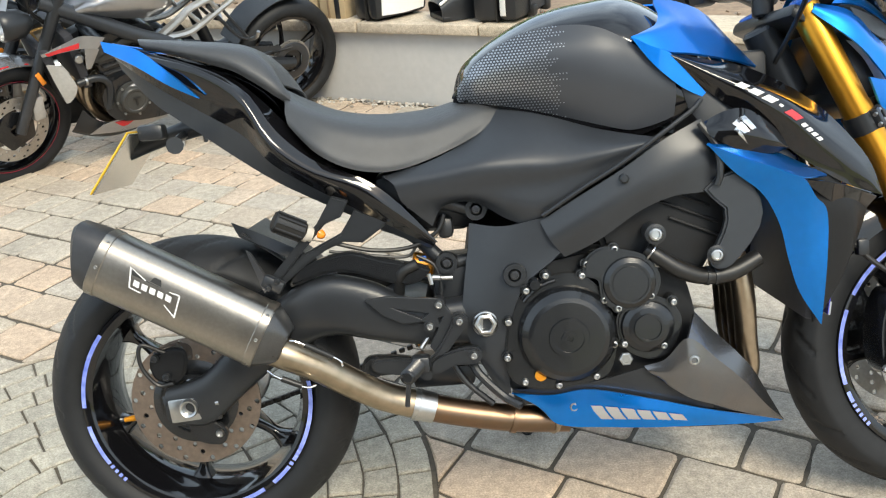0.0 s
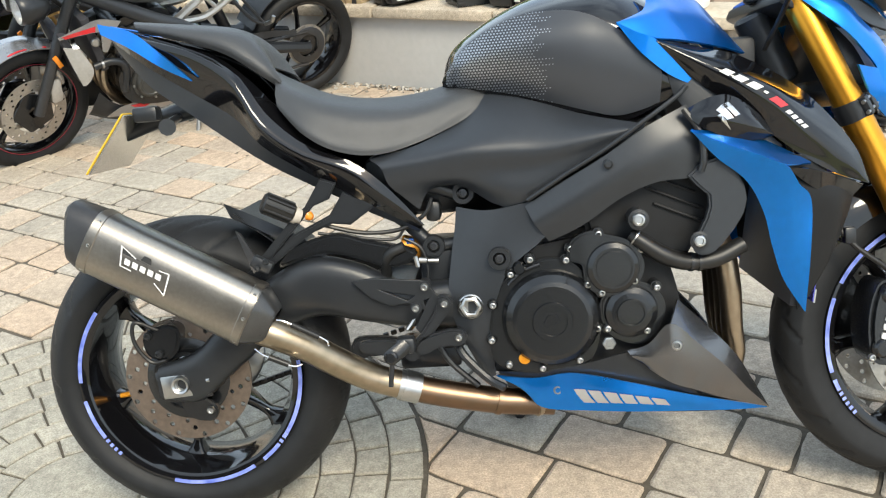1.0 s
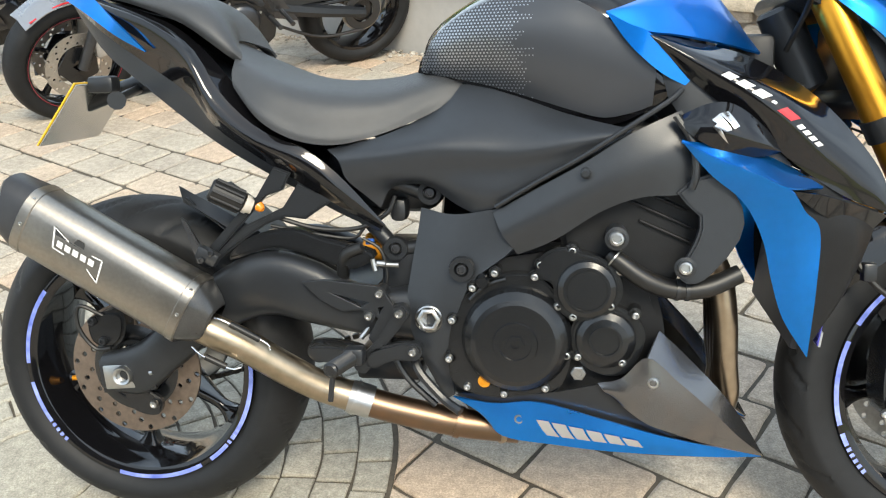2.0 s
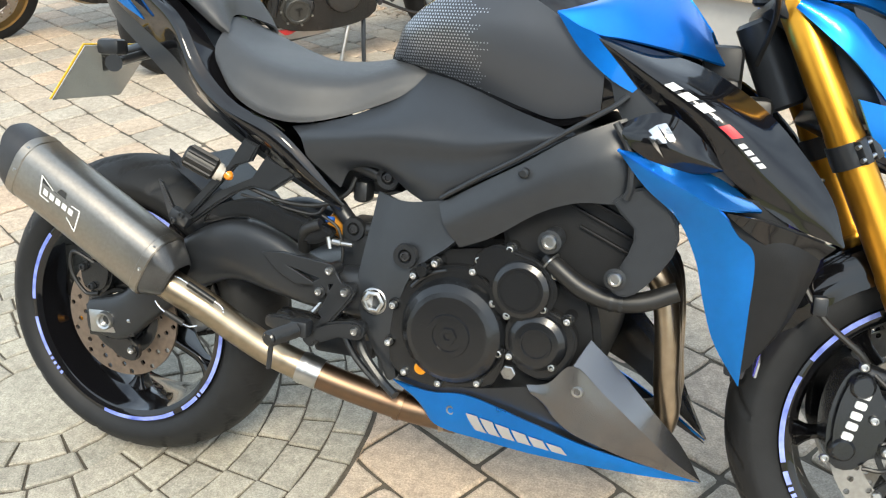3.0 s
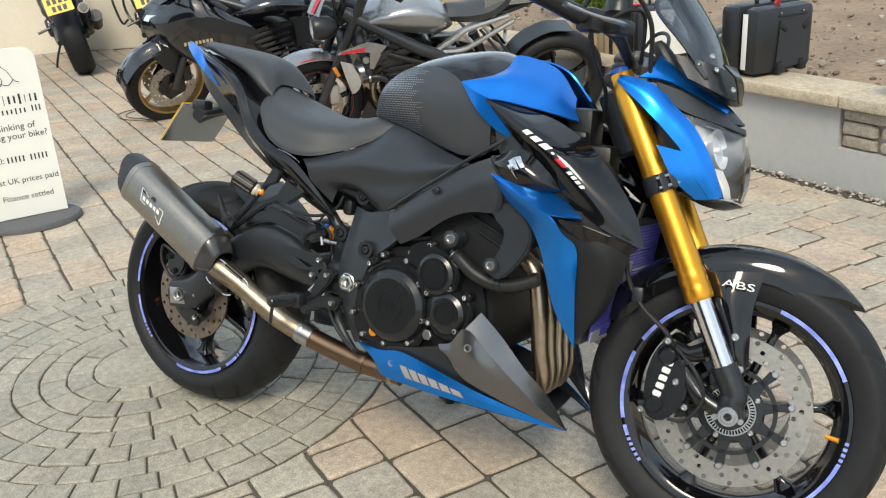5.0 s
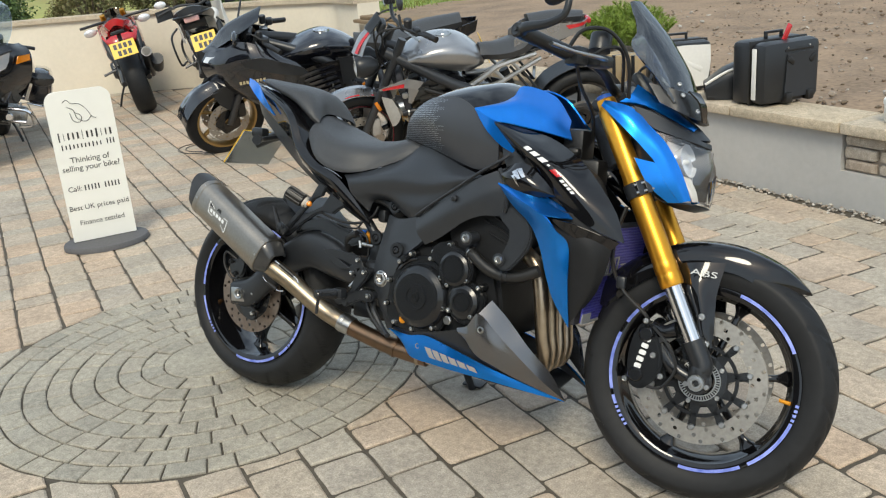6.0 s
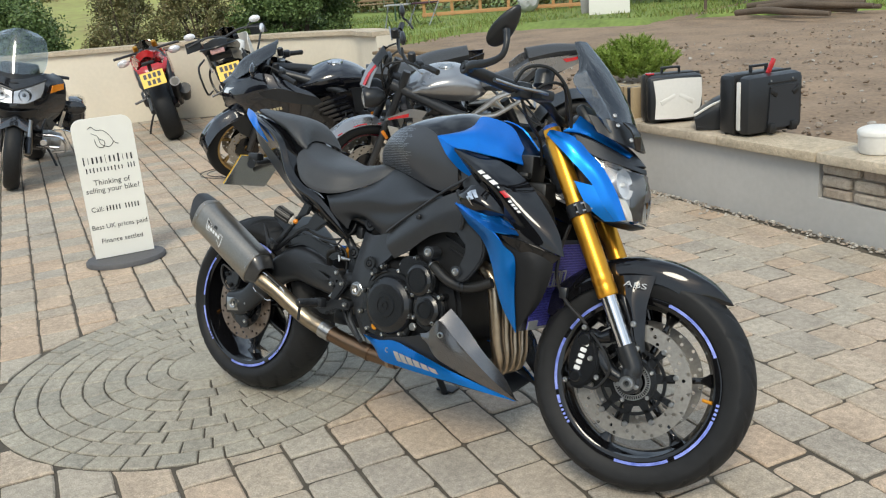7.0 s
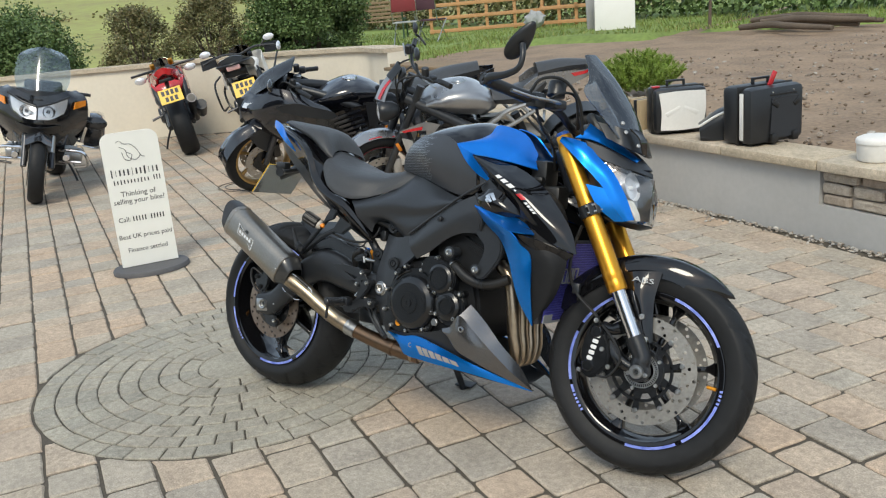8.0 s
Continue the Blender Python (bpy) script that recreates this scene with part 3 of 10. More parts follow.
def both(name, rows, mat, parent, label="", nu=28, nv=12, thick=0.004):
    """A panel and its twin on the other side."""
    du, dv = surf(rows, 0.55, 0.5) - surf(rows, 0.45, 0.5), surf(rows, 0.5, 0.6) - surf(rows, 0.5, 0.4)
    if du.cross(dv).y > 0:
        rows = rows[::-1]
    a = part(name, patch(rows, nu, nv, thick), mat, parent, label)
    part(name, patch(mirrored(rows)[::-1], nu, nv, thick), mat, parent, label)
    return a


LEAN, HEADING = 15.5, -1.56
bike = thing("motorcycle", pose(-0.010, 0.0615, 0.0053) @ pose(0, 0, 0, 0, 0, HEADING) @ pose(0, 0, 0, -LEAN), "blue and black naked sport motorcycle leaning on its side stand", "motorcycle")

# steering turned a little to the left about the raked head
STEER = Matrix.Translation((1.56, 0, 0)) @ Matrix.Rotation(radians(8), 4, Vector((-math.sin(radians(25)), 0, math.cos(radians(25))))) @ Matrix.Translation((-1.56, 0, 0))


def steered(ob):
    ob.matrix_basis = STEER @ ob.matrix_basis
    return ob


# ---- dotted print of the tank's knee panel ----
def dotted(name):
    m = material(name, (0.042, 0.046, 0.054), 0.31, vary=0.06, grain=30, bump=0.05, bump_scale=900)
    nt = m.node_tree
    b = nt.nodes["Principled BSDF"]
    src = b.inputs["Base Color"].links[0].from_socket
    tc = nt.nodes.new("ShaderNodeTexCoord")
    sep = nt.nodes.new("ShaderNodeSeparateXYZ")
    nt.links.new(tc.outputs["Object"], sep.inputs[0])

    def op(kind, a, c, d=None):
        n = nt.nodes.new("ShaderNodeMath")
        n.operation = kind
        for i, val in enumerate((a, c, d)):
            if val is None:
                continue
            if isinstance(val, (int, float)):
                n.inputs[i].default_value = val
            else:
                nt.links.new(val, n.inputs[i])
        return n.outputs[0]

    x, z = sep.outputs[0], sep.outputs[2]
    pitch = 0.0058
    rowi = op("FLOOR", op("DIVIDE", z, pitch * 0.87), 0)
    odd = op("MULTIPLY", op("MODULO", rowi, 2.0), 0.5)
    fx = op("SUBTRACT", op("FRACT", op("ADD", op("DIVIDE", x, pitch), odd), 0), 0.5)
    fz = op("SUBTRACT", op("FRACT", op("DIVIDE", z, pitch * 0.87), 0), 0.5)
    dist = op("SQRT", op("ADD", op("MULTIPLY", fx, fx), op("MULTIPLY", fz, fz)), 0)
    fade = nt.nodes.new("ShaderNodeMapRange")
    fade.inputs[1].default_value, fade.inputs[2].default_value, fade.inputs[3].default_value, fade.inputs[4].default_value = 0.56, 0.745, 0.4, 0.2
    nt.links.new(x, fade.inputs[0])
    cell = nt.nodes.new("ShaderNodeTexWhiteNoise")
    cell.noise_dimensions = "1D"
    nt.links.new(op("MULTIPLY", rowi, 0.731), cell.inputs["W"])
    edge = op("SUBTRACT", 0.75, op("MULTIPLY", cell.outputs["Value"], 0.035))
    dot = op("MULTIPLY", op("LESS_THAN", dist, fade.outputs[0]), op("LESS_THAN", x, edge))
    mx = nt.nodes.new("ShaderNodeMixRGB")
    mx.inputs[2].default_value = (0.42, 0.44, 0.47, 1)
    nt.links.new(dot, mx.inputs[0])
    nt.links.new(src, mx.inputs[1])
    nt.links.new(mx.outputs[0], b.inputs["Base Color"])
    nt.links.new(op("MULTIPLY", dot, 0.9), b.inputs["Metallic"])
    return m


KNEE = dotted("dotted knee panel")
SIDE_GREY = material("satin charcoal plastic", (0.0235, 0.027, 0.0325), 0.36, vary=0.1, bump=0.08, bump_scale=900)
SMOKE = glass("smoked screen", (0.5, 0.52, 0.53), 0.03, 0.35)
CLEAR = glass("clear lens", (0.93, 0.95, 0.97), 0.02, 0.25)
REFLECTOR = material("lamp reflector", (0.8, 0.81, 0.83), 0.2, metal=0.4, vary=0.08)
MESH_BLUE = material("violet blue radiator guard", (0.12, 0.12, 0.55), 0.35, metal=0.6, vary=0.1)
CORE = material("radiator core", (0.03, 0.03, 0.035), 0.6, vary=0.2)
RUBBER_HOSE = material("black rubber hose", (0.011, 0.011, 0.011), 0.42, vary=0.15)
BACK_GREY = material("grey plate back", (0.5, 0.46, 0.4), 0.4, vary=0.08)
PLATE_BACK = material("bare grey plate back", (0.72, 0.69, 0.62), 0.16, metal=0.8, vary=0.06)
PLATE_YELLOW = material("yellow number plate", (0.8, 0.5, 0.03), 0.4, vary=0.05)
PRINT_DARK = material("dark print", (0.03, 0.03, 0.03), 0.5, vary=0.05)
BLUE_BAND = material("blue band", (0.02, 0.12, 0.5), 0.4, vary=0.05)

# ---- wheels ----
GROOVES_R = [(0.0, 0.06, 0.42, 1.1), (0.35, 0.22, 0.55, 0.7), (0.62, 0.1, 0.3, 1.4)]
GROOVES_F = [(0.0, 0.08, 0.45, 1.0), (0.4, 0.2, 0.56, 0.6), (0.7, 0.12, 0.3, 1.2)]
rear_wheel = new("rear_wheel")
rear_wheel.parent, rear_wheel.location = bike, (0.006, 0, 0.311)
tyre(0.311, 0.19, 0.222, "tyre", rear_wheel, GROOVES_R)
rim(0.222, 0.079, 0.09, 0.048, rear_wheel, 6, 20)
tape(0.2225, -0.0885, rear_wheel, ((-36, 6, 0), (60, 105, 0), (140, 180, 0), (190, 212, 4), (255, 300, 0), (306, 318, 4)))
disc_brake(0.126, 0.082, -0.093, 0.005, RUSTY_DISC, rear_wheel, 42, "worn drilled brake disc")
part("disc_carrier", turn([(0.045, -0.09), (0.055, -0.098), (0.07, -0.098), (0.083, -0.093), (0.083, -0.088), (0.05, -0.085)], 40), ENGINE_BLACK, rear_wheel)
part("sensor_ring", turn([(0.048, -0.102), (0.056, -0.102), (0.056, -0.098), (0.048, -0.098), (0.048, -0.102)], 48), SATIN_BLACK, rear_wheel)
part("valve", cyl((-0.17, -0.03, -0.05), (-0.145, -0.035, -0.045), 0.005, 0.006), ORANGE, rear_wheel, "orange valve cap")
part("sprocket", turn([(0.06, 0.1), (0.1, 0.1), (0.105, 0.103), (0.1, 0.106), (0.06, 0.106)], 45), STEEL, rear_wheel)

front_wheel = new("front_wheel")
front_wheel.parent = bike
front_wheel.matrix_basis = STEER @ Matrix.Translation((1.46, 0, 0.305))
tyre(0.3035, 0.12, 0.222, "tyre", front_wheel, GROOVES_F)
rim(0.222, 0.047, 0.055, 0.036, front_wheel, 6, 8)
tape(0.2225, -0.0565, front_wheel, ((-55, -18, 4), (25, 72, 0), (118, 150, 0), (158, 196, 0), (200, 206, 5), (262, 300, 0)))
disc_brake(0.155, 0.112, -0.073, 0.0045, DISC, front_wheel, 54, "drilled floating brake disc")
disc_brake(0.155, 0.112, 0.0685, 0.0045, DISC, front_wheel, 54, "drilled floating brake disc")
for k in range(10):
    a = radians(36 * k + 14)
    c, s = math.cos(a), math.sin(a)
    fork = [(0.05, -0.017), (0.068, -0.012), (0.09, -0.0075), (0.108, -0.0095), (0.117, -0.0095), (0.121, 0), (0.117, 0.0095), (0.108, 0.0095), (0.09, 0.0075), (0.068, 0.012), (0.05, 0.017)]
    part("disc_carrier_arm", plate([(r * c - w * s, r * s + w * c) for r, w in fork], -0.068, 0.006, 0.0015), ENGINE_BLACK, front_wheel)
    part("disc_button", cyl((0.1155 * c, -0.066, 0.1155 * s), (0.1155 * c, -0.079, 0.1155 * s), 0.0088, 0.0075, bevel=0.002), STEEL, front_wheel)
part("disc_carrier_ring", turn([(0.081, -0.069), (0.081, -0.074), (0.09, -0.074), (0.09, -0.069), (0.081, -0.069)], 48), ENGINE_BLACK, front_wheel)
part("disc_carrier", turn([(0.034, -0.066), (0.062, -0.067), (0.066, -0.071), (0.062, -0.075), (0.034, -0.076)], 40), ENGINE_BLACK, front_wheel)
for k in range(5):
    a = radians(72 * k + 32)
    bolt((0.057 * math.cos(a), -0.0755, 0.057 * math.sin(a)), (0, -1, 0), 0.006, 0.005, STEEL, front_wheel)
b = bmesh.new()
for k in range(46):
    a = 2 * math.pi * k / 46
    m = Matrix.Rotation(-a, 4, "Y") @ Matrix.Translation((0.043, -0.0815, 0))
    bar = bmesh.new()
    bmesh.ops.create_cube(bar, size=1, matrix=m @ Matrix.Diagonal((0.011, 0.002, 0.0026, 1)))
    bm_join(b, bar)
turn([(0.036, -0.0825), (0.039, -0.0825), (0.039, -0.08), (0.036, -0.08), (0.036, -0.0825)], 46, bm=b)
turn([(0.0475, -0.0825), (0.05, -0.0825), (0.05, -0.08), (0.0475, -0.08), (0.0475, -0.0825)], 46, bm=b)
part("sensor_ring", b, STEEL, front_wheel, "slotted steel sensor ring")
part("valve", cyl((0.18, -0.05, -0.02), (0.205, -0.055, -0.023), 0.0045, 0.005), ORANGE, front_wheel, "brass valve cap")

# ---- tail, seats, tank ----
both("tail_cowl", NET_COWL, GLOSS_BLACK, bike, "gloss black tail cowl")
both("cowl_inner", NET_COWL_INNER, GLOSS_BLACK, bike, nv=6)
both("undertail", NET_UNDERTAIL, SIDE_GREY, bike, nv=6)
both("tail_flash", shifted(NET_TAILBLUE, dy=-0.011), BLUE, bike, "metallic blue tail flash", nv=6)
part("tail_bridge", patch([[(-0.1, 0.03, 0.985), (0.0, 0.07, 0.95), (0.12, 0.09, 0.88), (0.25, 0.1, 0.78)], [(-0.098, 0, 0.992), (0.0, 0, 0.955), (0.12, 0, 0.885), (0.25, 0, 0.78)], [(-0.1, -0.03, 0.985), (0.0, -0.07, 0.95), (0.12, -0.09, 0.88), (0.25, -0.1, 0.78)]], thick=0.003), SATIN_BLACK, bike)
part("undertray", patch([[(-0.075, 0.025, 0.95), (0.06, 0.08, 0.835), (0.2, 0.1, 0.74), (0.34, 0.12, 0.66), (0.48, 0.12, 0.6)], [(-0.075, -0.025, 0.95), (0.06, -0.08, 0.835), (0.2, -0.1, 0.74), (0.34, -0.12, 0.66), (0.48, -0.12, 0.6)]], nv=3, thick=0.004), SATIN_BLACK, bike)
part("pillion_seat", patch(whole(NET_PILLION), 26, 24, 0.004), SEAT, bike, "black vinyl pillion seat")
part("rider_seat", patch(whole(NET_SEAT), 32, 30, 0.004), SEAT, bike, "black vinyl rider seat")
part("tank", patch(whole(NET_TANK), 36, 36, 0.003), GLOSS_BLACK, bike, "gloss black fuel tank")
KNEE_EDGE = ((0.02, 0.34), (0.14, 0.32), (0.28, 0.31), (0.42, 0.31), (0.56, 0.37), (0.68, 0.46), (0.79, 0.56), (0.86, 0.64))
knee = [[tuple(surf(NET_TANK, u, vt + (0.97 - vt) * k / 4) + Vector((0, -0.006, 0.0045 * (1 - k / 4)))) for u, vt in KNEE_EDGE] for k in range(5)]
both("knee_panel", knee, KNEE, bike, "satin dark knee panel with a white dotted print", 40, 20, 0.002)
both("tank_shoulder", NET_TANKBLUE, BLUE, bike, "metallic blue tank shoulder", 24, 14)
both("tank_shoulder_arm", NET_BLUEARM, BLUE, bike, "", 20, 6)
part("fuel_cap", turn([(0, 0.006), (0.03, 0.006), (0.034, 0.004), (0.036, 0), (0.045, 0), (0.047, -0.003)], 32, m=pose(0.83, 0, 0.999, 93)), ENGINE_BLACK, bike)
both("side_cover", NET_SIDECOVER, SIDE_GREY, bike, "satin charcoal side cover", 32, 24)
both("side_fairing", NET_FAIRING, GLOSS_BLACK, bike, "gloss black side fairing with white and red lettering", 30, 14)
both("badge_panel", NET_BADGE_PANEL, GLOSS_BLACK, bike, "gloss black panel with a silver badge", 20, 8)
both("radiator_shroud", NET_SHROUD, BLUE, bike, "metallic blue radiator shroud", 32, 12)
both("shroud_wing", [[(0.967, -0.228, 0.74), (1.03, -0.222, 0.732), (1.085, -0.202, 0.717), (1.124, -0.192, 0.699), (1.17, -0.214, 0.671)], [(0.968, -0.231, 0.739), (1.03, -0.248, 0.711), (1.075, -0.257, 0.692), (1.113, -0.261, 0.676), (1.17, -0.2155, 0.6695)]], BLUE, bike, "", 20, 8, 0.003)
both("fairing_infill", [[(0.93, -0.175, 0.875), (0.99, -0.18, 0.83), (1.05, -0.188, 0.78), (1.13, -0.19, 0.7)], [(0.95, -0.178, 0.8), (0.985, -0.19, 0.75), (1.03, -0.195, 0.725), (1.12, -0.192, 0.69)]], SATIN_BLACK, bike, "", 10, 6, 0.003)
both("shroud_infill", [[(1.05, -0.212, 0.705), (1.12, -0.214, 0.69), (1.2, -0.19, 0.675)], [(1.07, -0.212, 0.64), (1.14, -0.21, 0.635), (1.21, -0.19, 0.625)]], SHADE_BLACK, bike, "", 10, 5, 0.003)
both("winglet", NET_WINGLET, GLOSS_BLACK, bike, "", 16, 6)
both("radiator_cover", NET_RADCOVER, SHADE_BLACK, bike, "", 18, 10)

# ---- frame and engine ----
both("frame_spar", NET_SPAR, MATT_BLACK, bike, "matt black twin spar frame", 26, 14, 0.012)
HANGER = smooth_outline([(p[0], p[2]) for p in NET_ARM[0]] + [(p[0], p[2]) for p in NET_ARM[1][::-1]], 2)
for y in (-0.198, 0.214):
    part("engine_hanger", plate(HANGER, y, 0.016, 0.004), MATT_BLACK, bike)
both("pivot_plate", NET_PIVOTPLATE, MATT_BLACK, bike, "", 22, 12, 0.012)
part("head_tube", cyl((1.19, 0, 0.8), (1.13, 0, 0.93), 0.034, bevel=0.006), MATT_BLACK, bike)
part("crankcase", plate(smooth_outline([(0.6, 0.33), (0.64, 0.3), (0.8, 0.29), (0.93, 0.32), (0.96, 0.4), (0.94, 0.5), (0.9, 0.57), (0.72, 0.56), (0.6, 0.52), (0.575, 0.42)]), 0.165, 0.318, 0.012), SHADE_BLACK, bike, "black crankcase")
part("cylinder_block", plate([(0.80, 0.54), (0.96, 0.49), (1.035, 0.62), (1.0, 0.72), (0.86, 0.73), (0.78, 0.62)], 0.165, 0.325, 0.01), SHADE_BLACK, bike)
for k in range(3):
    part("cylinder_rib", box((0.935 + 0.014 * k, -0.162, 0.648 - 0.03 * k), (0.11, 0.01, 0.005), 0.002, Matrix.Rotation(radians(24), 3, "Y")), SHADE_BLACK, bike)
part("airbox", box((0.78, 0, 0.7), (0.36, 0.22, 0.14), 0.04), SATIN_BLACK, bike)
part("battery_box", box((0.48, 0, 0.66), (0.2, 0.14, 0.12), 0.03), SATIN_BLACK, bike)
CLUTCH_FLANGE = smooth_outline([(0.608, 0.381), (0.617, 0.444), (0.638, 0.485), (0.675, 0.512), (0.716, 0.524), (0.756, 0.518), (0.79, 0.486), (0.807, 0.443), (0.81, 0.38), (0.788, 0.327), (0.741, 0.314), (0.669, 0.312), (0.618, 0.332)], 4)
STARTER_FLANGE = smooth_outline([(0.754, 0.535), (0.764, 0.557), (0.793, 0.571), (0.827, 0.563), (0.862, 0.551), (0.885, 0.524), (0.889, 0.493), (0.868, 0.458), (0.838, 0.449), (0.803, 0.457), (0.784, 0.479), (0.78, 0.51), (0.759, 0.52)], 4)
TIMING_FLANGE = smooth_outline([(0.81, 0.435), (0.823, 0.455), (0.859, 0.473), (0.889, 0.471), (0.918, 0.449), (0.926, 0.417), (0.906, 0.371), (0.875, 0.357), (0.835, 0.37), (0.814, 0.397)], 4)
part("clutch_flange", plate(CLUTCH_FLANGE, -0.15, 0.024, 0.004), ENGINE_BLACK, bike)
part("clutch_cover", turn([(0, -0.203), (0.026, -0.203), (0.0265, -0.206), (0.035, -0.206), (0.0365, -0.202), (0.064, -0.202), (0.072, -0.2), (0.083, -0.19), (0.088, -0.182), (0.091, -0.172)], 64, m=Matrix.Translation((0.722, 0, 0.414))), ENGINE_BLACK, bike, "round black clutch cover", angle=14)
part("clutch_plug", turn([(0, -0.2025), (0.007, -0.2025), (0.0075, -0.2065), (0.0145, -0.2065), (0.0155, -0.203)], 6, m=Matrix.Translation((0.722, 0, 0.414))), ENGINE_BLACK, bike, angle=14)
part("starter_flange", plate(STARTER_FLANGE, -0.165, 0.026, 0.0045), ENGINE_BLACK, bike)
part("starter_cover", turn([(0, -0.2), (0.03, -0.2), (0.0305, -0.198), (0.0325, -0.198), (0.033, -0.2), (0.037, -0.2), (0.045, -0.1955), (0.0475, -0.19), (0.0475, -0.18)], 48, m=Matrix.Translation((0.834, 0, 0.504))), ENGINE_BLACK, bike, "round black starter cover", angle=14)
part("timing_flange", plate(TIMING_FLANGE, -0.16, 0.022, 0.004), ENGINE_BLACK, bike)
part("timing_cover", turn([(0, -0.197), (0.021, -0.197), (0.022, -0.2005), (0.0255, -0.2005), (0.0265, -0.196), (0.036, -0.195), (0.0455, -0.189), (0.049, -0.18)], 44, m=Matrix.Translation((0.864, 0, 0.42))), ENGINE_BLACK, bike, angle=14)
part("flange_rib", tube([(0.722 + 0.098 * math.cos(radians(a)), -0.176, 0.414 + 0.102 * math.sin(radians(a))) for a in range(100, 141, 8)], 0.004, 8, 12), ENGINE_BLACK, bike)
part("oil_filler", turn([(0, -0.193), (0.009, -0.193), (0.012, -0.186), (0.012, -0.17)], 12, m=Matrix.Translation((0.668, 0, 0.512))), ENGINE_BLACK, bike)
for x, y, z in ((0.617, -0.176, 0.445), (0.611, -0.176, 0.379), (0.652, -0.178, 0.501), (0.688, -0.178, 0.526), (0.752, -0.178, 0.521), (0.789, -0.18, 0.474), (0.813, -0.182, 0.458), (0.802, -0.182, 0.501),
                (0.761, -0.178, 0.541), (0.811, -0.18, 0.565), (0.885, -0.18, 0.533), (0.871, -0.184, 0.477), (0.91, -0.184, 0.463), (0.891, -0.182, 0.384), (0.803, -0.18, 0.392), (0.821, -0.18, 0.391), (0.769, -0.175, 0.333), (0.701, -0.172, 0.32), (0.64, -0.172, 0.33)):
    bolt((x, y, z), (0, -1, 0), 0.0068, 0.011, STEEL, bike)
    part("bolt_boss", cyl((x, y + 0.002, z), (x, y + 0.03, z), 0.0105, n=14), ENGINE_BLACK, bike)
bolt((0.822, -0.185, 0.364), (0, -1, 0), 0.0125, 0.008, STEEL, bike, "drain_plug", True)
bolt((0.669, -0.178, 0.341), (0, -1, 0), 0.011, 0.003, ORANGE, bike, "sight_glass")
for p, r in (((0.878, -0.215, 0.591), 0.013), ((0.98, -0.219, 0.548), 0.012), ((0.938, -0.207, 0.36), 0.0105), ((0.726, -0.174, 0.277), 0.0095)):
    bolt(p, (0, -1, 0), r, 0.007, STEEL, bike, "frame_bolt")
    part("washer", turn([(r, 0.0), (r * 1.35, 0), (r * 1.4, -0.002), (r, -0.003)], 20, m=Matrix.Translation(p)), SATIN_BLACK, bike)
part("engine_mount", cyl((0.878, -0.17, 0.591), (0.878, -0.215, 0.591), 0.0165, bevel=0.003), MATT_BLACK, bike)
part("swingarm_pivot", turn([(0, -0.16), (0.012, -0.16), (0.013, -0.171), (0.016, -0.172), (0.0205, -0.17), (0.021, -0.155)], 6, m=Matrix.Translation((0.576, 0, 0.441))), STEEL, bike, "silver hexagon pivot nut")
part("pivot_ring", turn([(0.018, -0.163), (0.021, -0.168), (0.0235, -0.166), (0.024, -0.155)], 32, m=Matrix.Translation((0.576, 0, 0.441))), STEEL, bike)
for p in ((0.634, -0.176, 0.53), (0.574, -0.112, 0.645), (0.513, -0.112, 0.549)):
    part("bolt_recess", turn([(0.009, 0.004), (0.012, -0.006), (0.02, -0.006), (0.0215, 0.002)], 24, m=Matrix.Translation(p)), SATIN_BLACK, bike)
    bolt((p[0], p[1] - 0.001, p[2]), (0, -1, 0), 0.0095, 0.006, DARK_GREY, bike)
part("frame_slot", tube([(0.96, -0.212, 0.775), (0.985, -0.219, 0.735), (0.99, -0.221, 0.69), (0.985, -0.2185, 0.668)], 0.006, 8), SATIN_BLACK, bike)
# black tube laid where the gap above the spar is only shaded
part("frame_seam", tube([(0.69, -0.176, 0.632), (0.76, -0.19, 0.676), (0.83, -0.203, 0.717), (0.9, -0.207, 0.763), (0.95, -0.198, 0.795), (0.97, -0.188, 0.812)], 0.0042, 8), SATIN_BLACK, bike)
part("spar_bolt", cyl((0.83, -0.2, 0.69), (0.83, -0.218, 0.69), 0.008, bevel=0.003), SATIN_BLACK, bike)
# water hose under the spar
HOSE = [(0.868, -0.18, 0.56), (0.885, -0.184, 0.547), (0.925, -0.185, 0.519), (0.968, -0.18, 0.504), (1.017, -0.175, 0.506), (1.068, -0.165, 0.527)]
part("water_hose", tube(HOSE, [0.012, 0.0145, 0.016, 0.016, 0.016, 0.015], 14, 30), RUBBER_HOSE, bike, "thick black water hose")
for u in (0.12, 0.62, 0.68):
    p, q = spline_at(HOSE, u - 0.012), spline_at(HOSE, u + 0.012)
    part("hose_clamp", cyl(p, q, 0.0175 if u > 0.3 else 0.0165, n=20), STEEL if u < 0.3 else SATIN_BLACK, bike)
for y, k in ((-0.115, 1.05), (-0.062, 1.0), (-0.005, 0.9), (0.045, 0.9)):
    part("header_pipe", tube([(1.0, y, 0.565), (1.04, y, 0.525), (1.056, y * 0.98, 0.45), (1.062, y * 0.9, 0.36), (1.068, y * 0.8, 0.3), (1.05, y * 0.7, 0.262), (0.98, y * 0.6, 0.25), (0.86, y * 0.4, 0.26)], 0.0195 * k, 16, 36), HEADER, bike, "bronze tinted header pipe")
part("collector", tube([(0.9, -0.02, 0.262), (0.78, -0.07, 0.256), (0.68, -0.122, 0.236)], [0.046, 0.036, 0.03], 18), HEADER, bike)
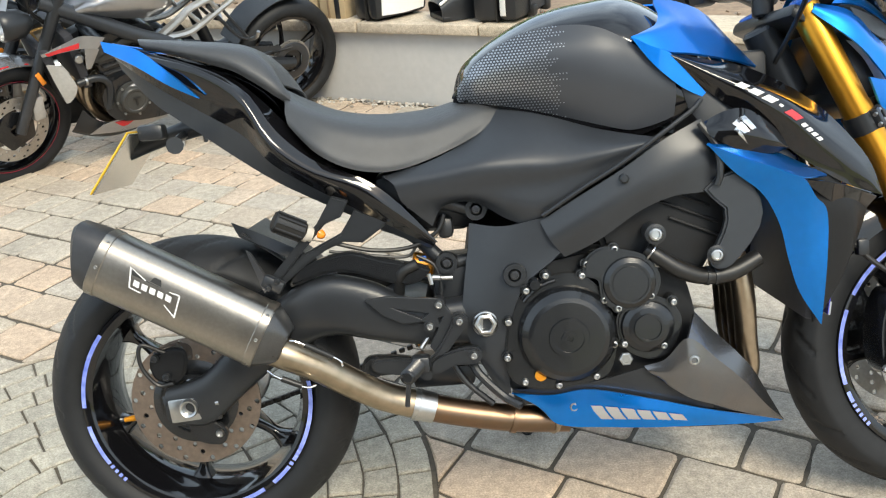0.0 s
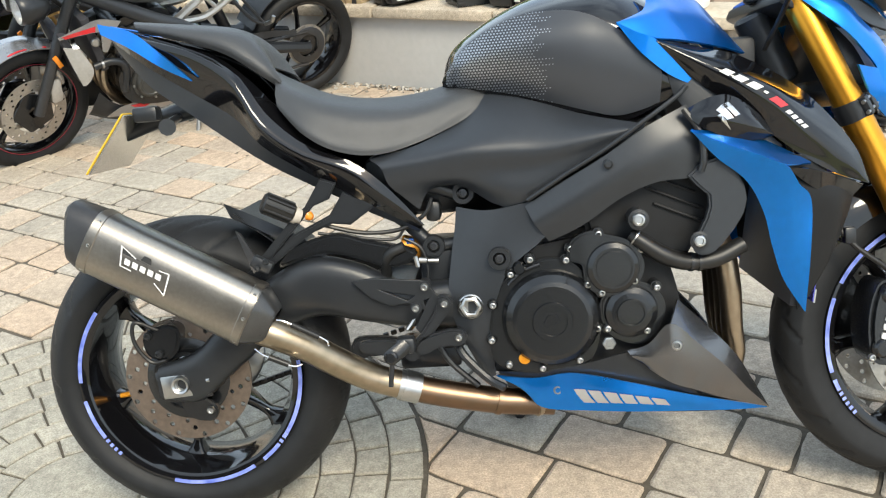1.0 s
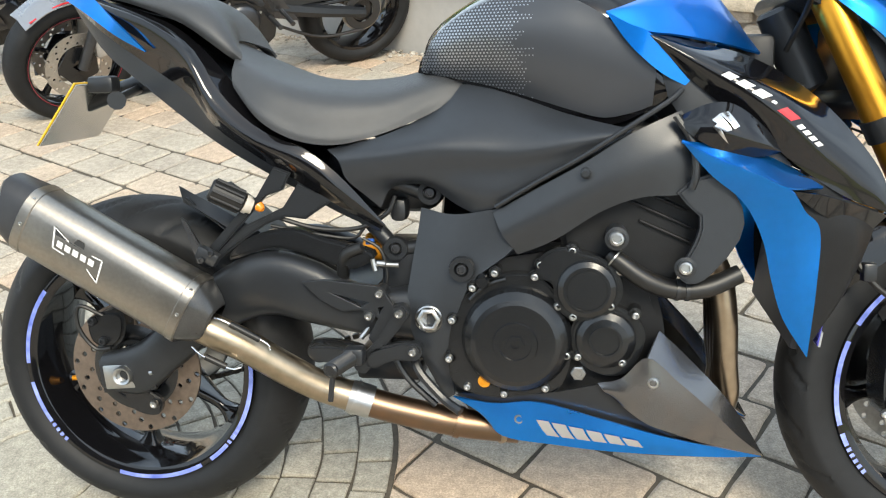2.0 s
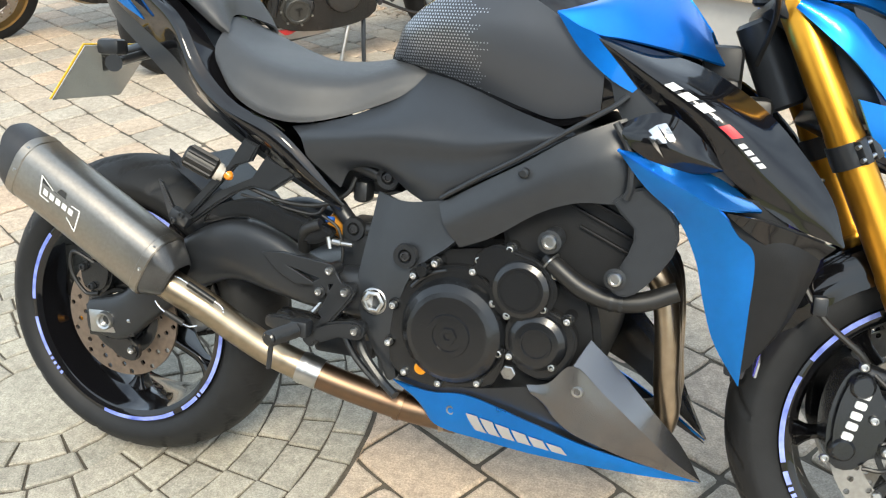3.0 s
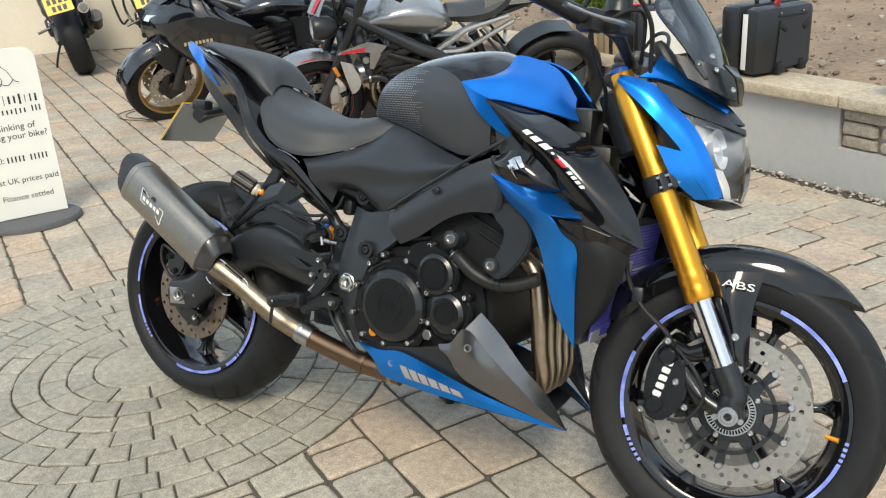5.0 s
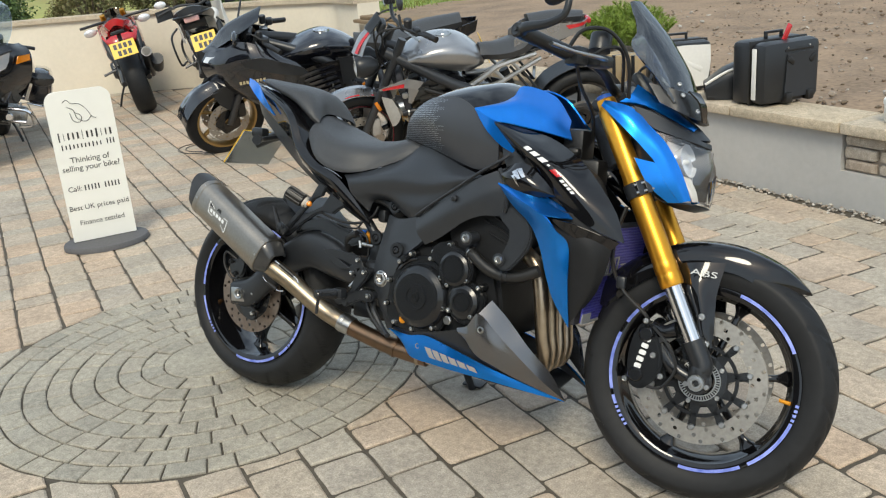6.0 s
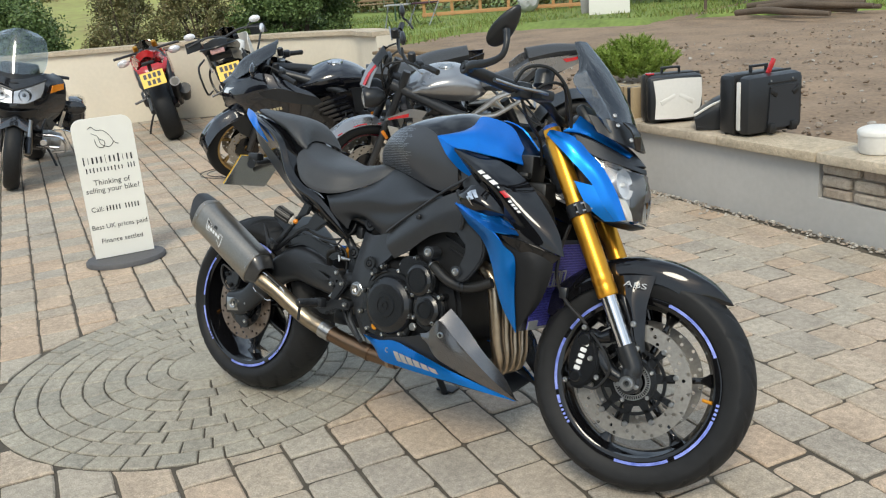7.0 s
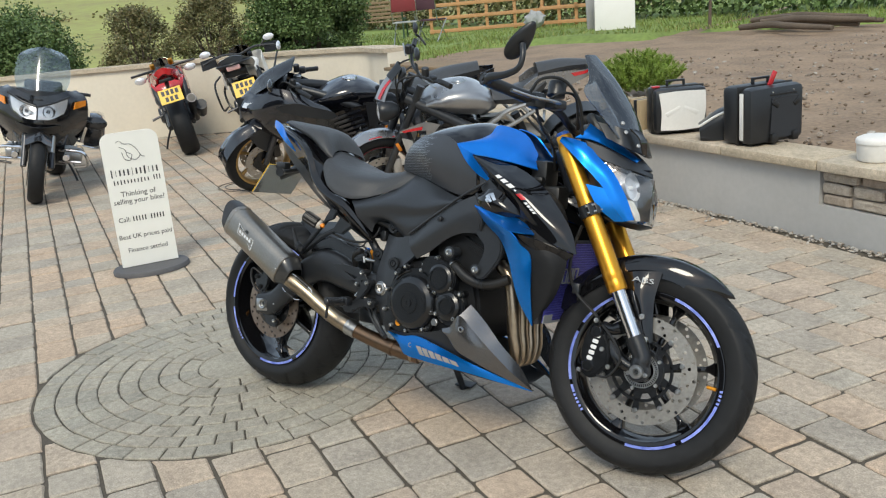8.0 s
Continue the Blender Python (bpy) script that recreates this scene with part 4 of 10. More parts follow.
# belly
both("belly_pan", NET_BELLYBLUE, BLUE, bike, "metallic blue belly pan with a silver brand mark", 32, 12)
part("belly_liner", patch(shifted(mirrored(NET_BELLYBLUE), dy=-0.014), 20, 8), SATIN_BLACK, bike)
part("belly_liner", patch(shifted(NET_BELLYBLUE, dy=0.014), 20, 8), SATIN_BLACK, bike)
both("belly_cover", NET_BELLYGREY, BELLY_GREY, bike, "dark grey metallic belly cover", 30, 12)
both("belly_edge", NET_BELLYFRONT, BELLY_GREY, bike, "", 22, 5)
part("belly_infill", patch([[(0.62, -0.15, 0.31), (0.75, -0.172, 0.32), (0.86, -0.18, 0.345), (0.95, -0.178, 0.36)], [(0.64, -0.148, 0.28), (0.75, -0.168, 0.275), (0.86, -0.176, 0.275), (0.98, -0.168, 0.255)]], thick=0.004), SATIN_BLACK, bike)
part("belly_floor", patch([[(0.7, -0.165, 0.242), (0.9, -0.18, 0.23), (1.0, -0.15, 0.214), (1.06, -0.125, 0.205)], [(0.7, 0, 0.2), (0.9, 0, 0.19), (1.0, 0, 0.185), (1.06, 0, 0.185)], [(0.7, 0.165, 0.242), (0.9, 0.18, 0.23), (1.0, 0.15, 0.214), (1.06, 0.125, 0.205)]], thick=0.003), SATIN_BLACK, bike)

# ---- radiator ----
part("radiator_core", box((1.178, 0, 0.53), (0.03, 0.34, 0.25), 0.006, Matrix.Rotation(radians(8), 3, "Y")), CORE, bike)
b = bmesh.new()
for k in range(44):
    box((0, -0.165 + 0.33 * k / 43, 0), (0.0016, 0.0022, 0.235), bm=b)
for k in range(32):
    box((0, 0, -0.117 + 0.234 * k / 31), (0.002, 0.33, 0.0022), bm=b)
bmesh.ops.transform(b, matrix=Matrix.Translation((1.206, 0, 0.53)) @ Matrix.Rotation(radians(8), 4, "Y"), verts=b.verts)
part("radiator_guard", b, MESH_BLUE, bike, "violet blue mesh radiator guard", smooth=False)
b = bmesh.new()
for k, w in enumerate((0.012, 0.024, 0.024, 0.024)):
    y0 = -0.12 + 0.034 * k
    if k == 0:
        box((0, y0, 0.02), (0.003, 0.006, 0.045), bm=b)
    else:
        for d in (-0.011, 0.011):
            box((0, y0 + d, 0.02), (0.003, 0.004, 0.042), bm=b)
        for d in (-0.021, 0.021):
            box((0, y0, 0.02 + d), (0.003, 0.024, 0.004), bm=b)
box((0, 0.06, 0.02), (0.003, 0.09, 0.004), bm=b)
box((0, -0.14, -0.108), (0.003, 0.05, 0.024), bm=b)
box((0, 0.01, -0.118), (0.003, 0.31, 0.006), bm=b)
bmesh.ops.transform(b, matrix=Matrix.Translation((1.209, 0, 0.53)) @ Matrix.Rotation(radians(8), 4, "Y"), verts=b.verts)
part("guard_mark", b, SILVER_PRINT, bike, "silver trim on the guard", smooth=False)

# ---- swingarm, rear axle, exhaust ----
def arm_loft(side):
    rows = []
    stations = ((0.58, 0.49, 0.39, 0.12, 0.03), (0.46, 0.485, 0.4, 0.122, 0.03), (0.37, 0.528, 0.415, 0.122, 0.03), (0.285, 0.545, 0.43, 0.122, 0.03), (0.2, 0.51, 0.395, 0.124, 0.028), (0.11, 0.44, 0.328, 0.126, 0.024), (0.04, 0.375, 0.275, 0.126, 0.022), (-0.035, 0.35, 0.282, 0.126, 0.02))
    for c, s in ((0.0, 1.0), (0.8, 0.75), (1.0, 0.0), (0.8, -0.75), (0.0, -1.0), (-0.8, -0.75), (-1.0, 0.0), (-0.8, 0.75)):
        rows.append([(x, side * (y + c * w), (t + bo) / 2 + s * (t - bo) / 2) for x, t, bo, y, w in stations])
    return patch(rows, 30, close=True)


for side in (-1, 1):
    part("swingarm", arm_loft(side), SATIN_BLACK, bike, "arched black swingarm")
part("swingarm_bridge", box((0.42, 0, 0.44), (0.1, 0.22, 0.07), 0.02), SATIN_BLACK, bike)
part("swingarm_brace", plate(smooth_outline([(0.243, 0.559), (0.289, 0.580), (0.342, 0.587), (0.396, 0.570), (0.478, 0.548), (0.467, 0.526), (0.430, 0.517), (0.384, 0.533), (0.339, 0.548), (0.292, 0.550), (0.224, 0.530)], 3), -0.118, 0.022, 0.006), ENGINE_BLACK, bike)
part("axle_block", box((0.0, -0.14, 0.312), (0.058, 0.014, 0.046), 0.003, Matrix.Rotation(radians(-5), 3, "Y")), STEEL, bike, "silver axle block")
part("axle_plate", box((0.012, -0.135, 0.313), (0.105, 0.008, 0.064), 0.003, Matrix.Rotation(radians(-6), 3, "Y")), ENGINE_BLACK, bike)
part("rear_axle", turn([(0.007, -0.14), (0.011, -0.142), (0.012, -0.154), (0.016, -0.156), (0.018, -0.152), (0.018, -0.14)], 28, m=Matrix.Translation((0.01, 0, 0.316))), STEEL, bike)
part("adjuster", cyl((0.03, -0.142, 0.317), (0.075, -0.14, 0.325), 0.004, n=10), STEEL, bike)
part("adjuster", cyl((0.06, -0.142, 0.322), (0.066, -0.142, 0.323), 0.008, n=6), STEEL, bike)
part("rear_caliper", plate(smooth_outline([(-0.06, 0.41), (-0.02, 0.43), (0.01, 0.42), (0.005, 0.38), (-0.02, 0.36), (-0.055, 0.37)]), -0.085, 0.045, 0.006), ENGINE_BLACK, bike, "black rear brake caliper")
for p in ((-0.048, -0.132, 0.412), (-0.03, -0.132, 0.375)):
    bolt(p, (0, -1, 0), 0.008, 0.008, SATIN_BLACK, bike)
part("torque_arm", plate(smooth_outline([(0.01, 0.29), (0.04, 0.285), (0.07, 0.262), (0.06, 0.235), (0.02, 0.24), (0.0, 0.265)]), -0.12, 0.012, 0.003), ENGINE_BLACK, bike)
bolt((0.058, -0.134, 0.258), (0, -1, 0), 0.008, 0.007, STEEL, bike)
part("brake_hose", tube([(-0.03, -0.125, 0.42), (-0.07, -0.135, 0.44), (-0.075, -0.135, 0.4), (-0.05, -0.13, 0.36), (-0.02, -0.128, 0.36)], 0.004, 8), RUBBER_HOSE, bike)
part("hugger", patch([[(0.006 + r * math.cos(a), y, 0.311 + r * math.sin(a)) for a, r in ((radians(24), 0.33), (radians(40), 0.332), (radians(54), 0.335), (radians(68), 0.345))] for y, in ((-0.105,), (-0.1,), (-0.05,), (0.05,), (0.1,), (0.105,))][0:6], thick=0.003), SATIN_BLACK, bike, "black rear hugger")
part("hugger_side", patch([[(0.11, -0.07, 0.648), (0.2, -0.1, 0.612), (0.28, -0.112, 0.57), (0.33, -0.112, 0.52)], [(0.13, -0.1, 0.625), (0.2, -0.116, 0.592), (0.26, -0.12, 0.555), (0.31, -0.12, 0.51)]], thick=0.003), SATIN_BLACK, bike)
# chain, far side
CHAIN = material("oily chain", (0.06, 0.055, 0.05), 0.4, metal=0.8)
for k in range(36):
    b = bmesh.new()
    p0 = spline_at([(0.02, 0.105, 0.208), (0.2, 0.105, 0.262), (0.5, 0.105, 0.36)], k / 36)
    box(p0, (0.013, 0.016 if k % 2 else 0.01, 0.011), 0.003, Matrix.Rotation(radians(-17), 3, "Y"), bm=b)
    part("chain_link", b, CHAIN, bike)
    b = bmesh.new()
    p1 = spline_at([(0.0, 0.105, 0.415), (0.25, 0.105, 0.43), (0.5, 0.105, 0.45)], k / 36)
    box(p1, (0.013, 0.016 if k % 2 else 0.01, 0.011), 0.003, bm=b)
    part("chain_link", b, CHAIN, bike)

AX0, AX1 = Vector((-0.088, -0.209, 0.618)), Vector((0.186, -0.212, 0.462))
CAN = smooth_outline([(1, -0.42), (1, 0.42), (0.8, 0.8), (0.42, 0.99), (-0.42, 0.99), (-0.8, 0.8), (-1, 0.42), (-1, -0.42), (-0.8, -0.8), (-0.42, -0.99), (0.42, -0.99), (0.8, -0.8)], 3)


def can_section(c, dirv, h, w, skew=0.0):
    """A six-sided ring with rounded corners round the silencer's axis; skew tilts it towards the upright."""
    side = Vector((0, 1, 0))
    up = dirv.cross(side).normalized()
    if up.z < 0:
        up = -up
    return [tuple(c + up * h * v + side * w * u - dirv * skew * v) for u, v in CAN]


def can_loft(stations, mat, name, label):
    dv = (AX1 - AX0).normalized()
    secs = [can_section(AX0 + (AX1 - AX0) * q[0], dv, *q[1:]) for q in stations]
    b = bmesh.new()
    rings = [[b.verts.new(p) for p in r] for r in secs]
    n = len(CAN)
    for i in range(len(rings) - 1):
        for j in range(n):
            b.faces.new((rings[i][j], rings[i][(j + 1) % n], rings[i + 1][(j + 1) % n], rings[i + 1][j]))
    return part(name, b, mat, bike, label, angle=24)


CAP = material("dark grey cast end cap", (0.05, 0.05, 0.052), 0.4, metal=0.5, vary=0.12, bump=0.1, bump_scale=500)
can_loft(((0.0, 0.058, 0.049), (1.0, 0.058, 0.049)), TITANIUM, "silencer_body", "brushed titanium silencer")
can_loft(((-0.005, 0.0575, 0.0485), (0.0, 0.0592, 0.0502), (0.05, 0.0592, 0.0502), (0.055, 0.0578, 0.0488)), TITANIUM, "silencer_band", "")
can_loft(((0.945, 0.0578, 0.0488), (0.95, 0.0592, 0.0502), (0.995, 0.0592, 0.0502), (1.0, 0.056, 0.047)), TITANIUM, "silencer_band", "")
can_loft(((-0.115, 0.028, 0.022, 0.012), (-0.135, 0.034, 0.027, 0.014), (-0.14, 0.043, 0.034, 0.016), (-0.12, 0.052, 0.042, 0.016), (-0.03, 0.0565, 0.0475, 0.002), (0.01, 0.057, 0.048)), CAP, "silencer_end_cap", "dark grey silencer end cap")
can_loft(((-0.115, 0.028, 0.022, 0.012), (0.1, 0.026, 0.022), (0.1, 0.001, 0.001)), CORE, "silencer_bore", "")
can_loft(((0.995, 0.0555, 0.0465), (1.02, 0.053, 0.045), (1.08, 0.042, 0.038), (1.115, 0.034, 0.033), (1.125, 0.029, 0.029)), CARBON, "silencer_cone", "carbon fibre silencer cone")
dv = (AX1 - AX0).normalized()
upv = dv.cross(Vector((0, 1, 0))).normalized()
upv = upv if upv.z > 0 else -upv
for u in (0.03, 0.975):
    for k in (-0.046, 0.002, 0.046):
        p = AX0 + (AX1 - AX0) * u + upv * k + Vector((0, -0.0502 + (0.012 if abs(k) > 0.03 else 0.0), 0))
        bolt(p, (0, -1, 0), 0.0036, 0.003, STEEL, bike, "rivet")
PIPE_PATH = [(0.19, -0.212, 0.438), (0.225, -0.208, 0.42), (0.27, -0.195, 0.393), (0.32, -0.178, 0.355), (0.375, -0.16, 0.318), (0.43, -0.148, 0.294), (0.49, -0.14, 0.274), (0.56, -0.132, 0.256), (0.63, -0.125, 0.242), (0.72, -0.115, 0.232)]
part("link_pipe", tube(PIPE_PATH[:6], [0.029, 0.0285, 0.0275, 0.027, 0.0265], 20, 30), PIPE, bike, "heat tinted link pipe")
part("mid_pipe", tube(PIPE_PATH[5:], 0.0255, 20, 20), MID_PIPE, bike, "brown heat tinted mid pipe")
part("pipe_sleeve", tube([PIPE_PATH[5], (0.448, -0.1455, 0.288), (0.468, -0.1425, 0.281)], 0.029, 20, 6), STEEL, bike)
part("pipe_clamp", tube([(0.437, -0.147, 0.292), (0.442, -0.146, 0.29)], 0.0305, 20, 2), STEEL, bike)
part("pipe_joint", tube([(0.612, -0.1265, 0.246), (0.622, -0.1255, 0.243)], 0.0285, 20, 2), MID_PIPE, bike)
for q in ([(0.232, -0.235, 0.455), (0.25, -0.236, 0.45), (0.31, -0.222, 0.412), (0.318, -0.22, 0.398)], [(0.185, -0.228, 0.402), (0.205, -0.235, 0.39), (0.25, -0.232, 0.368), (0.268, -0.226, 0.368)]):
    part("spring_hook", tube(q, 0.0018, 6, 20), CHROME, bike)
    part("spring", tube([Vector(q[1]).lerp(Vector(q[2]), 0.12), Vector(q[1]).lerp(Vector(q[2]), 0.88)], 0.0055, 10), RUBBER_HOSE, bike, "rubber sleeved exhaust spring")
# silencer mark: plain shapes on the outer face
b = bmesh.new()
cm = AX0 + (AX1 - AX0) * 0.36 + upv * 0.004 + Vector((0, -0.0496, 0))
def can_quad(bm, pts, off=0.0):
    bm.faces.new([bm.verts.new(cm + dv * x * 0.88 + upv * z * 0.82 + Vector((0, -off, 0))) for x, z in pts])
can_quad(b, [(-0.058, 0.031), (-0.02, 0.016), (-0.02, -0.012), (-0.045, -0.012)], 0.0)
can_quad(b, [(-0.02, 0.016), (0.03, 0.014), (0.03, -0.016), (-0.02, -0.012)], 0.0)
can_quad(b, [(0.03, 0.014), (0.052, 0.016), (0.058, -0.032), (0.03, -0.016)], 0.0)
can_quad(b, [(-0.012, 0.018), (0.012, 0.017), (0.007, 0.03), (-0.007, 0.03)], 0.0)
part("silencer_emblem", b, PRINT_DARK, bike, "black and white silencer emblem", smooth=False)
for k in range(5):
    x0 = -0.041 + 0.0168 * k
    b = bmesh.new()
    can_quad(b, [(x0, 0.0075), (x0 + 0.012, 0.0068), (x0 + 0.0135, -0.006), (x0 + 0.0015, -0.0053)], 0.0008)
    part("emblem_block", b, WHITE_PRINT, bike, "", smooth=False)
for q in ([(-0.058, 0.031), (-0.054, 0.029), (-0.043, -0.012), (-0.046, -0.013)], [(-0.058, 0.031), (-0.02, 0.017), (-0.02, 0.0145), (-0.055, 0.0275)], [(-0.046, -0.011), (-0.02, -0.012), (-0.02, -0.0145), (-0.046, -0.0135)],
          [(0.03, 0.0155), (0.052, 0.0175), (0.052, 0.015), (0.03, 0.013)], [(0.03, -0.0145), (0.058, -0.03), (0.058, -0.033), (0.03, -0.017)], [(0.05, 0.016), (0.053, 0.016), (0.059, -0.032), (0.056, -0.031)]):
    b = bmesh.new()
    can_quad(b, q, 0.0008)
    part("emblem_edge", b, WHITE_PRINT, bike, "", smooth=False)
# hanger, pillion peg and its bracket
part("silencer_hanger", plate([(0.317, 0.693), (0.346, 0.683), (0.330, 0.654), (0.300, 0.643), (0.283, 0.625), (0.205, 0.544), (0.186, 0.547), (0.252, 0.616), (0.284, 0.643)], -0.139, 0.011, 0.003), SATIN_BLACK, bike, "black cast silencer hanger")
part("silencer_hanger", plate([(0.420, 0.639), (0.384, 0.616), (0.365, 0.603), (0.330, 0.607), (0.294, 0.593), (0.255, 0.568), (0.184, 0.515), (0.158, 0.523), (0.198, 0.544), (0.255, 0.591), (0.293, 0.608), (0.327, 0.624), (0.356, 0.666)], -0.128, 0.014, 0.004), SATIN_BLACK, bike, "black cast silencer hanger")
part("hanger_blade", plate([(0.158, 0.61), (0.167, 0.604), (0.2, 0.54), (0.183, 0.53)], -0.168, 0.008, 0.002), DARK_GREY, bike)
part("hanger_foot", box((0.2, -0.17, 0.545), (0.04, 0.02, 0.024), 0.005, Matrix.Rotation(radians(30), 3, "Y")), SATIN_BLACK, bike)
for p in ((0.193, -0.181, 0.54), (0.21, -0.181, 0.552)):
    bolt(p, (0, -1, 0), 0.006, 0.004, SATIN_BLACK, bike)
peg = part("pillion_peg", cyl((0.213, -0.17, 0.66), (0.262, -0.15, 0.632), 0.019, bevel=0.003), RUBBER_HOSE, bike, "ribbed black pillion peg")
for k in range(10):
    a = 2 * math.pi * k / 10
    d0 = (Vector((0.262, -0.15, 0.632)) - Vector((0.213, -0.17, 0.66))).normalized()
    e1 = d0.cross(Vector((0, 0, 1))).normalized()
    e2 = d0.cross(e1)
    o = (e1 * math.cos(a) + e2 * math.sin(a)) * 0.019
    b = bmesh.new()
    tube([Vector((0.217, -0.168, 0.658)) + o, Vector((0.259, -0.152, 0.634)) + o], 0.0028, 6, 2, bm=b)
    part("rib", b, RUBBER_HOSE, peg)
part("peg_collar", cyl((0.262, -0.15, 0.632), (0.268, -0.147, 0.628), 0.0165), BACK_GREY, bike)
part("peg_collar", cyl((0.268, -0.147, 0.628), (0.274, -0.1445, 0.625), 0.0135), BACK_GREY, bike)
part("rear_indicator", cyl((0.29, -0.16, 0.63), (0.3, -0.164, 0.6235), 0.009, 0.007, bevel=0.003), AMBER, bike, "amber indicator")
part("wiring", tube([(0.31, -0.13, 0.605), (0.38, -0.125, 0.585), (0.45, -0.12, 0.585), (0.5, -0.12, 0.61), (0.515, -0.115, 0.64)], 0.004, 8), RUBBER_HOSE, bike)
part("wiring", tube([(0.3, -0.13, 0.59), (0.38, -0.125, 0.575), (0.44, -0.12, 0.568), (0.46, -0.118, 0.585)], 0.003, 8), RUBBER_HOSE, bike)
part("wiring", tube([(0.46, -0.13, 0.57), (0.49, -0.13, 0.55), (0.5, -0.13, 0.51), (0.495, -0.13, 0.48)], 0.003, 8), RUBBER_HOSE, bike)
# rear suspension bits, foot controls
part("shock_spring", tube([(0.44 + 0.0022 * k, -0.0 + 0.03 * math.cos(k * 1.05), 0.36 + 0.004 * k + 0.03 * math.sin(k * 1.05) * 0.3) for k in range(36)], 0.006, 8, 110), ORANGE, bike, "orange shock spring")
part("shock_link", plate(smooth_outline([(0.33, 0.335), (0.345, 0.365), (0.42, 0.36), (0.44, 0.345), (0.42, 0.33), (0.36, 0.325)]), -0.05, 0.014, 0.003), SATIN_BLACK, bike)
part("link_eye", turn([(0.01, -0.075), (0.019, -0.075), (0.02, -0.07), (0.02, -0.05)], 24, m=Matrix.Translation((0.355, 0, 0.345))), SATIN_BLACK, bike)
part("master_cylinder", cyl((0.484, -0.14, 0.529), (0.502, -0.14, 0.527), 0.0065, bevel=0.002), STEEL, bike)
part("hose_union", cyl((0.502, -0.14, 0.527), (0.522, -0.138, 0.526), 0.0045), STEEL, bike)
part("hose_union", cyl((0.48, -0.148, 0.538), (0.484, -0.148, 0.518), 0.0042, n=6), STEEL, bike)
part("shock_body", cyl((0.445, -0.06, 0.545), (0.5, -0.06, 0.53), 0.022, bevel=0.003), ORANGE, bike)
part("reservoir_hose", tube([(0.42, -0.12, 0.5), (0.43, -0.135, 0.54), (0.46, -0.135, 0.555)], 0.011, 10), RUBBER_HOSE, bike)
def holed(outline, slots, y, thick):
    """A flat casting with openings through it."""
    cu = bpy.data.curves.new("outline", "CURVE")
    cu.dimensions, cu.fill_mode, cu.extrude, cu.bevel_depth = "2D", "BOTH", thick / 2, 0.0015
    for loop in [outline] + list(slots):
        sp = cu.splines.new("POLY")
        sp.points.add(len(loop) - 1)
        sp.use_cyclic_u = True
        for q, (x, z) in zip(sp.points, loop):
            q.co = (x, z, 0, 1)
    ob = bpy.data.objects.new("outline", cu)
    me = bpy.data.meshes.new_from_object(ob)
    b = bmesh.new()
    b.from_mesh(me)
    bpy.data.objects.remove(ob)
    bpy.data.curves.remove(cu)
    bpy.data.meshes.remove(me)
    bmesh.ops.transform(b, matrix=Matrix.Translation((0, y, 0)) @ Matrix.Rotation(radians(90), 4, "X"), verts=b.verts)
    return b


GUARD = [(0.364, 0.5), (0.401, 0.504), (0.496, 0.494), (0.508, 0.475), (0.518, 0.459), (0.511, 0.443), (0.481, 0.396), (0.474, 0.407), (0.492, 0.441), (0.475, 0.45), (0.461, 0.456), (0.428, 0.453), (0.392, 0.472)]
part("heel_guard", holed(GUARD, [[(0.399, 0.487), (0.479, 0.469), (0.461, 0.458)], [(0.489, 0.46), (0.504, 0.464), (0.492, 0.444)]], -0.163, 0.006), SATIN_BLACK, bike, "black heel guard with openings", angle=20)
part("peg_bracket", plate(smooth_outline([(0.521, 0.468), (0.543, 0.459), (0.539, 0.441), (0.496, 0.387), (0.467, 0.346), (0.447, 0.363), (0.482, 0.399), (0.511, 0.442)], 3), -0.166, 0.014, 0.004), SATIN_BLACK, bike)
part("peg_bracket", plate(smooth_outline([(0.482, 0.39), (0.54, 0.405), (0.566, 0.394), (0.556, 0.373), (0.517, 0.372), (0.484, 0.358), (0.469, 0.367)], 3), -0.17, 0.014, 0.004), SATIN_BLACK, bike)
part("peg_bracket", plate(smooth_outline([(0.362, 0.371), (0.372, 0.384), (0.431, 0.382), (0.467, 0.371), (0.46, 0.349), (0.375, 0.359)], 3), -0.145, 0.012, 0.003), SATIN_BLACK, bike)
part("peg_hinge", box((0.455, -0.195, 0.385), (0.034, 0.03, 0.03), 0.006), SATIN_BLACK, bike)
for p in ((0.494, -0.169, 0.484), (0.475, -0.169, 0.445), (0.529, -0.182, 0.454), (0.551, -0.186, 0.39)):
    part("bolt_boss", cyl(p, (p[0], p[1] + 0.03, p[2]), 0.0115, n=18), SATIN_BLACK, bike)
    bolt(p, (0, -1, 0), 0.0075, 0.006, STEEL, bike)
peg = part("footpeg", cyl((0.452, -0.2, 0.383), (0.435, -0.275, 0.385), 0.0125, 0.0115, bevel=0.003), ENGINE_BLACK, bike, "knurled black footpeg")
for k in range(14):
    u = 0.12 + 0.8 * k / 13
    p = Vector((0.452, -0.2, 0.383)).lerp(Vector((0.435, -0.275, 0.385)), u)
    part("ridge", turn([(0.0118, -0.0012), (0.0145, 0), (0.0118, 0.0012)], 10, m=Matrix.Translation(p)), ENGINE_BLACK, peg)
part("peg_feeler", cyl((0.437, -0.265, 0.38), (0.43, -0.262, 0.33), 0.0045), SATIN_BLACK, bike)
part("brake_pedal", tube([(0.545, -0.15, 0.37), (0.56, -0.165, 0.345), (0.6, -0.175, 0.305), (0.63, -0.19, 0.29)], 0.008, 8), SATIN_BLACK, bike)
part("brake_rod", tube([(0.5, -0.14, 0.47), (0.47, -0.145, 0.42), (0.455, -0.15, 0.4)], 0.005, 8), STEEL, bike)
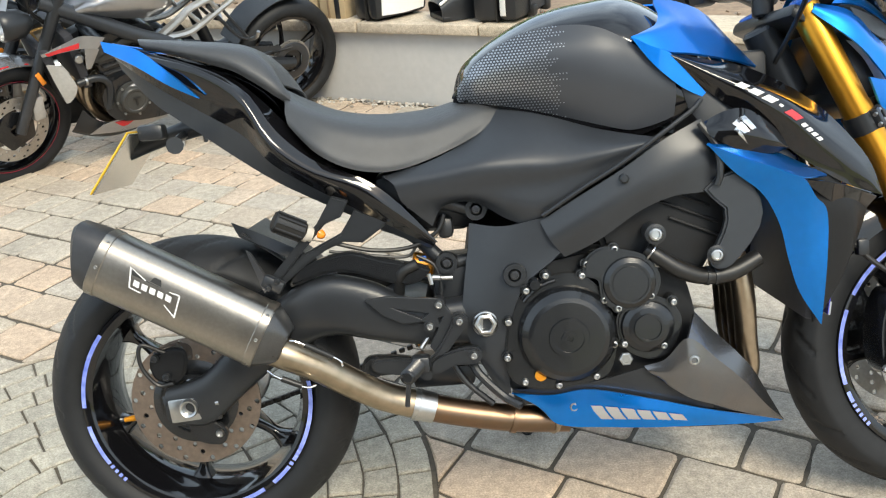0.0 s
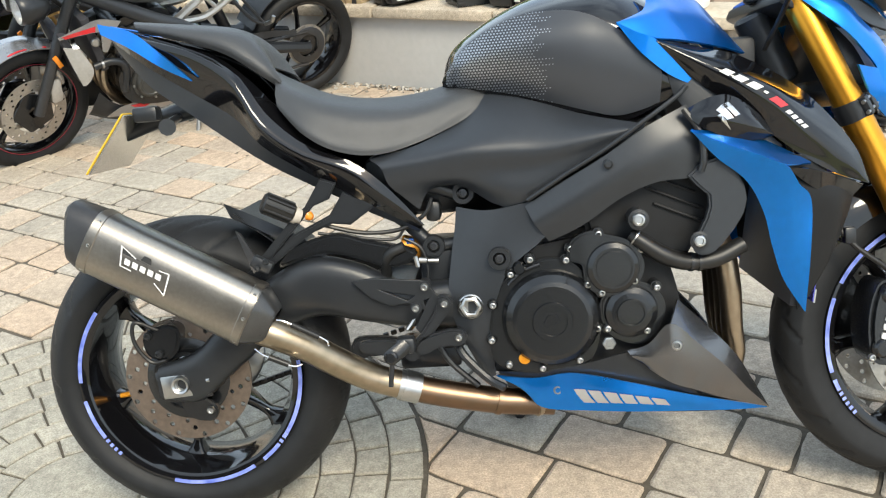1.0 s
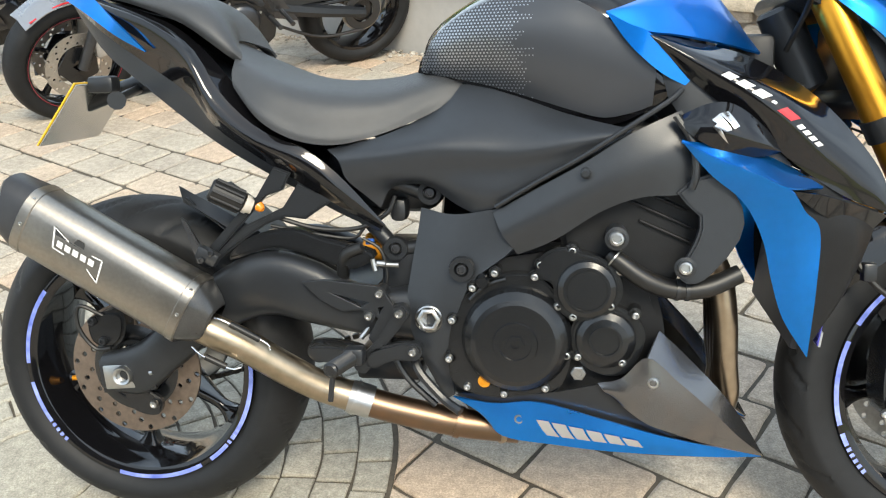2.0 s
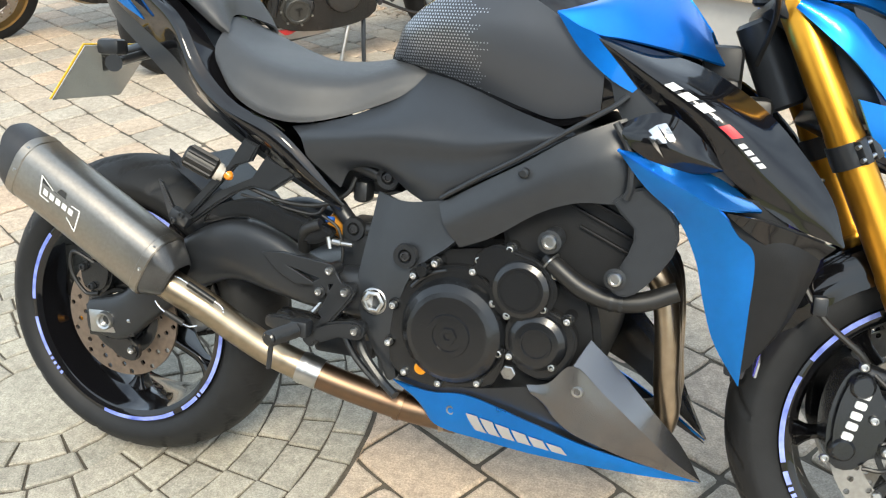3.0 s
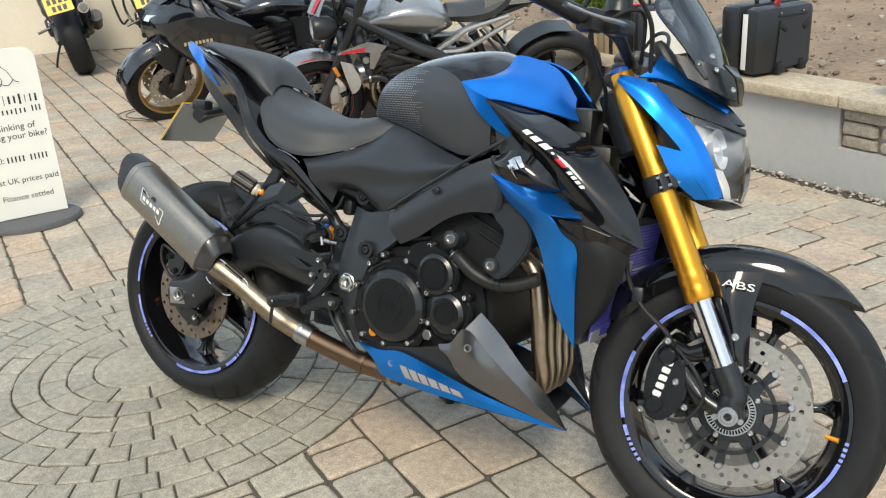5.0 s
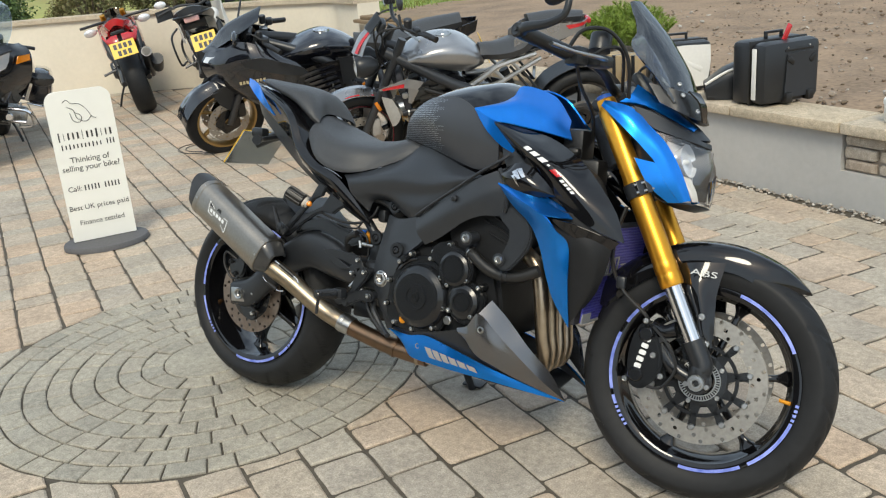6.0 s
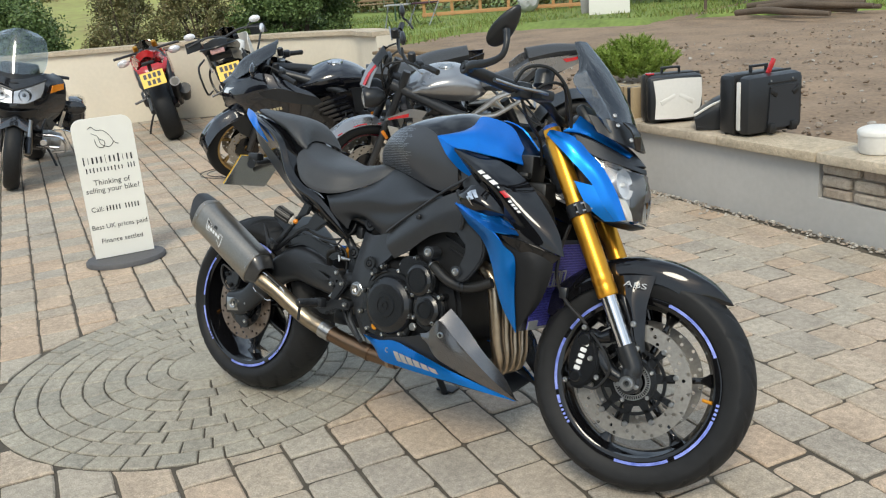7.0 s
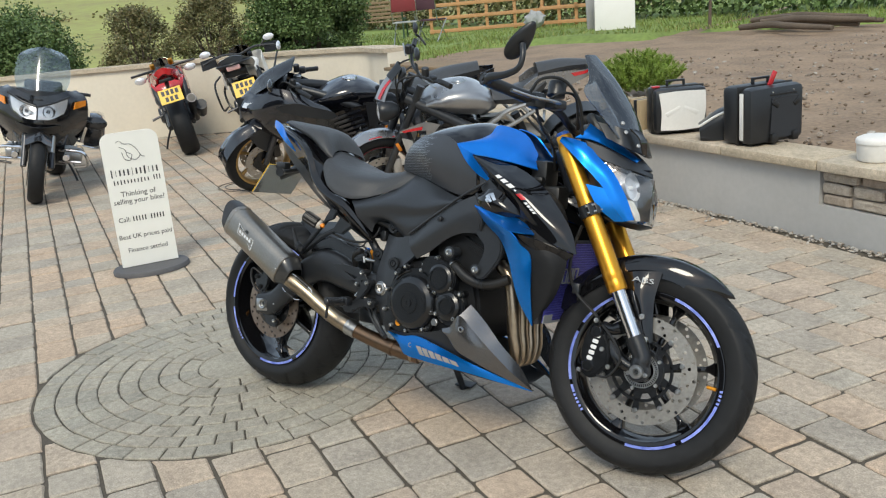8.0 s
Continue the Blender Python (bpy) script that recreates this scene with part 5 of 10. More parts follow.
part("brake_spring", tube([(0.5, -0.14, 0.39), (0.53, -0.14, 0.33), (0.58, -0.14, 0.28)], 0.006, 8), SATIN_BLACK, bike)
part("pump_block", box((0.52, -0.1, 0.4), (0.08, 0.06, 0.1), 0.012), ENGINE_BLACK, bike)
for k, (p, s3) in enumerate((((0.515, -0.08, 0.612), (0.03, 0.04, 0.04)), ((0.53, -0.07, 0.5), (0.09, 0.08, 0.12)), ((0.49, -0.05, 0.33), (0.12, 0.1, 0.05)))):
    part("inner_block", box(p, s3, 0.01), SATIN_BLACK, bike)
part("subframe_rail", tube([(0.57, -0.1, 0.64), (0.52, -0.11, 0.66), (0.45, -0.115, 0.67)], 0.014, 10), SATIN_BLACK, bike)
part("subframe_rail", tube([(0.56, -0.1, 0.55), (0.51, -0.1, 0.55), (0.46, -0.1, 0.6), (0.4, -0.105, 0.64)], 0.014, 10), SATIN_BLACK, bike)
part("blue_connector", box((0.47, -0.12, 0.562), (0.014, 0.012, 0.009), 0.002), BLUE_BAND, bike)
part("side_stand", tube([(0.62, 0.13, 0.3), (0.645, 0.2, 0.16), (0.66, 0.262, 0.048)], 0.012, 10), SATIN_BLACK, bike)
part("stand_foot", box((0.655, 0.272, 0.078), (0.07, 0.045, 0.008), 0.003, Matrix.Rotation(radians(LEAN), 3, "X")), SATIN_BLACK, bike)
# number plate behind the tail
hanger = part("plate_hanger", tube([(0.06, -0.02, 0.835), (-0.02, -0.01, 0.815), (-0.09, 0.0, 0.79)], [0.02, 0.016, 0.012], 10), SATIN_BLACK, bike)
part("plate_lamp", box((-0.02, -0.06, 0.83), (0.05, 0.035, 0.03), 0.008), SATIN_BLACK, bike)
part("rear_indicator", tube([(0.03, -0.03, 0.82), (0.03, -0.1, 0.808), (0.045, -0.14, 0.805)], [0.008, 0.008, 0.016], 10), SATIN_BLACK, bike)
pm = Matrix.Translation((-0.092, 0.0, 0.778)) @ Matrix.Rotation(radians(38), 4, "Y")
pb = box((0, 0, 0), (0.003, 0.2, 0.135), 0.001)
bmesh.ops.transform(pb, matrix=pm, verts=pb.verts)
part("number_plate", pb, PLATE_BACK, bike, "grey backed number plate", smooth=False)
pb = box((-0.0035, 0, 0), (0.003, 0.203, 0.138), 0.001)
bmesh.ops.transform(pb, matrix=pm, verts=pb.verts)
part("plate_face", pb, PLATE_YELLOW, bike, "yellow plate face", smooth=False)

# ---- front end, all turned with the steering ----
def front(name, b, mat, label="", **kw):
    return steered(part(name, b, mat, bike, label, **kw))


FT, FB = Vector((1.163, 0, 0.955)), Vector((1.378, 0, 0.521))
fd = (FB - FT).normalized()
AXLE = Vector((1.46, 0, 0.305))
for side in (-1, 1):
    o = Vector((0, 0.105 * side, 0))
    prof = [(0.0, 0.0), (0.024, 0.0), (0.026, 0.004), (0.026, 0.2), (0.0275, 0.21), (0.0275, 0.42), (0.028, 0.425), (0.029, 0.43), (0.029, 0.445), (0.0275, 0.45), (0.029, 0.455), (0.029, 0.478), (0.027, 0.484), (0.023, 0.484)]
    front("fork_tube", turn(prof, 36, m=Matrix.Translation(FT + o) @ fd.to_track_quat("Y", "Z").to_matrix().to_4x4()), GOLD, "gold anodised fork tube")
    front("fork_cap", cyl(FT + o - fd * 0.012, FT + o + fd * 0.002, 0.02, bevel=0.003), BLUE_BAND, "")
    front("fork_slider", cyl(FB + o - fd * 0.01, FB + o + fd * 0.15, 0.0215, n=28), CHROME, "chromed fork slider")
    lug = FB + fd * 0.135
    front("fork_foot", tube([lug + o, lug + o + fd * 0.06, Vector((1.462, 0.105 * side, 0.33)), Vector((1.462, 0.105 * side, 0.3))], [0.0265, 0.026, 0.027, 0.026], 18, 14), SATIN_BLACK, "black fork foot")
    cl = FT + fd * 0.238
    front("fork_clamp", tube([cl + o - fd * 0.018, cl + o + fd * 0.018], 0.0315, 24, 4), SATIN_BLACK)
    out = Vector((0.6, 0.8 * side, 0.28)).normalized()
    across = fd.cross(out).normalized() * side
    for k in (-1, 1):
        lugm = Matrix((across, out, fd)).transposed()
        front("fork_clamp_lug", box(cl + o + out * 0.031 + across * 0.0115 * k, (0.015, 0.014, 0.036), 0.002, lugm), SATIN_BLACK)
    for dz in (-0.01, 0.01):
        p = cl + o + out * 0.034 + fd * dz
        front("clamp_bolt", cyl(p - across * 0.025, p + across * 0.025, 0.0036, n=12), STEEL)
front("front_axle", turn([(0.008, -0.115), (0.009, -0.124), (0.014, -0.126), (0.019, -0.122), (0.021, -0.118), (0.021, -0.1)], 30, m=Matrix.Translation(AXLE)), CHROME, "polished axle end")
front("front_axle", turn([(0, -0.118), (0.009, -0.118)], 6, m=Matrix.Translation(AXLE)), CORE)
front("axle_pinch", cyl((1.435, -0.125, 0.298), (1.435, -0.1, 0.298), 0.006), STEEL)
front("triple_clamp", box((1.168, 0, 0.93), (0.075, 0.25, 0.026), 0.008, Matrix.Rotation(radians(26), 3, "Y")), SATIN_BLACK, "black triple clamp")
front("triple_clamp", box((1.255, 0, 0.775), (0.07, 0.2, 0.03), 0.008, Matrix.Rotation(radians(26), 3, "Y")), SATIN_BLACK)
# calipers
for side in (-1, 1):
    cal = plate(smooth_outline([(1.318, 0.425), (1.345, 0.415), (1.372, 0.36), (1.37, 0.31), (1.335, 0.268), (1.3, 0.275), (1.29, 0.33), (1.298, 0.39)], 3), 0.036, 0.072, 0.008)
    bmesh.ops.translate(cal, vec=(0, side * 0.082, 0), verts=cal.verts)
    front("front_caliper", cal, ENGINE_BLACK, "black radial front caliper with a white brand mark")
    front("caliper_bridge", tube([(1.36, side * 0.08, 0.37), (1.4, side * 0.1, 0.33), (1.44, side * 0.105, 0.31)], [0.024, 0.02, 0.018], 10), ENGINE_BLACK)
    front("caliper_bridge", tube([(1.34, side * 0.09, 0.415), (1.37, side * 0.1, 0.41), (1.4, side * 0.105, 0.42)], [0.016, 0.016, 0.02], 10), ENGINE_BLACK)
    for q in ((1.352, 0.352), (1.375, 0.305), (1.327, 0.432), (1.29, 0.285)):
        steered(bolt((q[0], side * 0.119, q[1]), (0, side, 0), 0.0075, 0.006, STEEL, bike))
    for q in ((1.33, 0.4), (1.315, 0.3)):
        front("caliper_piston", cyl((q[0], side * 0.11, q[1]), (q[0], side * 0.124, q[1]), 0.021, 0.017, bevel=0.003), ENGINE_BLACK)
b = bmesh.new()
for k in range(6):
    b = bmesh.new()
    z0 = 0.302 + 0.0165 * k
    x0 = 1.314 + 0.0042 * k
    box((x0, -0.1195, z0 + 0.004), (0.017, 0.003, 0.0115), 0.003, Matrix.Rotation(radians(14), 3, "Y"), bm=b)
    front("caliper_mark", b, WHITE_PRINT, "white brand mark as a plain block", smooth=False)
front("brake_hose", tube([(1.335, -0.11, 0.425), (1.32, -0.12, 0.45), (1.26, -0.115, 0.5), (1.225, -0.1, 0.56), (1.225, -0.09, 0.63), (1.24, -0.08, 0.7)], 0.005, 8, 40), RUBBER_HOSE)
front("brake_hose", tube([(1.345, -0.115, 0.42), (1.39, -0.135, 0.38), (1.41, -0.13, 0.33), (1.38, -0.125, 0.28), (1.345, -0.12, 0.275)], 0.0035, 8, 30), RUBBER_HOSE)
front("hose_guide", box((1.255, -0.112, 0.515), (0.022, 0.018, 0.03), 0.004), SATIN_BLACK)
# mudguard
def guard_point(a, r, y):
    return (1.46 + r * math.cos(radians(a)), y, 0.305 + r * math.sin(radians(a)))


cols = ((152, 0.335, 0.045), (138, 0.332, 0.064), (120, 0.328, 0.072), (100, 0.326, 0.072), (80, 0.324, 0.068), (62, 0.322, 0.05), (50, 0.321, 0.018), (46, 0.32, 0.002))
rows = []
for f_y, f_r in ((-1.0, -0.058), (-0.98, -0.028), (-0.74, 0.0), (-0.3, 0.006), (0, 0.008), (0.3, 0.006), (0.74, 0.0), (0.98, -0.028), (1.0, -0.058)):
    rows.append([guard_point(a, r + f_r * min(1, w / 0.05), f_y * w) for a, r, w in cols])
front("front_mudguard", patch(rows, 40, 30, 0.003), GLOSS_BLACK, "gloss black front mudguard")
for side in (-1, 1):
    rows = [[(1.375, side * 0.074, 0.575), (1.392, side * 0.083, 0.51), (1.425, side * 0.084, 0.44), (1.44, side * 0.084, 0.385), (1.47, side * 0.084, 0.375)],
            [(1.43, side * 0.082, 0.585), (1.43, side * 0.097, 0.53), (1.447, side * 0.101, 0.47), (1.46, side * 0.1, 0.42), (1.478, side * 0.092, 0.385)],
            [(1.49, side * 0.073, 0.59), (1.478, side * 0.08, 0.52), (1.478, side * 0.083, 0.48), (1.48, side * 0.083, 0.44), (1.485, side * 0.083, 0.39)]]
    front("mudguard_cheek", patch(rows, 18, 10, 0.004), GLOSS_BLACK)
    for q in ((1.452, 0.458), (1.468, 0.395)):
        steered(bolt((q[0], side * 0.1005, q[1]), (0, side, 0), 0.009, 0.006, STEEL, bike))
def lettering(text, size, m, depth=0.0006):
    """A word in the built-in font as a mesh, in the plane of m (x along, y up)."""
    cu = bpy.data.curves.new("word", "FONT")
    cu.body, cu.size, cu.extrude, cu.resolution_u = text, size, depth, 3
    cu.align_x, cu.align_y = "CENTER", "CENTER"
    ob = bpy.data.objects.new("word", cu)
    scene.collection.objects.link(ob)
    dg = bpy.context.evaluated_depsgraph_get()
    me = bpy.data.meshes.new_from_object(ob.evaluated_get(dg))
    b = bmesh.new()
    b.from_mesh(me)
    bpy.data.objects.remove(ob)
    bpy.data.curves.remove(cu)
    bpy.data.meshes.remove(me)
    bmesh.ops.transform(b, matrix=m, verts=b.verts)
    return b


wm = Matrix.Translation((1.446, -0.103, 0.56)) @ Matrix.Rotation(radians(90 - 14), 4, "X") @ Matrix.Rotation(radians(-4), 4, "Z") @ Matrix.Diagonal((1.35, 0.75, 1, 1)) @ Matrix.Shear("XY", 4, (0.25, 0))
front("mudguard_word", lettering("ABS", 0.028, wm), SILVER_PRINT, "silver lettering", smooth=False)

# headlamp cowl
def wide(rows):
    """Rows that run from the right edge to the middle, carried on to the left edge."""
    return [r + [(x, -y, z) for x, y, z in r[-2::-1]] for r in rows]


SIDE_UP = [(1.17, -0.125, 0.952), (1.238, -0.12, 0.935), (1.285, -0.112, 0.893), (1.325, -0.102, 0.855), (1.362, -0.088, 0.795), (1.388, -0.067, 0.728)]
SIDE_MID = [(1.168, -0.132, 0.945), (1.237, -0.137, 0.91), (1.284, -0.127, 0.868), (1.318, -0.117, 0.834), (1.35, -0.103, 0.78), (1.378, -0.08, 0.725)]
SIDE_LOW = [(1.165, -0.131, 0.938), (1.235, -0.142, 0.88), (1.28, -0.13, 0.838), (1.306, -0.12, 0.81), (1.335, -0.108, 0.762), (1.366, -0.085, 0.722)]
SIDE_LIMB = [(1.259, -0.142, 0.818), (1.295, -0.122, 0.757), (1.34, -0.092, 0.72)]
for side in (1, -1):
    rows = [[(x, side * y, z) for x, y, z in r] for r in (SIDE_UP, SIDE_MID, SIDE_LOW)]
    front("cowl_side", patch(rows, 28, 12, 0.004), BLUE, "metallic blue headlamp cowl")
    rows = [[(x, side * y, z) for x, y, z in r] for r in (SIDE_LOW[3:], SIDE_LIMB)]
    front("cowl_limb", patch(rows, 14, 8, 0.004), BLUE, "metallic blue headlamp cowl")
    brow = [[(1.234, -0.085, 0.998), (1.28, -0.075, 0.968), (1.33, -0.055, 0.937), (1.378, -0.03, 0.903)], [(1.226, -0.11, 0.968), (1.277, -0.096, 0.956), (1.328, -0.07, 0.931), (1.376, -0.038, 0.9)], [(1.205, -0.124, 0.949), (1.26, -0.113, 0.945), (1.322, -0.083, 0.921), (1.373, -0.045, 0.895)]]
    front("cowl_brow", patch([[(x, side * y, z) for x, y, z in r] for r in brow], 18, 8, 0.004), BLUE)
    front("lamp_reflector", turn([(0.0, 0.0), (0.016, 0.004), (0.032, 0.018), (0.042, 0.04)], 24, m=Matrix.Translation((1.335, side * -0.045, 0.815)) @ Vector((1, -0.25 * side, 0.25)).to_track_quat("Y", "Z").to_matrix().to_4x4()), REFLECTOR)
    front("lamp_bulb", cyl((1.345, side * -0.046, 0.817), (1.372, side * -0.05, 0.823), 0.008, 0.006, bevel=0.003), WHITE_PRINT)
    front("position_lamp", patch([[(1.368, side * -0.083, 0.785), (1.385, side * -0.075, 0.75), (1.393, side * -0.06, 0.726)], [(1.385, side * -0.07, 0.78), (1.4, side * -0.06, 0.75), (1.405, side * -0.05, 0.727)]], 8, 4, 0.002), WHITE_PRINT)
TOP = [[(1.225, -0.114, 0.945), (1.29, 0.0, 0.975), (1.225, 0.114, 0.945)], [(1.285, -0.1, 0.93), (1.33, 0.0, 0.945), (1.285, 0.1, 0.93)], [(1.34, -0.075, 0.9), (1.375, 0.0, 0.91), (1.34, 0.075, 0.9)], [(1.385, -0.045, 0.875), (1.408, 0.0, 0.878), (1.385, 0.045, 0.875)]]
front("cowl_top", patch(TOP, 20, 14, 0.003), SIDE_GREY, "dark grey cowl top")
TOPSIDE = [[(1.24, -0.119, 0.943), (1.29, -0.1, 0.928), (1.345, -0.075, 0.9), (1.39, -0.043, 0.875), (1.41, -0.002, 0.87)], [(1.245, -0.122, 0.93), (1.29, -0.111, 0.893), (1.345, -0.09, 0.876), (1.392, -0.055, 0.863), (1.413, -0.002, 0.857)]]
for side in (1, -1):
    front("cowl_cheek", patch([[(x, side * y, z) for x, y, z in r] for r in TOPSIDE], 16, 5, 0.003), SIDE_GREY)
LENS = wide([[(1.29, -0.107, 0.888), (1.345, -0.09, 0.875), (1.39, -0.055, 0.862), (1.413, 0, 0.856)], [(1.33, -0.1, 0.848), (1.375, -0.085, 0.825), (1.415, -0.05, 0.81), (1.43, 0, 0.806)],
             [(1.366, -0.086, 0.79), (1.392, -0.075, 0.77), (1.42, -0.045, 0.76), (1.432, 0, 0.757)], [(1.39, -0.065, 0.728), (1.405, -0.055, 0.722), (1.42, -0.035, 0.718), (1.425, 0, 0.717)]])
lens = front("headlamp_lens", patch(LENS, 30, 20), CLEAR, "clear headlamp lens")
lens.visible_shadow = False
front("lamp_bezel", patch(shifted(LENS, -0.05, 0, 0.0), 24, 16), REFLECTOR, "silver lamp housing")
front("lamp_divider", patch([[(1.33, 0, 0.87), (1.42, 0, 0.85)], [(1.345, -0.012, 0.8), (1.42, -0.008, 0.8)], [(1.36, 0, 0.73), (1.415, 0, 0.73)]], 6, 8, 0.008), DARK_GREY)
front("cowl_chin", patch([[(1.33, -0.095, 0.722), (1.39, -0.065, 0.722), (1.424, 0, 0.714), (1.39, 0.065, 0.722), (1.33, 0.095, 0.722)], [(1.3, -0.09, 0.735), (1.35, -0.06, 0.712), (1.39, 0, 0.705), (1.35, 0.06, 0.712), (1.3, 0.09, 0.735)]], 20, 5, 0.004), SATIN_BLACK)
front("cowl_inner", box((1.275, 0, 0.85), (0.1, 0.19, 0.15), 0.03), SATIN_BLACK)
# screen
SCR = wide([[(1.335, -0.118, 0.955), (1.365, -0.075, 0.95), (1.385, 0, 0.945)], [(1.285, -0.13, 1.015), (1.322, -0.085, 1.03), (1.348, 0, 1.035)], [(1.222, -0.13, 1.085), (1.272, -0.087, 1.1), (1.3, 0, 1.11)],
            [(1.222, -0.1, 1.13), (1.24, -0.07, 1.155), (1.255, 0, 1.165)], [(1.188, -0.06, 1.208), (1.196, -0.04, 1.214), (1.203, 0, 1.219)]])
scr = front("fly_screen", patch(SCR, 30, 24, 0.003), SMOKE, "smoked fly screen")
front("screen_mount", patch(wide([[(1.3, -0.118, 0.955), (1.365, -0.1, 0.928), (1.4, 0, 0.922)], [(1.27, -0.12, 1.0), (1.345, -0.1, 0.985), (1.378, 0, 0.975)]]), 20, 6, 0.004), SATIN_BLACK)
front("screen_tail", patch([[(1.365, -0.11, 0.985), (1.39, -0.095, 0.96), (1.4, -0.075, 0.915)], [(1.385, -0.075, 0.985), (1.402, -0.06, 0.955), (1.404, -0.05, 0.918)]], 10, 5, 0.004), GLOSS_BLACK)
for q in ((1.35, -0.103, 0.975), (1.34, -0.108, 1.0), (1.385, -0.085, 0.94)):
    steered(bolt(q, (0.5, -0.8, 0.2), 0.006, 0.004, STEEL, bike, "screen_screw"))
front("dashboard", box((1.24, 0, 1.0), (0.03, 0.13, 0.08), 0.012, Matrix.Rotation(radians(-35), 3, "Y")), SATIN_BLACK)
# handlebar and controls
for side in (-1, 1):
    front("handlebar", tube([(1.17, side * 0.02, 0.985), (1.172, side * 0.09, 0.99), (1.155, side * 0.2, 1.025), (1.05, side * 0.41, 1.056)], 0.0115, 12, 30), SATIN_BLACK)
    front("grip", tube([(1.112, side * 0.285, 1.038), (1.045, side * 0.42, 1.058)], [0.018, 0.0165, 0.017], 16, 12), RUBBER_HOSE, "black rubber grip")
    front("switch_box", box((1.128, side * 0.255, 1.034), (0.045, 0.045, 0.045), 0.01, Matrix.Rotation(radians(side * 26), 3, "Z")), SATIN_BLACK)
    front("lever", tube([(1.19, side * 0.235, 1.03), (1.185, side * 0.27, 1.03), (1.15, side * 0.33, 1.03), (1.115, side * 0.4, 1.035)], [0.009, 0.007, 0.006, 0.007], 10, 20, flat=0.7), STEEL, "silver brake lever")
    front("lever_perch", box((1.175, side * 0.225, 1.028), (0.05, 0.05, 0.028), 0.008, Matrix.Rotation(radians(side * 26), 3, "Z")), SATIN_BLACK)
    front("bar_end", turn([(0, -0.006), (0.005, -0.006), (0.006, -0.002), (0.014, -0.004), (0.0175, 0), (0.0175, 0.012), (0.012, 0.02)], 20, m=Matrix.Translation((1.042, side * 0.428, 1.0595)) @ Vector((0.45, -side * 0.88, -0.13)).to_track_quat("Y", "Z").to_matrix().to_4x4()), SATIN_BLACK)
front("reservoir", turn([(0, 0.026), (0.024, 0.026), (0.026, 0.022), (0.026, -0.016), (0.0, -0.018)], 24, m=Matrix.Translation((1.165, -0.2, 1.072)) @ Matrix.Rotation(radians(80), 4, "X")), SATIN_BLACK, "black brake fluid reservoir")
for q, r in (([(1.11, -0.27, 1.05), (1.14, -0.26, 1.095), (1.19, -0.22, 1.1), (1.225, -0.17, 1.05), (1.225, -0.12, 0.97), (1.22, -0.08, 0.9)], 0.0048), ([(1.15, -0.24, 1.03), (1.19, -0.23, 1.06), (1.21, -0.16, 1.06), (1.2, -0.09, 0.98)], 0.004), ([(1.13, -0.26, 1.02), (1.13, -0.2, 0.97), (1.14, -0.12, 0.92), (1.13, -0.06, 0.86)], 0.0045),
             ([(1.12, 0.27, 1.05), (1.16, 0.26, 1.1), (1.2, 0.2, 1.08), (1.2, 0.1, 0.98)], 0.0045)):
    front("control_cable", tube(q, r, 8, 36), RUBBER_HOSE)
front("ignition", cyl((1.14, 0, 0.95), (1.14, 0, 0.99), 0.02, bevel=0.004), SATIN_BLACK)
for p, s3 in (((1.09, -0.04, 0.85), (0.06, 0.08, 0.08)), ((1.12, -0.05, 0.78), (0.1, 0.07, 0.07)), ((1.1, -0.09, 0.83), (0.04, 0.03, 0.025))):
    part("harness_block", box(p, s3, 0.012), RUBBER_HOSE, bike)
part("harness", tube([(1.02, -0.1, 0.86), (1.07, -0.13, 0.84), (1.13, -0.12, 0.8), (1.18, -0.1, 0.76), (1.2, -0.08, 0.7)], 0.009, 8), RUBBER_HOSE, bike)
part("harness", tube([(1.04, -0.11, 0.84), (1.1, -0.135, 0.8), (1.15, -0.12, 0.74), (1.17, -0.12, 0.66)], 0.006, 8), RUBBER_HOSE, bike)
# bar end mirror
front("mirror_stem", tube([(1.05, -0.415, 1.058), (1.07, -0.44, 1.062), (1.12, -0.455, 1.066), (1.158, -0.463, 1.082), (1.167, -0.464, 1.115), (1.158, -0.455, 1.145)], [0.0145, 0.012, 0.0095, 0.0078, 0.0075, 0.0095], 12, 30), SATIN_BLACK, "black bar end mirror stem")
ml = Vector((0.074, -0.025, 0.086)).normalized()
mn = Vector((0.75, -0.5, -0.65))
mn = (mn - ml * mn.dot(ml)).normalized()
mt = ml.cross(mn)
rot = Matrix((ml, mt, mn)).transposed().to_4x4()
b = bmesh.new()
bmesh.ops.create_uvsphere(b, u_segments=28, v_segments=16, radius=1.0)
for v in b.verts:
    w = 1.0 - 0.28 * v.co.x
    v.co = Vector((v.co.x * 0.062, v.co.y * 0.031 * w, v.co.z * (0.016 if v.co.z > 0 else 0.006)))
bmesh.ops.transform(b, matrix=Matrix.Translation((1.148, -0.444, 1.158)) @ rot, verts=b.verts)
front("mirror_head", b, SATIN_BLACK, "black leaf shaped mirror")
b = bmesh.new()
bmesh.ops.create_circle(b, cap_ends=True, segments=28, radius=1.0)
for v in b.verts:
    v.co = Vector((v.co.x * 0.055, v.co.y * 0.026 * (1 - 0.28 * v.co.x), -0.0062))
bmesh.ops.transform(b, matrix=Matrix.Translation((1.148, -0.444, 1.158)) @ rot, verts=b.verts)
front("mirror_glass", b, CHROME)

# ---- marks on the panels, as plain shapes ----
def slanted(u0, u1, v0, v1, s):
    return ((u0 + s, v0), (u1 + s, v0), (u1, v1), (u0, v1))


def stickers(name, rows, quads, mat, label, lift=0.002):
    for q in quads:
        part(name, decal(rows, [q], lift), mat, bike, label, smooth=False)


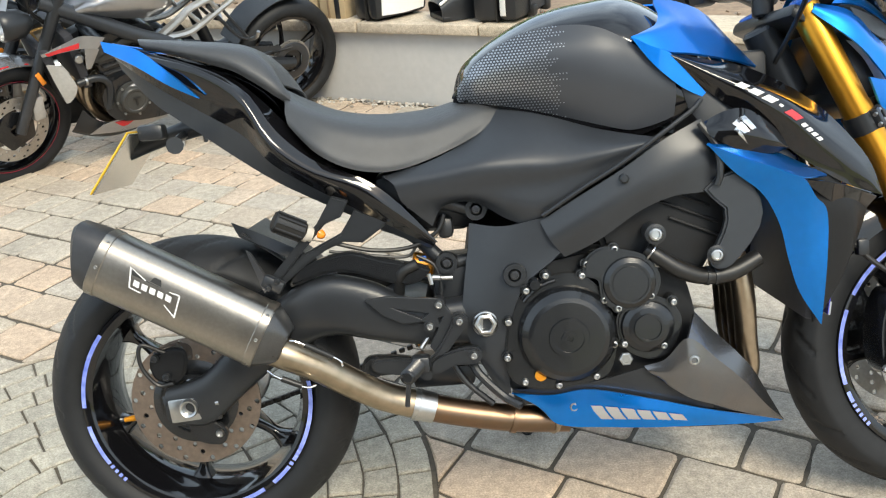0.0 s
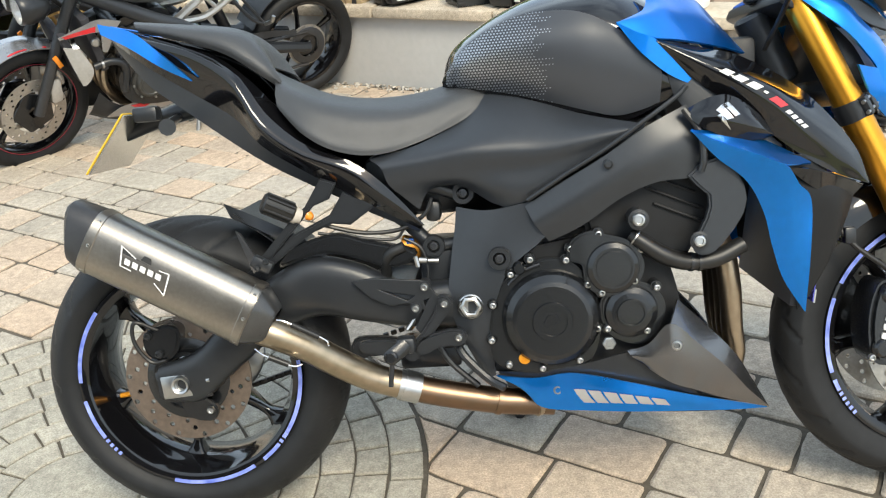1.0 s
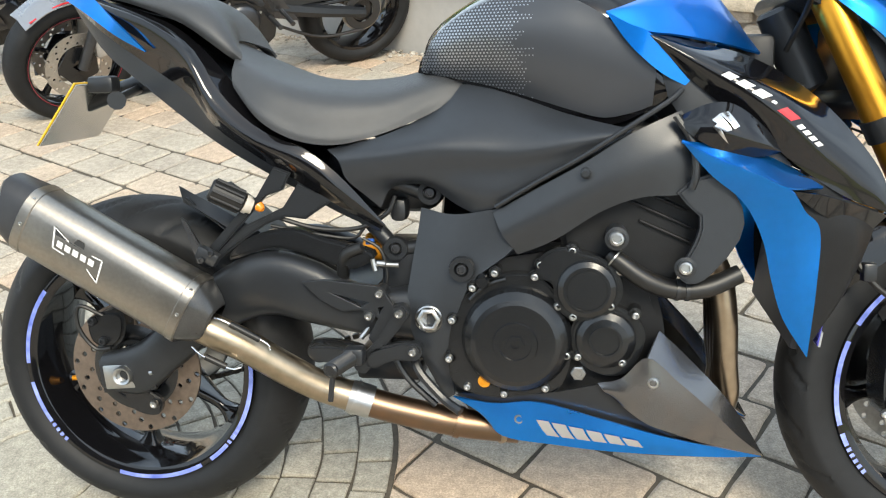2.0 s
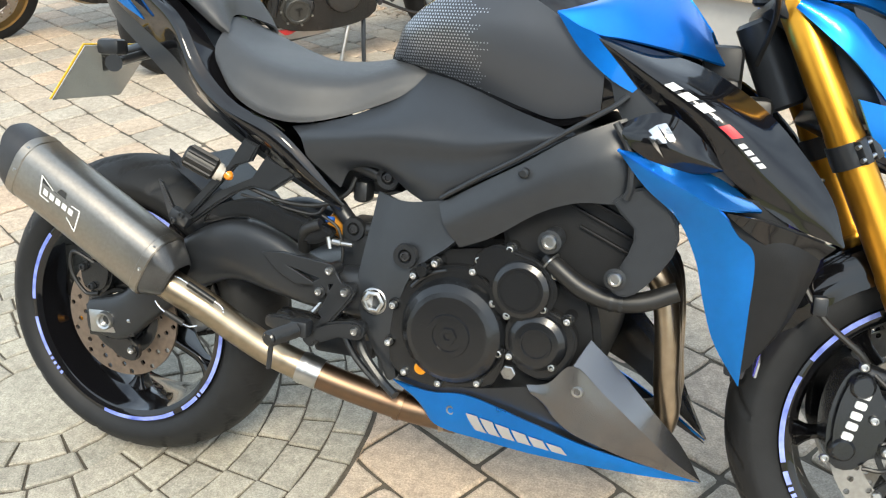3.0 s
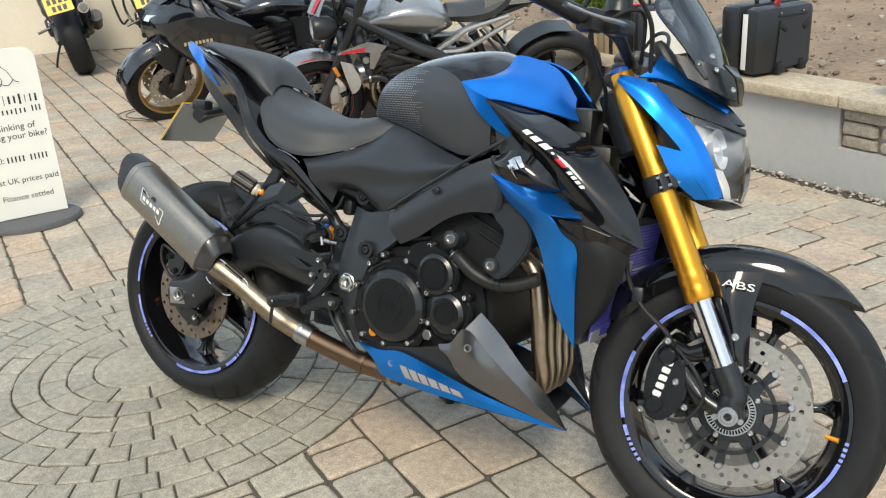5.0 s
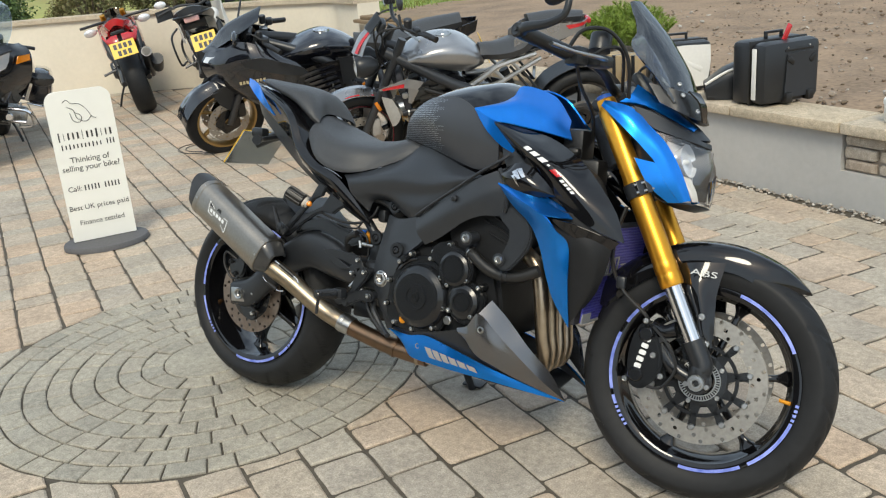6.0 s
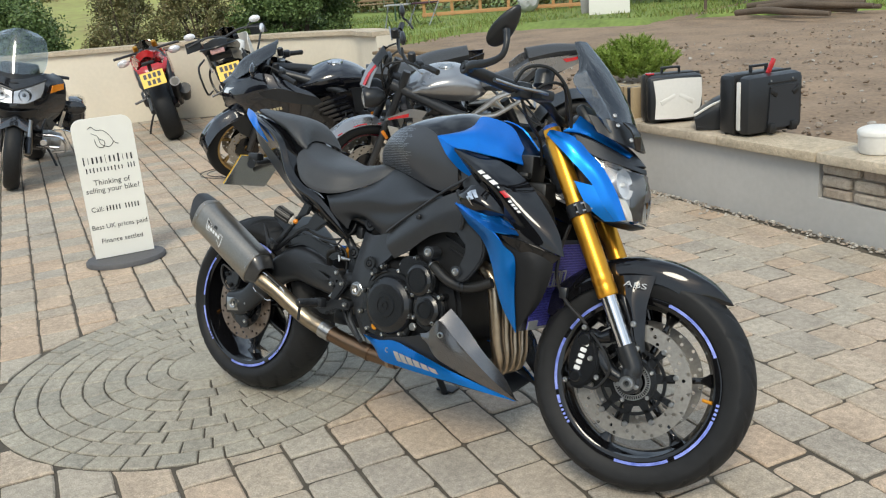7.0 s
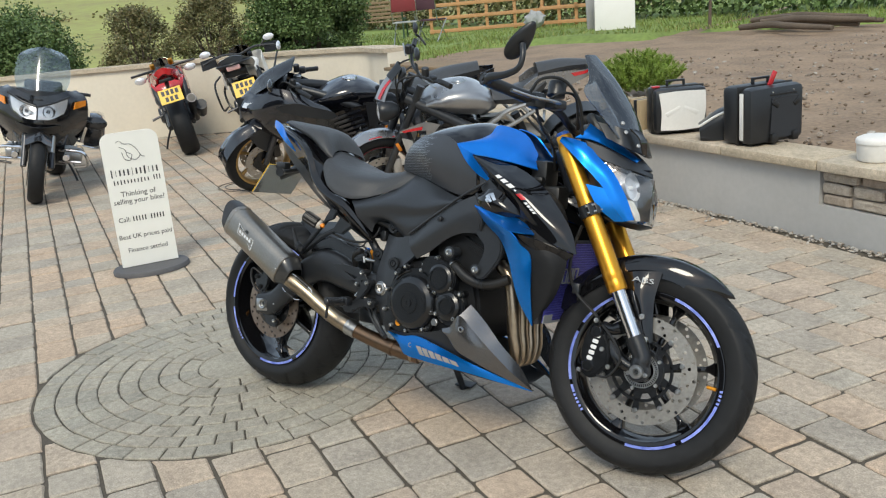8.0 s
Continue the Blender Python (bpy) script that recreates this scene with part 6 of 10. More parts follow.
stickers("belly_mark", NET_BELLYBLUE, [slanted(0.325 + 0.049 * k, 0.366 + 0.049 * k, 0.35 + 0.015 * k, 0.71 - 0.005 * k, -0.012) for k in range(6)], SILVER_PRINT, "silver brand mark as a plain block")
stickers("fairing_mark", NET_FAIRING, [slanted(0.275 + 0.055 * k, 0.314 + 0.055 * k, 0.475, 0.585, 0.02) for k in range(3)] + [slanted(0.448, 0.462, 0.52, 0.56, 0.004)], WHITE_PRINT, "white model mark as a plain block")
stickers("fairing_mark", NET_FAIRING, [slanted(0.475, 0.525, 0.5, 0.61, 0.02)], RED, "red model mark")
stickers("fairing_mark", NET_FAIRING, [slanted(0.545 + 0.023 * k, 0.561 + 0.023 * k, 0.545, 0.615, 0.01) for k in range(4)], WHITE_PRINT, "white model mark as a plain block")
stickers("badge", NET_BADGE_PANEL, [((0.36, 0.28), (0.44, 0.2), (0.56, 0.4), (0.52, 0.48)), ((0.3, 0.42), (0.36, 0.28), (0.5, 0.52), (0.44, 0.6)), ((0.32, 0.56), (0.36, 0.48), (0.42, 0.6), (0.5, 0.8))], CHROME, "chrome badge as a plain shape", 0.003)
front("axle_end", turn([(0.006, -0.13), (0.008, -0.136), (0.013, -0.136), (0.015, -0.134), (0.019, -0.134), (0.02, -0.131), (0.02, -0.1)], 28, m=Matrix.Translation((1.46, 0, 0.305))), STEEL, "silver axle end")
front("fork_foot", turn([(0.0, -0.122), (0.026, -0.122), (0.03, -0.118), (0.031, -0.09)], 28, m=Matrix.Translation((1.46, 0, 0.305))), SATIN_BLACK)
front("pinch_bolt", cyl((1.484, -0.118, 0.298), (1.484, -0.13, 0.298), 0.006, bevel=0.0015), STEEL)

# ---- setting: yard, walls, garden ----
def stone_material(name, colors, rough=0.85, per="object", bump=0.6):
    """Paving stone or brick: a ramp of colours picked piece by piece, with grain, pits and dirt."""
    m = bpy.data.materials.new(name)
    m.use_nodes = True
    nt = m.node_tree
    b = nt.nodes["Principled BSDF"]
    b.inputs["Roughness"].default_value = rough
    b.inputs["Specular IOR Level"].default_value = 0.35
    if per == "object":
        src = nt.nodes.new("ShaderNodeObjectInfo").outputs["Random"]
    else:
        src = nt.nodes.new("ShaderNodeNewGeometry").outputs["Random Per Island"]
    ramp = nt.nodes.new("ShaderNodeValToRGB")
    ramp.color_ramp.interpolation = "CONSTANT"
    els = ramp.color_ramp.elements
    while len(els) < len(colors):
        els.new(0.5)
    for i, (e, c) in enumerate(zip(els, colors)):
        e.position, e.color = i / len(colors), (*c, 1)
    nt.links.new(src, ramp.inputs[0])
    tc = nt.nodes.new("ShaderNodeNewGeometry")
    tones = ramp.outputs[0]
    for scale, lo, hi, det in ((5.0, 0.86, 1.12, 6.0), (45.0, 0.82, 1.16, 5.0), (230.0, 0.74, 1.24, 3.0), (700.0, 0.85, 1.13, 1.0)):
        n = nt.nodes.new("ShaderNodeTexNoise")
        n.inputs["Scale"].default_value, n.inputs["Detail"].default_value = scale, det
        nt.links.new(tc.outputs["Position"], n.inputs["Vector"])
        mr = nt.nodes.new("ShaderNodeMapRange")
        mr.inputs[1].default_value, mr.inputs[2].default_value, mr.inputs[3].default_value, mr.inputs[4].default_value = 0.3, 0.7, lo, hi
        nt.links.new(n.outputs[0], mr.inputs[0])
        mul = nt.nodes.new("ShaderNodeMixRGB")
        mul.blend_type, mul.inputs[0].default_value = "MULTIPLY", 1
        nt.links.new(tones, mul.inputs[1])
        nt.links.new(mr.outputs[0], mul.inputs[2])
        tones = mul.outputs[0]
    nt.links.new(tones, b.inputs["Base Color"])
    v = nt.nodes.new("ShaderNodeTexNoise")
    v.inputs["Scale"].default_value, v.inputs["Detail"].default_value = 120, 5
    nt.links.new(tc.outputs["Position"], v.inputs["Vector"])
    bp = nt.nodes.new("ShaderNodeBump")
    bp.inputs["Strength"].default_value, bp.inputs["Distance"].default_value = bump, 0.004
    nt.links.new(v.outputs[0], bp.inputs["Height"])
    nt.links.new(bp.outputs[0], b.inputs["Normal"])
    return m


PAVER_TONES = [(0.46, 0.38, 0.295), (0.425, 0.375, 0.305), (0.485, 0.38, 0.285), (0.44, 0.375, 0.295), (0.405, 0.36, 0.295), (0.495, 0.38, 0.28), (0.43, 0.365, 0.29), (0.465, 0.375, 0.29), (0.395, 0.35, 0.29), (0.475, 0.385, 0.295), (0.43, 0.385, 0.315)]
PAVER = stone_material("buff and grey paving stone", PAVER_TONES)
PAVER_FAR = stone_material("buff and grey paving stone, joined", PAVER_TONES, per="island")
SETT = stone_material("grey sett stone", [(0.355, 0.33, 0.27), (0.325, 0.305, 0.255), (0.38, 0.35, 0.285), (0.34, 0.315, 0.26), (0.365, 0.335, 0.275)])
JOINT = material("sandy joint filling", (0.088, 0.075, 0.057), 0.95, vary=0.4, grain=90, bump=0.5, bump_scale=300)
RENDER = material("painted grey render", (0.45, 0.445, 0.43), 0.85, vary=0.06, grain=30, bump=0.3, bump_scale=120, stain=0.12)
RENDER_CREAM = material("painted cream render", (0.76, 0.7, 0.58), 0.85, vary=0.05, grain=25, bump=0.3, bump_scale=120, stain=0.1)
COPING = stone_material("sandstone coping", [(0.5, 0.42, 0.31), (0.46, 0.39, 0.3), (0.54, 0.46, 0.35)])
BRICK = stone_material("old red brick and stone", [(0.36, 0.3, 0.24), (0.33, 0.27, 0.22), (0.4, 0.35, 0.29), (0.34, 0.28, 0.23), (0.43, 0.37, 0.3)])
MORTAR = material("lime mortar", (0.3, 0.26, 0.22), 0.95, vary=0.15, grain=80, bump=0.4)
SOIL = material("dry turned soil", (0.215, 0.152, 0.1), 0.95, vary=0.3, grain=28, bump=0.9, bump_scale=40, color2=(0.29, 0.208, 0.14))
PEBBLE = stone_material("pale pebbles", [(0.4, 0.37, 0.32), (0.5, 0.47, 0.42), (0.3, 0.27, 0.23), (0.36, 0.3, 0.24)], per="island")
CLOD = stone_material("soil clods and stones", [(0.2, 0.15, 0.108), (0.25, 0.19, 0.14), (0.15, 0.115, 0.08), (0.28, 0.235, 0.19), (0.38, 0.35, 0.31)], per="island")
GRASS = material("lawn", (0.15, 0.21, 0.045), 0.9, vary=0.3, grain=10, bump=0.6, bump_scale=60, color2=(0.2, 0.27, 0.065))
FIELD = material("dry field", (0.33, 0.27, 0.11), 0.9, vary=0.3, grain=3, bump=0.5, bump_scale=20, color2=(0.27, 0.3, 0.08))


def leafy(name, tones):
    m = stone_material(name, tones, 0.5, "island", 0.0)
    m.node_tree.nodes["Principled BSDF"].inputs["Transmission Weight"].default_value = 0.0
    return m


LEAF_DARK = leafy("dark hedge leaves", [(0.095, 0.155, 0.05), (0.13, 0.205, 0.068), (0.08, 0.13, 0.042), (0.165, 0.235, 0.08), (0.105, 0.17, 0.055)])
LEAF_DULL = leafy("olive shrub leaves", [(0.17, 0.17, 0.07), (0.2, 0.19, 0.085), (0.14, 0.15, 0.06), (0.23, 0.19, 0.09)])
LEAF_LIGHT = leafy("bright green shrub leaves", [(0.16, 0.25, 0.035), (0.2, 0.3, 0.045), (0.13, 0.21, 0.03), (0.23, 0.3, 0.06)])
BLADE = leafy("grass blades", [(0.15, 0.21, 0.04), (0.2, 0.26, 0.06), (0.24, 0.25, 0.08), (0.13, 0.19, 0.04)])
BARK = material("bark", (0.12, 0.09, 0.065), 0.9, vary=0.3, grain=40, bump=0.6)
RAW_WOOD = material("raw orange timber", (0.5, 0.27, 0.12), 0.7, vary=0.15, grain=30, stretch=(1, 1, 8), bump=0.2)
OLD_WOOD = material("weathered timber", (0.24, 0.17, 0.1), 0.8, vary=0.25, grain=30, stretch=(6, 1, 1), bump=0.3)
GREEN_IRON = material("green painted iron", (0.03, 0.07, 0.035), 0.5)
WHITE_PAINT = material("white painted board", (0.75, 0.74, 0.7), 0.6, vary=0.05)
SHEET = material("grey corrugated sheet", (0.3, 0.3, 0.3), 0.6, metal=0.3, vary=0.15)
CARDBOARD = material("brown cardboard", (0.42, 0.32, 0.19), 0.85, vary=0.1, grain=20)

# ground: one sheet to the horizon, pavement and garden lie on it
tagged(part("ground", box((0, 0, -0.26), (1200, 1200, 0.4)), FIELD), kind="structure")


def fall(x, y):
    """The yard drains towards the low wall."""
    n = (x - 1.288) * 0.4879 + (y - 2.782) * 0.8729
    return -0.028 * max(0.0, min(n, 0.3) + 1.6)


b = bmesh.new()
g = [[b.verts.new((x, y, fall(x, y) - 0.0075)) for y in [-9 + 0.5 * j for j in range(33)]] for x in [-14 + 0.5 * i for i in range(51)]]
for i in range(50):
    for j in range(32):
        b.faces.new((g[i][j], g[i + 1][j], g[i + 1][j + 1], g[i][j + 1]))
tagged(part("pavement_bed", b, JOINT), "sandy bed with filled joints", kind="structure")

RW = Vector((1.288, 2.782, -0.045))
RD = Vector((math.cos(radians(-29.2)), math.sin(radians(-29.2)), 0))
RN = Vector((-RD.y, RD.x, 0))


def rw(s, n, z=0.0):
    """A place along the low wall: s metres along it to the right, n behind its face."""
    p = RW + RD * s + RN * n
    return Vector((p.x, p.y, p.z + z))


RWM = Matrix.Translation(RW) @ Matrix.Rotation(radians(-29.2), 4, "Z")


def wall_box(s0, s1, n0, n1, z0, z1, bevel=0.0, bm=None):
    b = box(((s0 + s1) / 2, (n0 + n1) / 2, (z0 + z1) / 2), (s1 - s0, n1 - n0, z1 - z0), bevel)
    bmesh.ops.transform(b, matrix=RWM, verts=b.verts)
    return bm_join(bm, b) if bm else b


low_wall = tagged(part("wall_low", wall_box(-3.9, 0.075, 0, 0.24, -0.05, 0.38), RENDER, smooth=False), "low grey rendered garden wall with stone coping", "wall", kind="structure")
part("wall_panel_base", wall_box(0.075, 8.0, 0, 0.24, -0.05, 0.19), RENDER, low_wall, smooth=False)
part("wall_panel_back", wall_box(0.075, 8.0, 0.035, 0.24, 0.19, 0.38), MORTAR, low_wall, smooth=False)
rng = random.Random(4)
BRICK_RED = stone_material("weathered red brick", [(0.4, 0.19, 0.125), (0.36, 0.2, 0.14), (0.43, 0.22, 0.15)])


def rubble(s0, s1, z0, z1, n0, mat):
    """A rough walling stone: an uneven outline, pillowed face and worn edges."""
    c = Vector(((s0 + s1) / 2, 0, (z0 + z1) / 2))
    edge = []
    for k in range(16):
        a = 2 * math.pi * k / 16
        ca, sa = math.cos(a), math.sin(a)
        edge.append((c.x + (s1 - s0) / 2 * math.copysign(abs(ca) ** 0.35, ca) * rng.uniform(0.93, 1.0), c.z + (z1 - z0) / 2 * math.copysign(abs(sa) ** 0.35, sa) * rng.uniform(0.9, 1.0)))
    verts, faces = [], []
    for f, d in ((1.0, 0.05), (1.0, n0 + 0.012), (0.93, n0 + 0.003), (0.6, n0 + rng.uniform(-0.004, 0.002))):
        verts += [tuple(RWM @ Vector((c.x + (x - c.x) * f, d, c.z + (zz - c.z) * f))) for x, zz in edge]
    verts.append(tuple(RWM @ Vector((c.x, n0 + rng.uniform(-0.005, 0.002), c.z))))
    for r in range(3):
        for k in range(16):
            q = (k + 1) % 16
            faces.append((r * 16 + k, r * 16 + q, r * 16 + 16 + q, r * 16 + 16 + k))
    faces += [(48 + k, 48 + (k + 1) % 16, 64) for k in range(16)]
    me = bpy.data.meshes.new("stone")
    me.from_pydata(verts, [], faces)
    me.materials.append(mat)
    ob = new("stone", me)
    ob.parent = low_wall


z = 0.194
for row, hgt in enumerate((0.062, 0.066, 0.056)):
    s = 0.08
    while s < 2.4:
        ln = rng.choice((0.14, 0.19, 0.24, 0.1, 0.28))
        rubble(s, s + ln - 0.008, z + rng.uniform(-0.004, 0.003), z + hgt - 0.006, 0.006 + rng.uniform(-0.004, 0.012), BRICK_RED if rng.random() < 0.3 else BRICK)
        s += ln
    z += hgt
s = -3.9
while s < 8.0:
    ln = rng.uniform(0.45, 0.75)
    part("coping_stone", wall_box(s + 0.004, s + ln - 0.004, -0.045 + rng.uniform(-0.01, 0.01), 0.27, 0.381, 0.438 + rng.uniform(-0.004, 0.004), 0.009), COPING, low_wall)
    s += ln

# tall cream wall at the back, turning by a round corner into the yard's side
CORNER = Vector((-4.858, 6.218, 0))
BD = Vector((0.792, 0.610, 0))
BN = Vector((-BD.y, BD.x, 0))
pts = [CORNER - BD * 9.0, CORNER - BD * 5.0, CORNER - BD * 2.0, CORNER - BD * 0.9]
mid = CORNER - BD * 0.35 + RD * 0.35
pts += [mid, CORNER + RD * 0.75, CORNER + RD * 1.1, CORNER + RD * 1.5]


def ribbon(path, n0, n1, z0, z1, steps=60):
    cur = spline(path, steps)
    b = bmesh.new()
    secs = []
    for i, p in enumerate(cur):
        t = (cur[min(i + 1, steps)] - cur[max(i - 1, 0)]).normalized()
        n = Vector((-t.y, t.x, 0))
        secs.append([b.verts.new(p + n * q + Vector((0, 0, zz))) for q, zz in ((n0, z0), (n1, z0), (n1, z1), (n0, z1))])
    for i in range(steps):
        for j in range(4):
            b.faces.new((secs[i][j], secs[i][(j + 1) % 4], secs[i + 1][(j + 1) % 4], secs[i + 1][j]))
    b.faces.new(secs[0][::-1])
    b.faces.new(secs[-1])
    return b


back_wall = tagged(part("wall_back", ribbon(pts, 0, 0.24, -0.08, 0.83), RENDER_CREAM, smooth=True, angle=50), "cream rendered wall with a thin stone coping", "wall", kind="structure")
part("coping", ribbon(pts, -0.04, 0.28, 0.831, 0.875), COPING, back_wall, angle=50)
for k in range(2):
    part("coping_board", wall_box(-5.5 + 0.08 * k, -3.9 - 0.1 * k, -0.08 + 0.04 * k, 0.3, 0.7 + 0.036 * k, 0.733 + 0.036 * k, 0.008), OLD_WOOD, back_wall)

# unseen plain wall, added behind the camera to darken the bike's reflections
UNSEEN_WALL = stone_material("dark unseen wall", [(0.1, 0.092, 0.085), (0.115, 0.105, 0.095), (0.09, 0.083, 0.078)])
b = box((0, 0, 2.6), (9.0, 0.3, 5.4))
bmesh.ops.transform(b, matrix=pose(-3.0, -10.5, 0, 0, 0, -8), verts=b.verts)
tagged(part("wall_house", b, UNSEEN_WALL, smooth=False), "plain dark unseen wall added to darken reflections", "wall", kind="structure")

# garden behind the low wall
def sheet(x0, x1, y0, y1, z, nx, ny, amp, scale, mat, name, label, m=Matrix(), rise=0.0, skirt=0.0):
    b = bmesh.new()
    g = []
    for i in range(nx + 1):
        row = []
        for j in range(ny + 1):
            x, y = x0 + (x1 - x0) * i / nx, y0 + (y1 - y0) * j / ny
            row.append(b.verts.new(m @ Vector((x, y, z - (skirt if i in (0, nx) or j == 0 else 0.0) + rise * max(0.0, y - 3.0) + amp * (noise.noise(Vector((x, y, 0)) * scale) + 0.5 * noise.noise(Vector((x, y, 3)) * scale * 3.1))))))
        g.append(row)
    for i in range(nx):
        for j in range(ny):
            b.faces.new((g[i][j], g[i + 1][j], g[i + 1][j + 1], g[i][j + 1]))
    return tagged(part(name, b, mat), label, kind="structure")


sheet(-18.0, 18.0, 0.2, 14.5, 0.37, 220, 110, 0.03, 1.6, SOIL, "soil_bed", "bare turned brown soil", RWM)
sheet(-19.0, -3.3, 12.3, 26.0, 0.43, 60, 40, 0.04, 0.6, GRASS, "lawn", "rough green lawn", skirt=0.2)
sheet(-3.3, 30.0, 13.5, 26.0, 0.41, 60, 40, 0.03, 0.6, GRASS, "lawn_far", "rough green lawn", skirt=0.2)
sheet(-16.0, -6.6, 6.9, 12.4, 0.43, 40, 30, 0.05, 0.8, GRASS, "lawn_side", "rough green lawn", skirt=0.2)
BWM = Matrix.Translation(CORNER) @ Matrix.Rotation(math.atan2(BD.y, BD.x), 4, "Z")
sheet(-60.0, -1.2, 0.26, 90.0, 0.44, 40, 70, 0.06, 0.3, FIELD, "field", "dry yellow green field", BWM, 0.06)


def crumbs(n, place, size, mat, name, label, seed, flat=0.6):
    """Many small loose pieces in one mesh."""
    r = random.Random(seed)
    verts, faces = [], []
    base = bmesh.new()
    bmesh.ops.create_icosphere(base, subdivisions=1, radius=1.0)
    bv = [v.co.copy() for v in base.verts]
    bf = [[v.index for v in f.verts] for f in base.faces]
    base.free()
    for _ in range(n):
        p, k = place(r), size(r)
        e = Euler((r.uniform(0, 6), r.uniform(0, 6), r.uniform(0, 6)))
        o = len(verts)
        sc = Vector((1, r.uniform(0.6, 1), r.uniform(0.5, 0.8)))
        for v in bv:
            q = Vector((v.x * sc.x, v.y * sc.y, v.z * sc.z)) * r.uniform(0.85, 1.15)
            q.rotate(e)
            verts.append(p + Vector((q.x, q.y, q.z * flat)) * k)
        faces += [[i + o for i in f] for f in bf]
    me = bpy.data.meshes.new(name)
    me.from_pydata([tuple(v) for v in verts], [], faces)
    me.materials.append(mat)
    return tagged(new(name, me), label, name, kind="stuff")


crumbs(900, lambda r: rw(r.uniform(-3.2, 3.0), -abs(r.gauss(0.0, 0.055)) - 0.004, 0.006), lambda r: r.uniform(0.006, 0.016), PEBBLE, "gravel", "pale gravel along the foot of the wall", 11)
crumbs(5200, lambda r: rw(r.uniform(-5.5, 6.0), 0.3 + 9.5 * r.random() ** 1.4, 0.378 + r.uniform(-0.01, 0.02)), lambda r: 0.008 + 0.026 * r.random() ** 3, CLOD, "clods", "loose clods and stones on the soil", 12)


def blades(n, place, mat, name, label, seed, h0=0.05, h1=0.16, w=0.012):
    r = random.Random(seed)
    verts, faces = [], []
    for _ in range(n):
        p, h, a = place(r), r.uniform(h0, h1), r.uniform(0, 6.28)
        lean = Vector((r.gauss(0, 0.35), r.gauss(0, 0.35), 1)) * h
        sdv = Vector((math.cos(a), math.sin(a), 0)) * w
        o = len(verts)
        verts += [p - sdv, p + sdv, p + lean * 0.6 + sdv * 0.6, p + lean, p + lean * 0.6 - sdv * 0.6]
        faces.append((o, o + 1, o + 2, o + 3, o + 4))
    me = bpy.data.meshes.new(name)
    me.from_pydata([tuple(v) for v in verts], [], faces)
    me.materials.append(mat)
    return tagged(new(name, me), label, name, kind="stuff")


blades(9000, lambda r: Vector((r.uniform(-13, 6), 12.9 + 5.0 * r.random() ** 1.5, 0.42)), BLADE, "grass", "ragged lawn grass", 21, 0.03, 0.1, 0.01)
blades(2500, lambda r: Vector((r.uniform(-11, -5.6), r.uniform(8.2, 13), 0.42)), BLADE, "grass", "ragged lawn grass", 22, 0.03, 0.1, 0.01)


def bush(name, at, rx, ry, h, n, leaf, mat, label, category, seed, stems=6):
    """A shrub: stems and a crown of many small leaves gathered in clumps, with an uneven outline."""
    r = random.Random(seed)
    root = thing(name, Matrix.Translation(at), label, category)
    for k in range(stems):
        a = 2 * math.pi * k / stems + r.uniform(-0.3, 0.3)
        tip = (rx * 0.6 * math.cos(a), ry * 0.6 * math.sin(a), h * r.uniform(0.6, 0.85))
        part("stem", tube([(0.05 * math.cos(a), 0.05 * math.sin(a), -0.05), (tip[0] * 0.4, tip[1] * 0.4, h * 0.35), tip], [0.03, 0.018, 0.006], 6, 8), BARK, root)
    clumps = []
    for _ in range(130):
        a, e = r.uniform(0, 6.283), r.uniform(-0.5, 1.5)
        k = r.uniform(0.6, 1.0)
        clumps.append((Vector((rx * k * math.cos(a) * math.cos(e * 0.9), ry * k * math.sin(a) * math.cos(e * 0.9), h * (0.36 + 0.56 * k * math.sin(e)))), r.uniform(0.16, 0.3) * min(rx, h)))
    verts, faces = [], []
    for _ in range(n):
        c, rad = r.choice(clumps)
        d = Vector((r.gauss(0, 1), r.gauss(0, 1), r.gauss(0, 1))).normalized() * rad * r.random() ** 0.4
        p = c + d
        p.z = max(p.z, 0.02)
        u = Vector((r.gauss(0, 1), r.gauss(0, 1), r.gauss(0, 0.6))).normalized()
        w = u.cross(Vector((r.gauss(0, 1), r.gauss(0, 1), r.gauss(0, 1)))).normalized()
        k = leaf * r.uniform(0.6, 1.3)
        o = len(verts)
        verts += [p, p + (u * 0.5 + w * 0.32) * k, p + u * k, p + (u * 0.5 - w * 0.32) * k]
        faces.append((o, o + 1, o + 2, o + 3))
    me = bpy.data.meshes.new("crown")
    me.from_pydata([tuple(v) for v in verts], [], faces)
    me.materials.append(mat)
    crown = new("crown", me)
    crown.parent = root
    return root


bush("bush", (-8.75, 4.4, 0.4), 0.95, 0.85, 1.3, 42000, 0.042, LEAF_DARK, "dense dark green garden shrub", "shrub", 31)
bush("bush", (-10.3, 3.4, 0.4), 0.9, 0.8, 1.2, 12000, 0.055, LEAF_DARK, "dense dark green garden shrub", "shrub", 32)
bush("bush", (-7.6, 5.5, 0.4), 0.5, 0.45, 1.22, 17000, 0.032, LEAF_DULL, "thin olive brown shrub", "shrub", 33)
bush("bush", (-6.85, 6.05, 0.4), 0.5, 0.45, 1.4, 17000, 0.032, LEAF_DULL, "thin olive brown shrub", "shrub", 34)
bush("bush", (-5.9, 6.85, 0.35), 0.76, 0.75, 1.65, 52000, 0.042, LEAF_DARK, "large glossy dark green shrub", "shrub", 35)
plume = thing("feathery_plant", Matrix.Translation((-0.86, 5.72, 0.36)), "bright green feathery plant growing on the soil", "plant")
pr_ = random.Random(36)
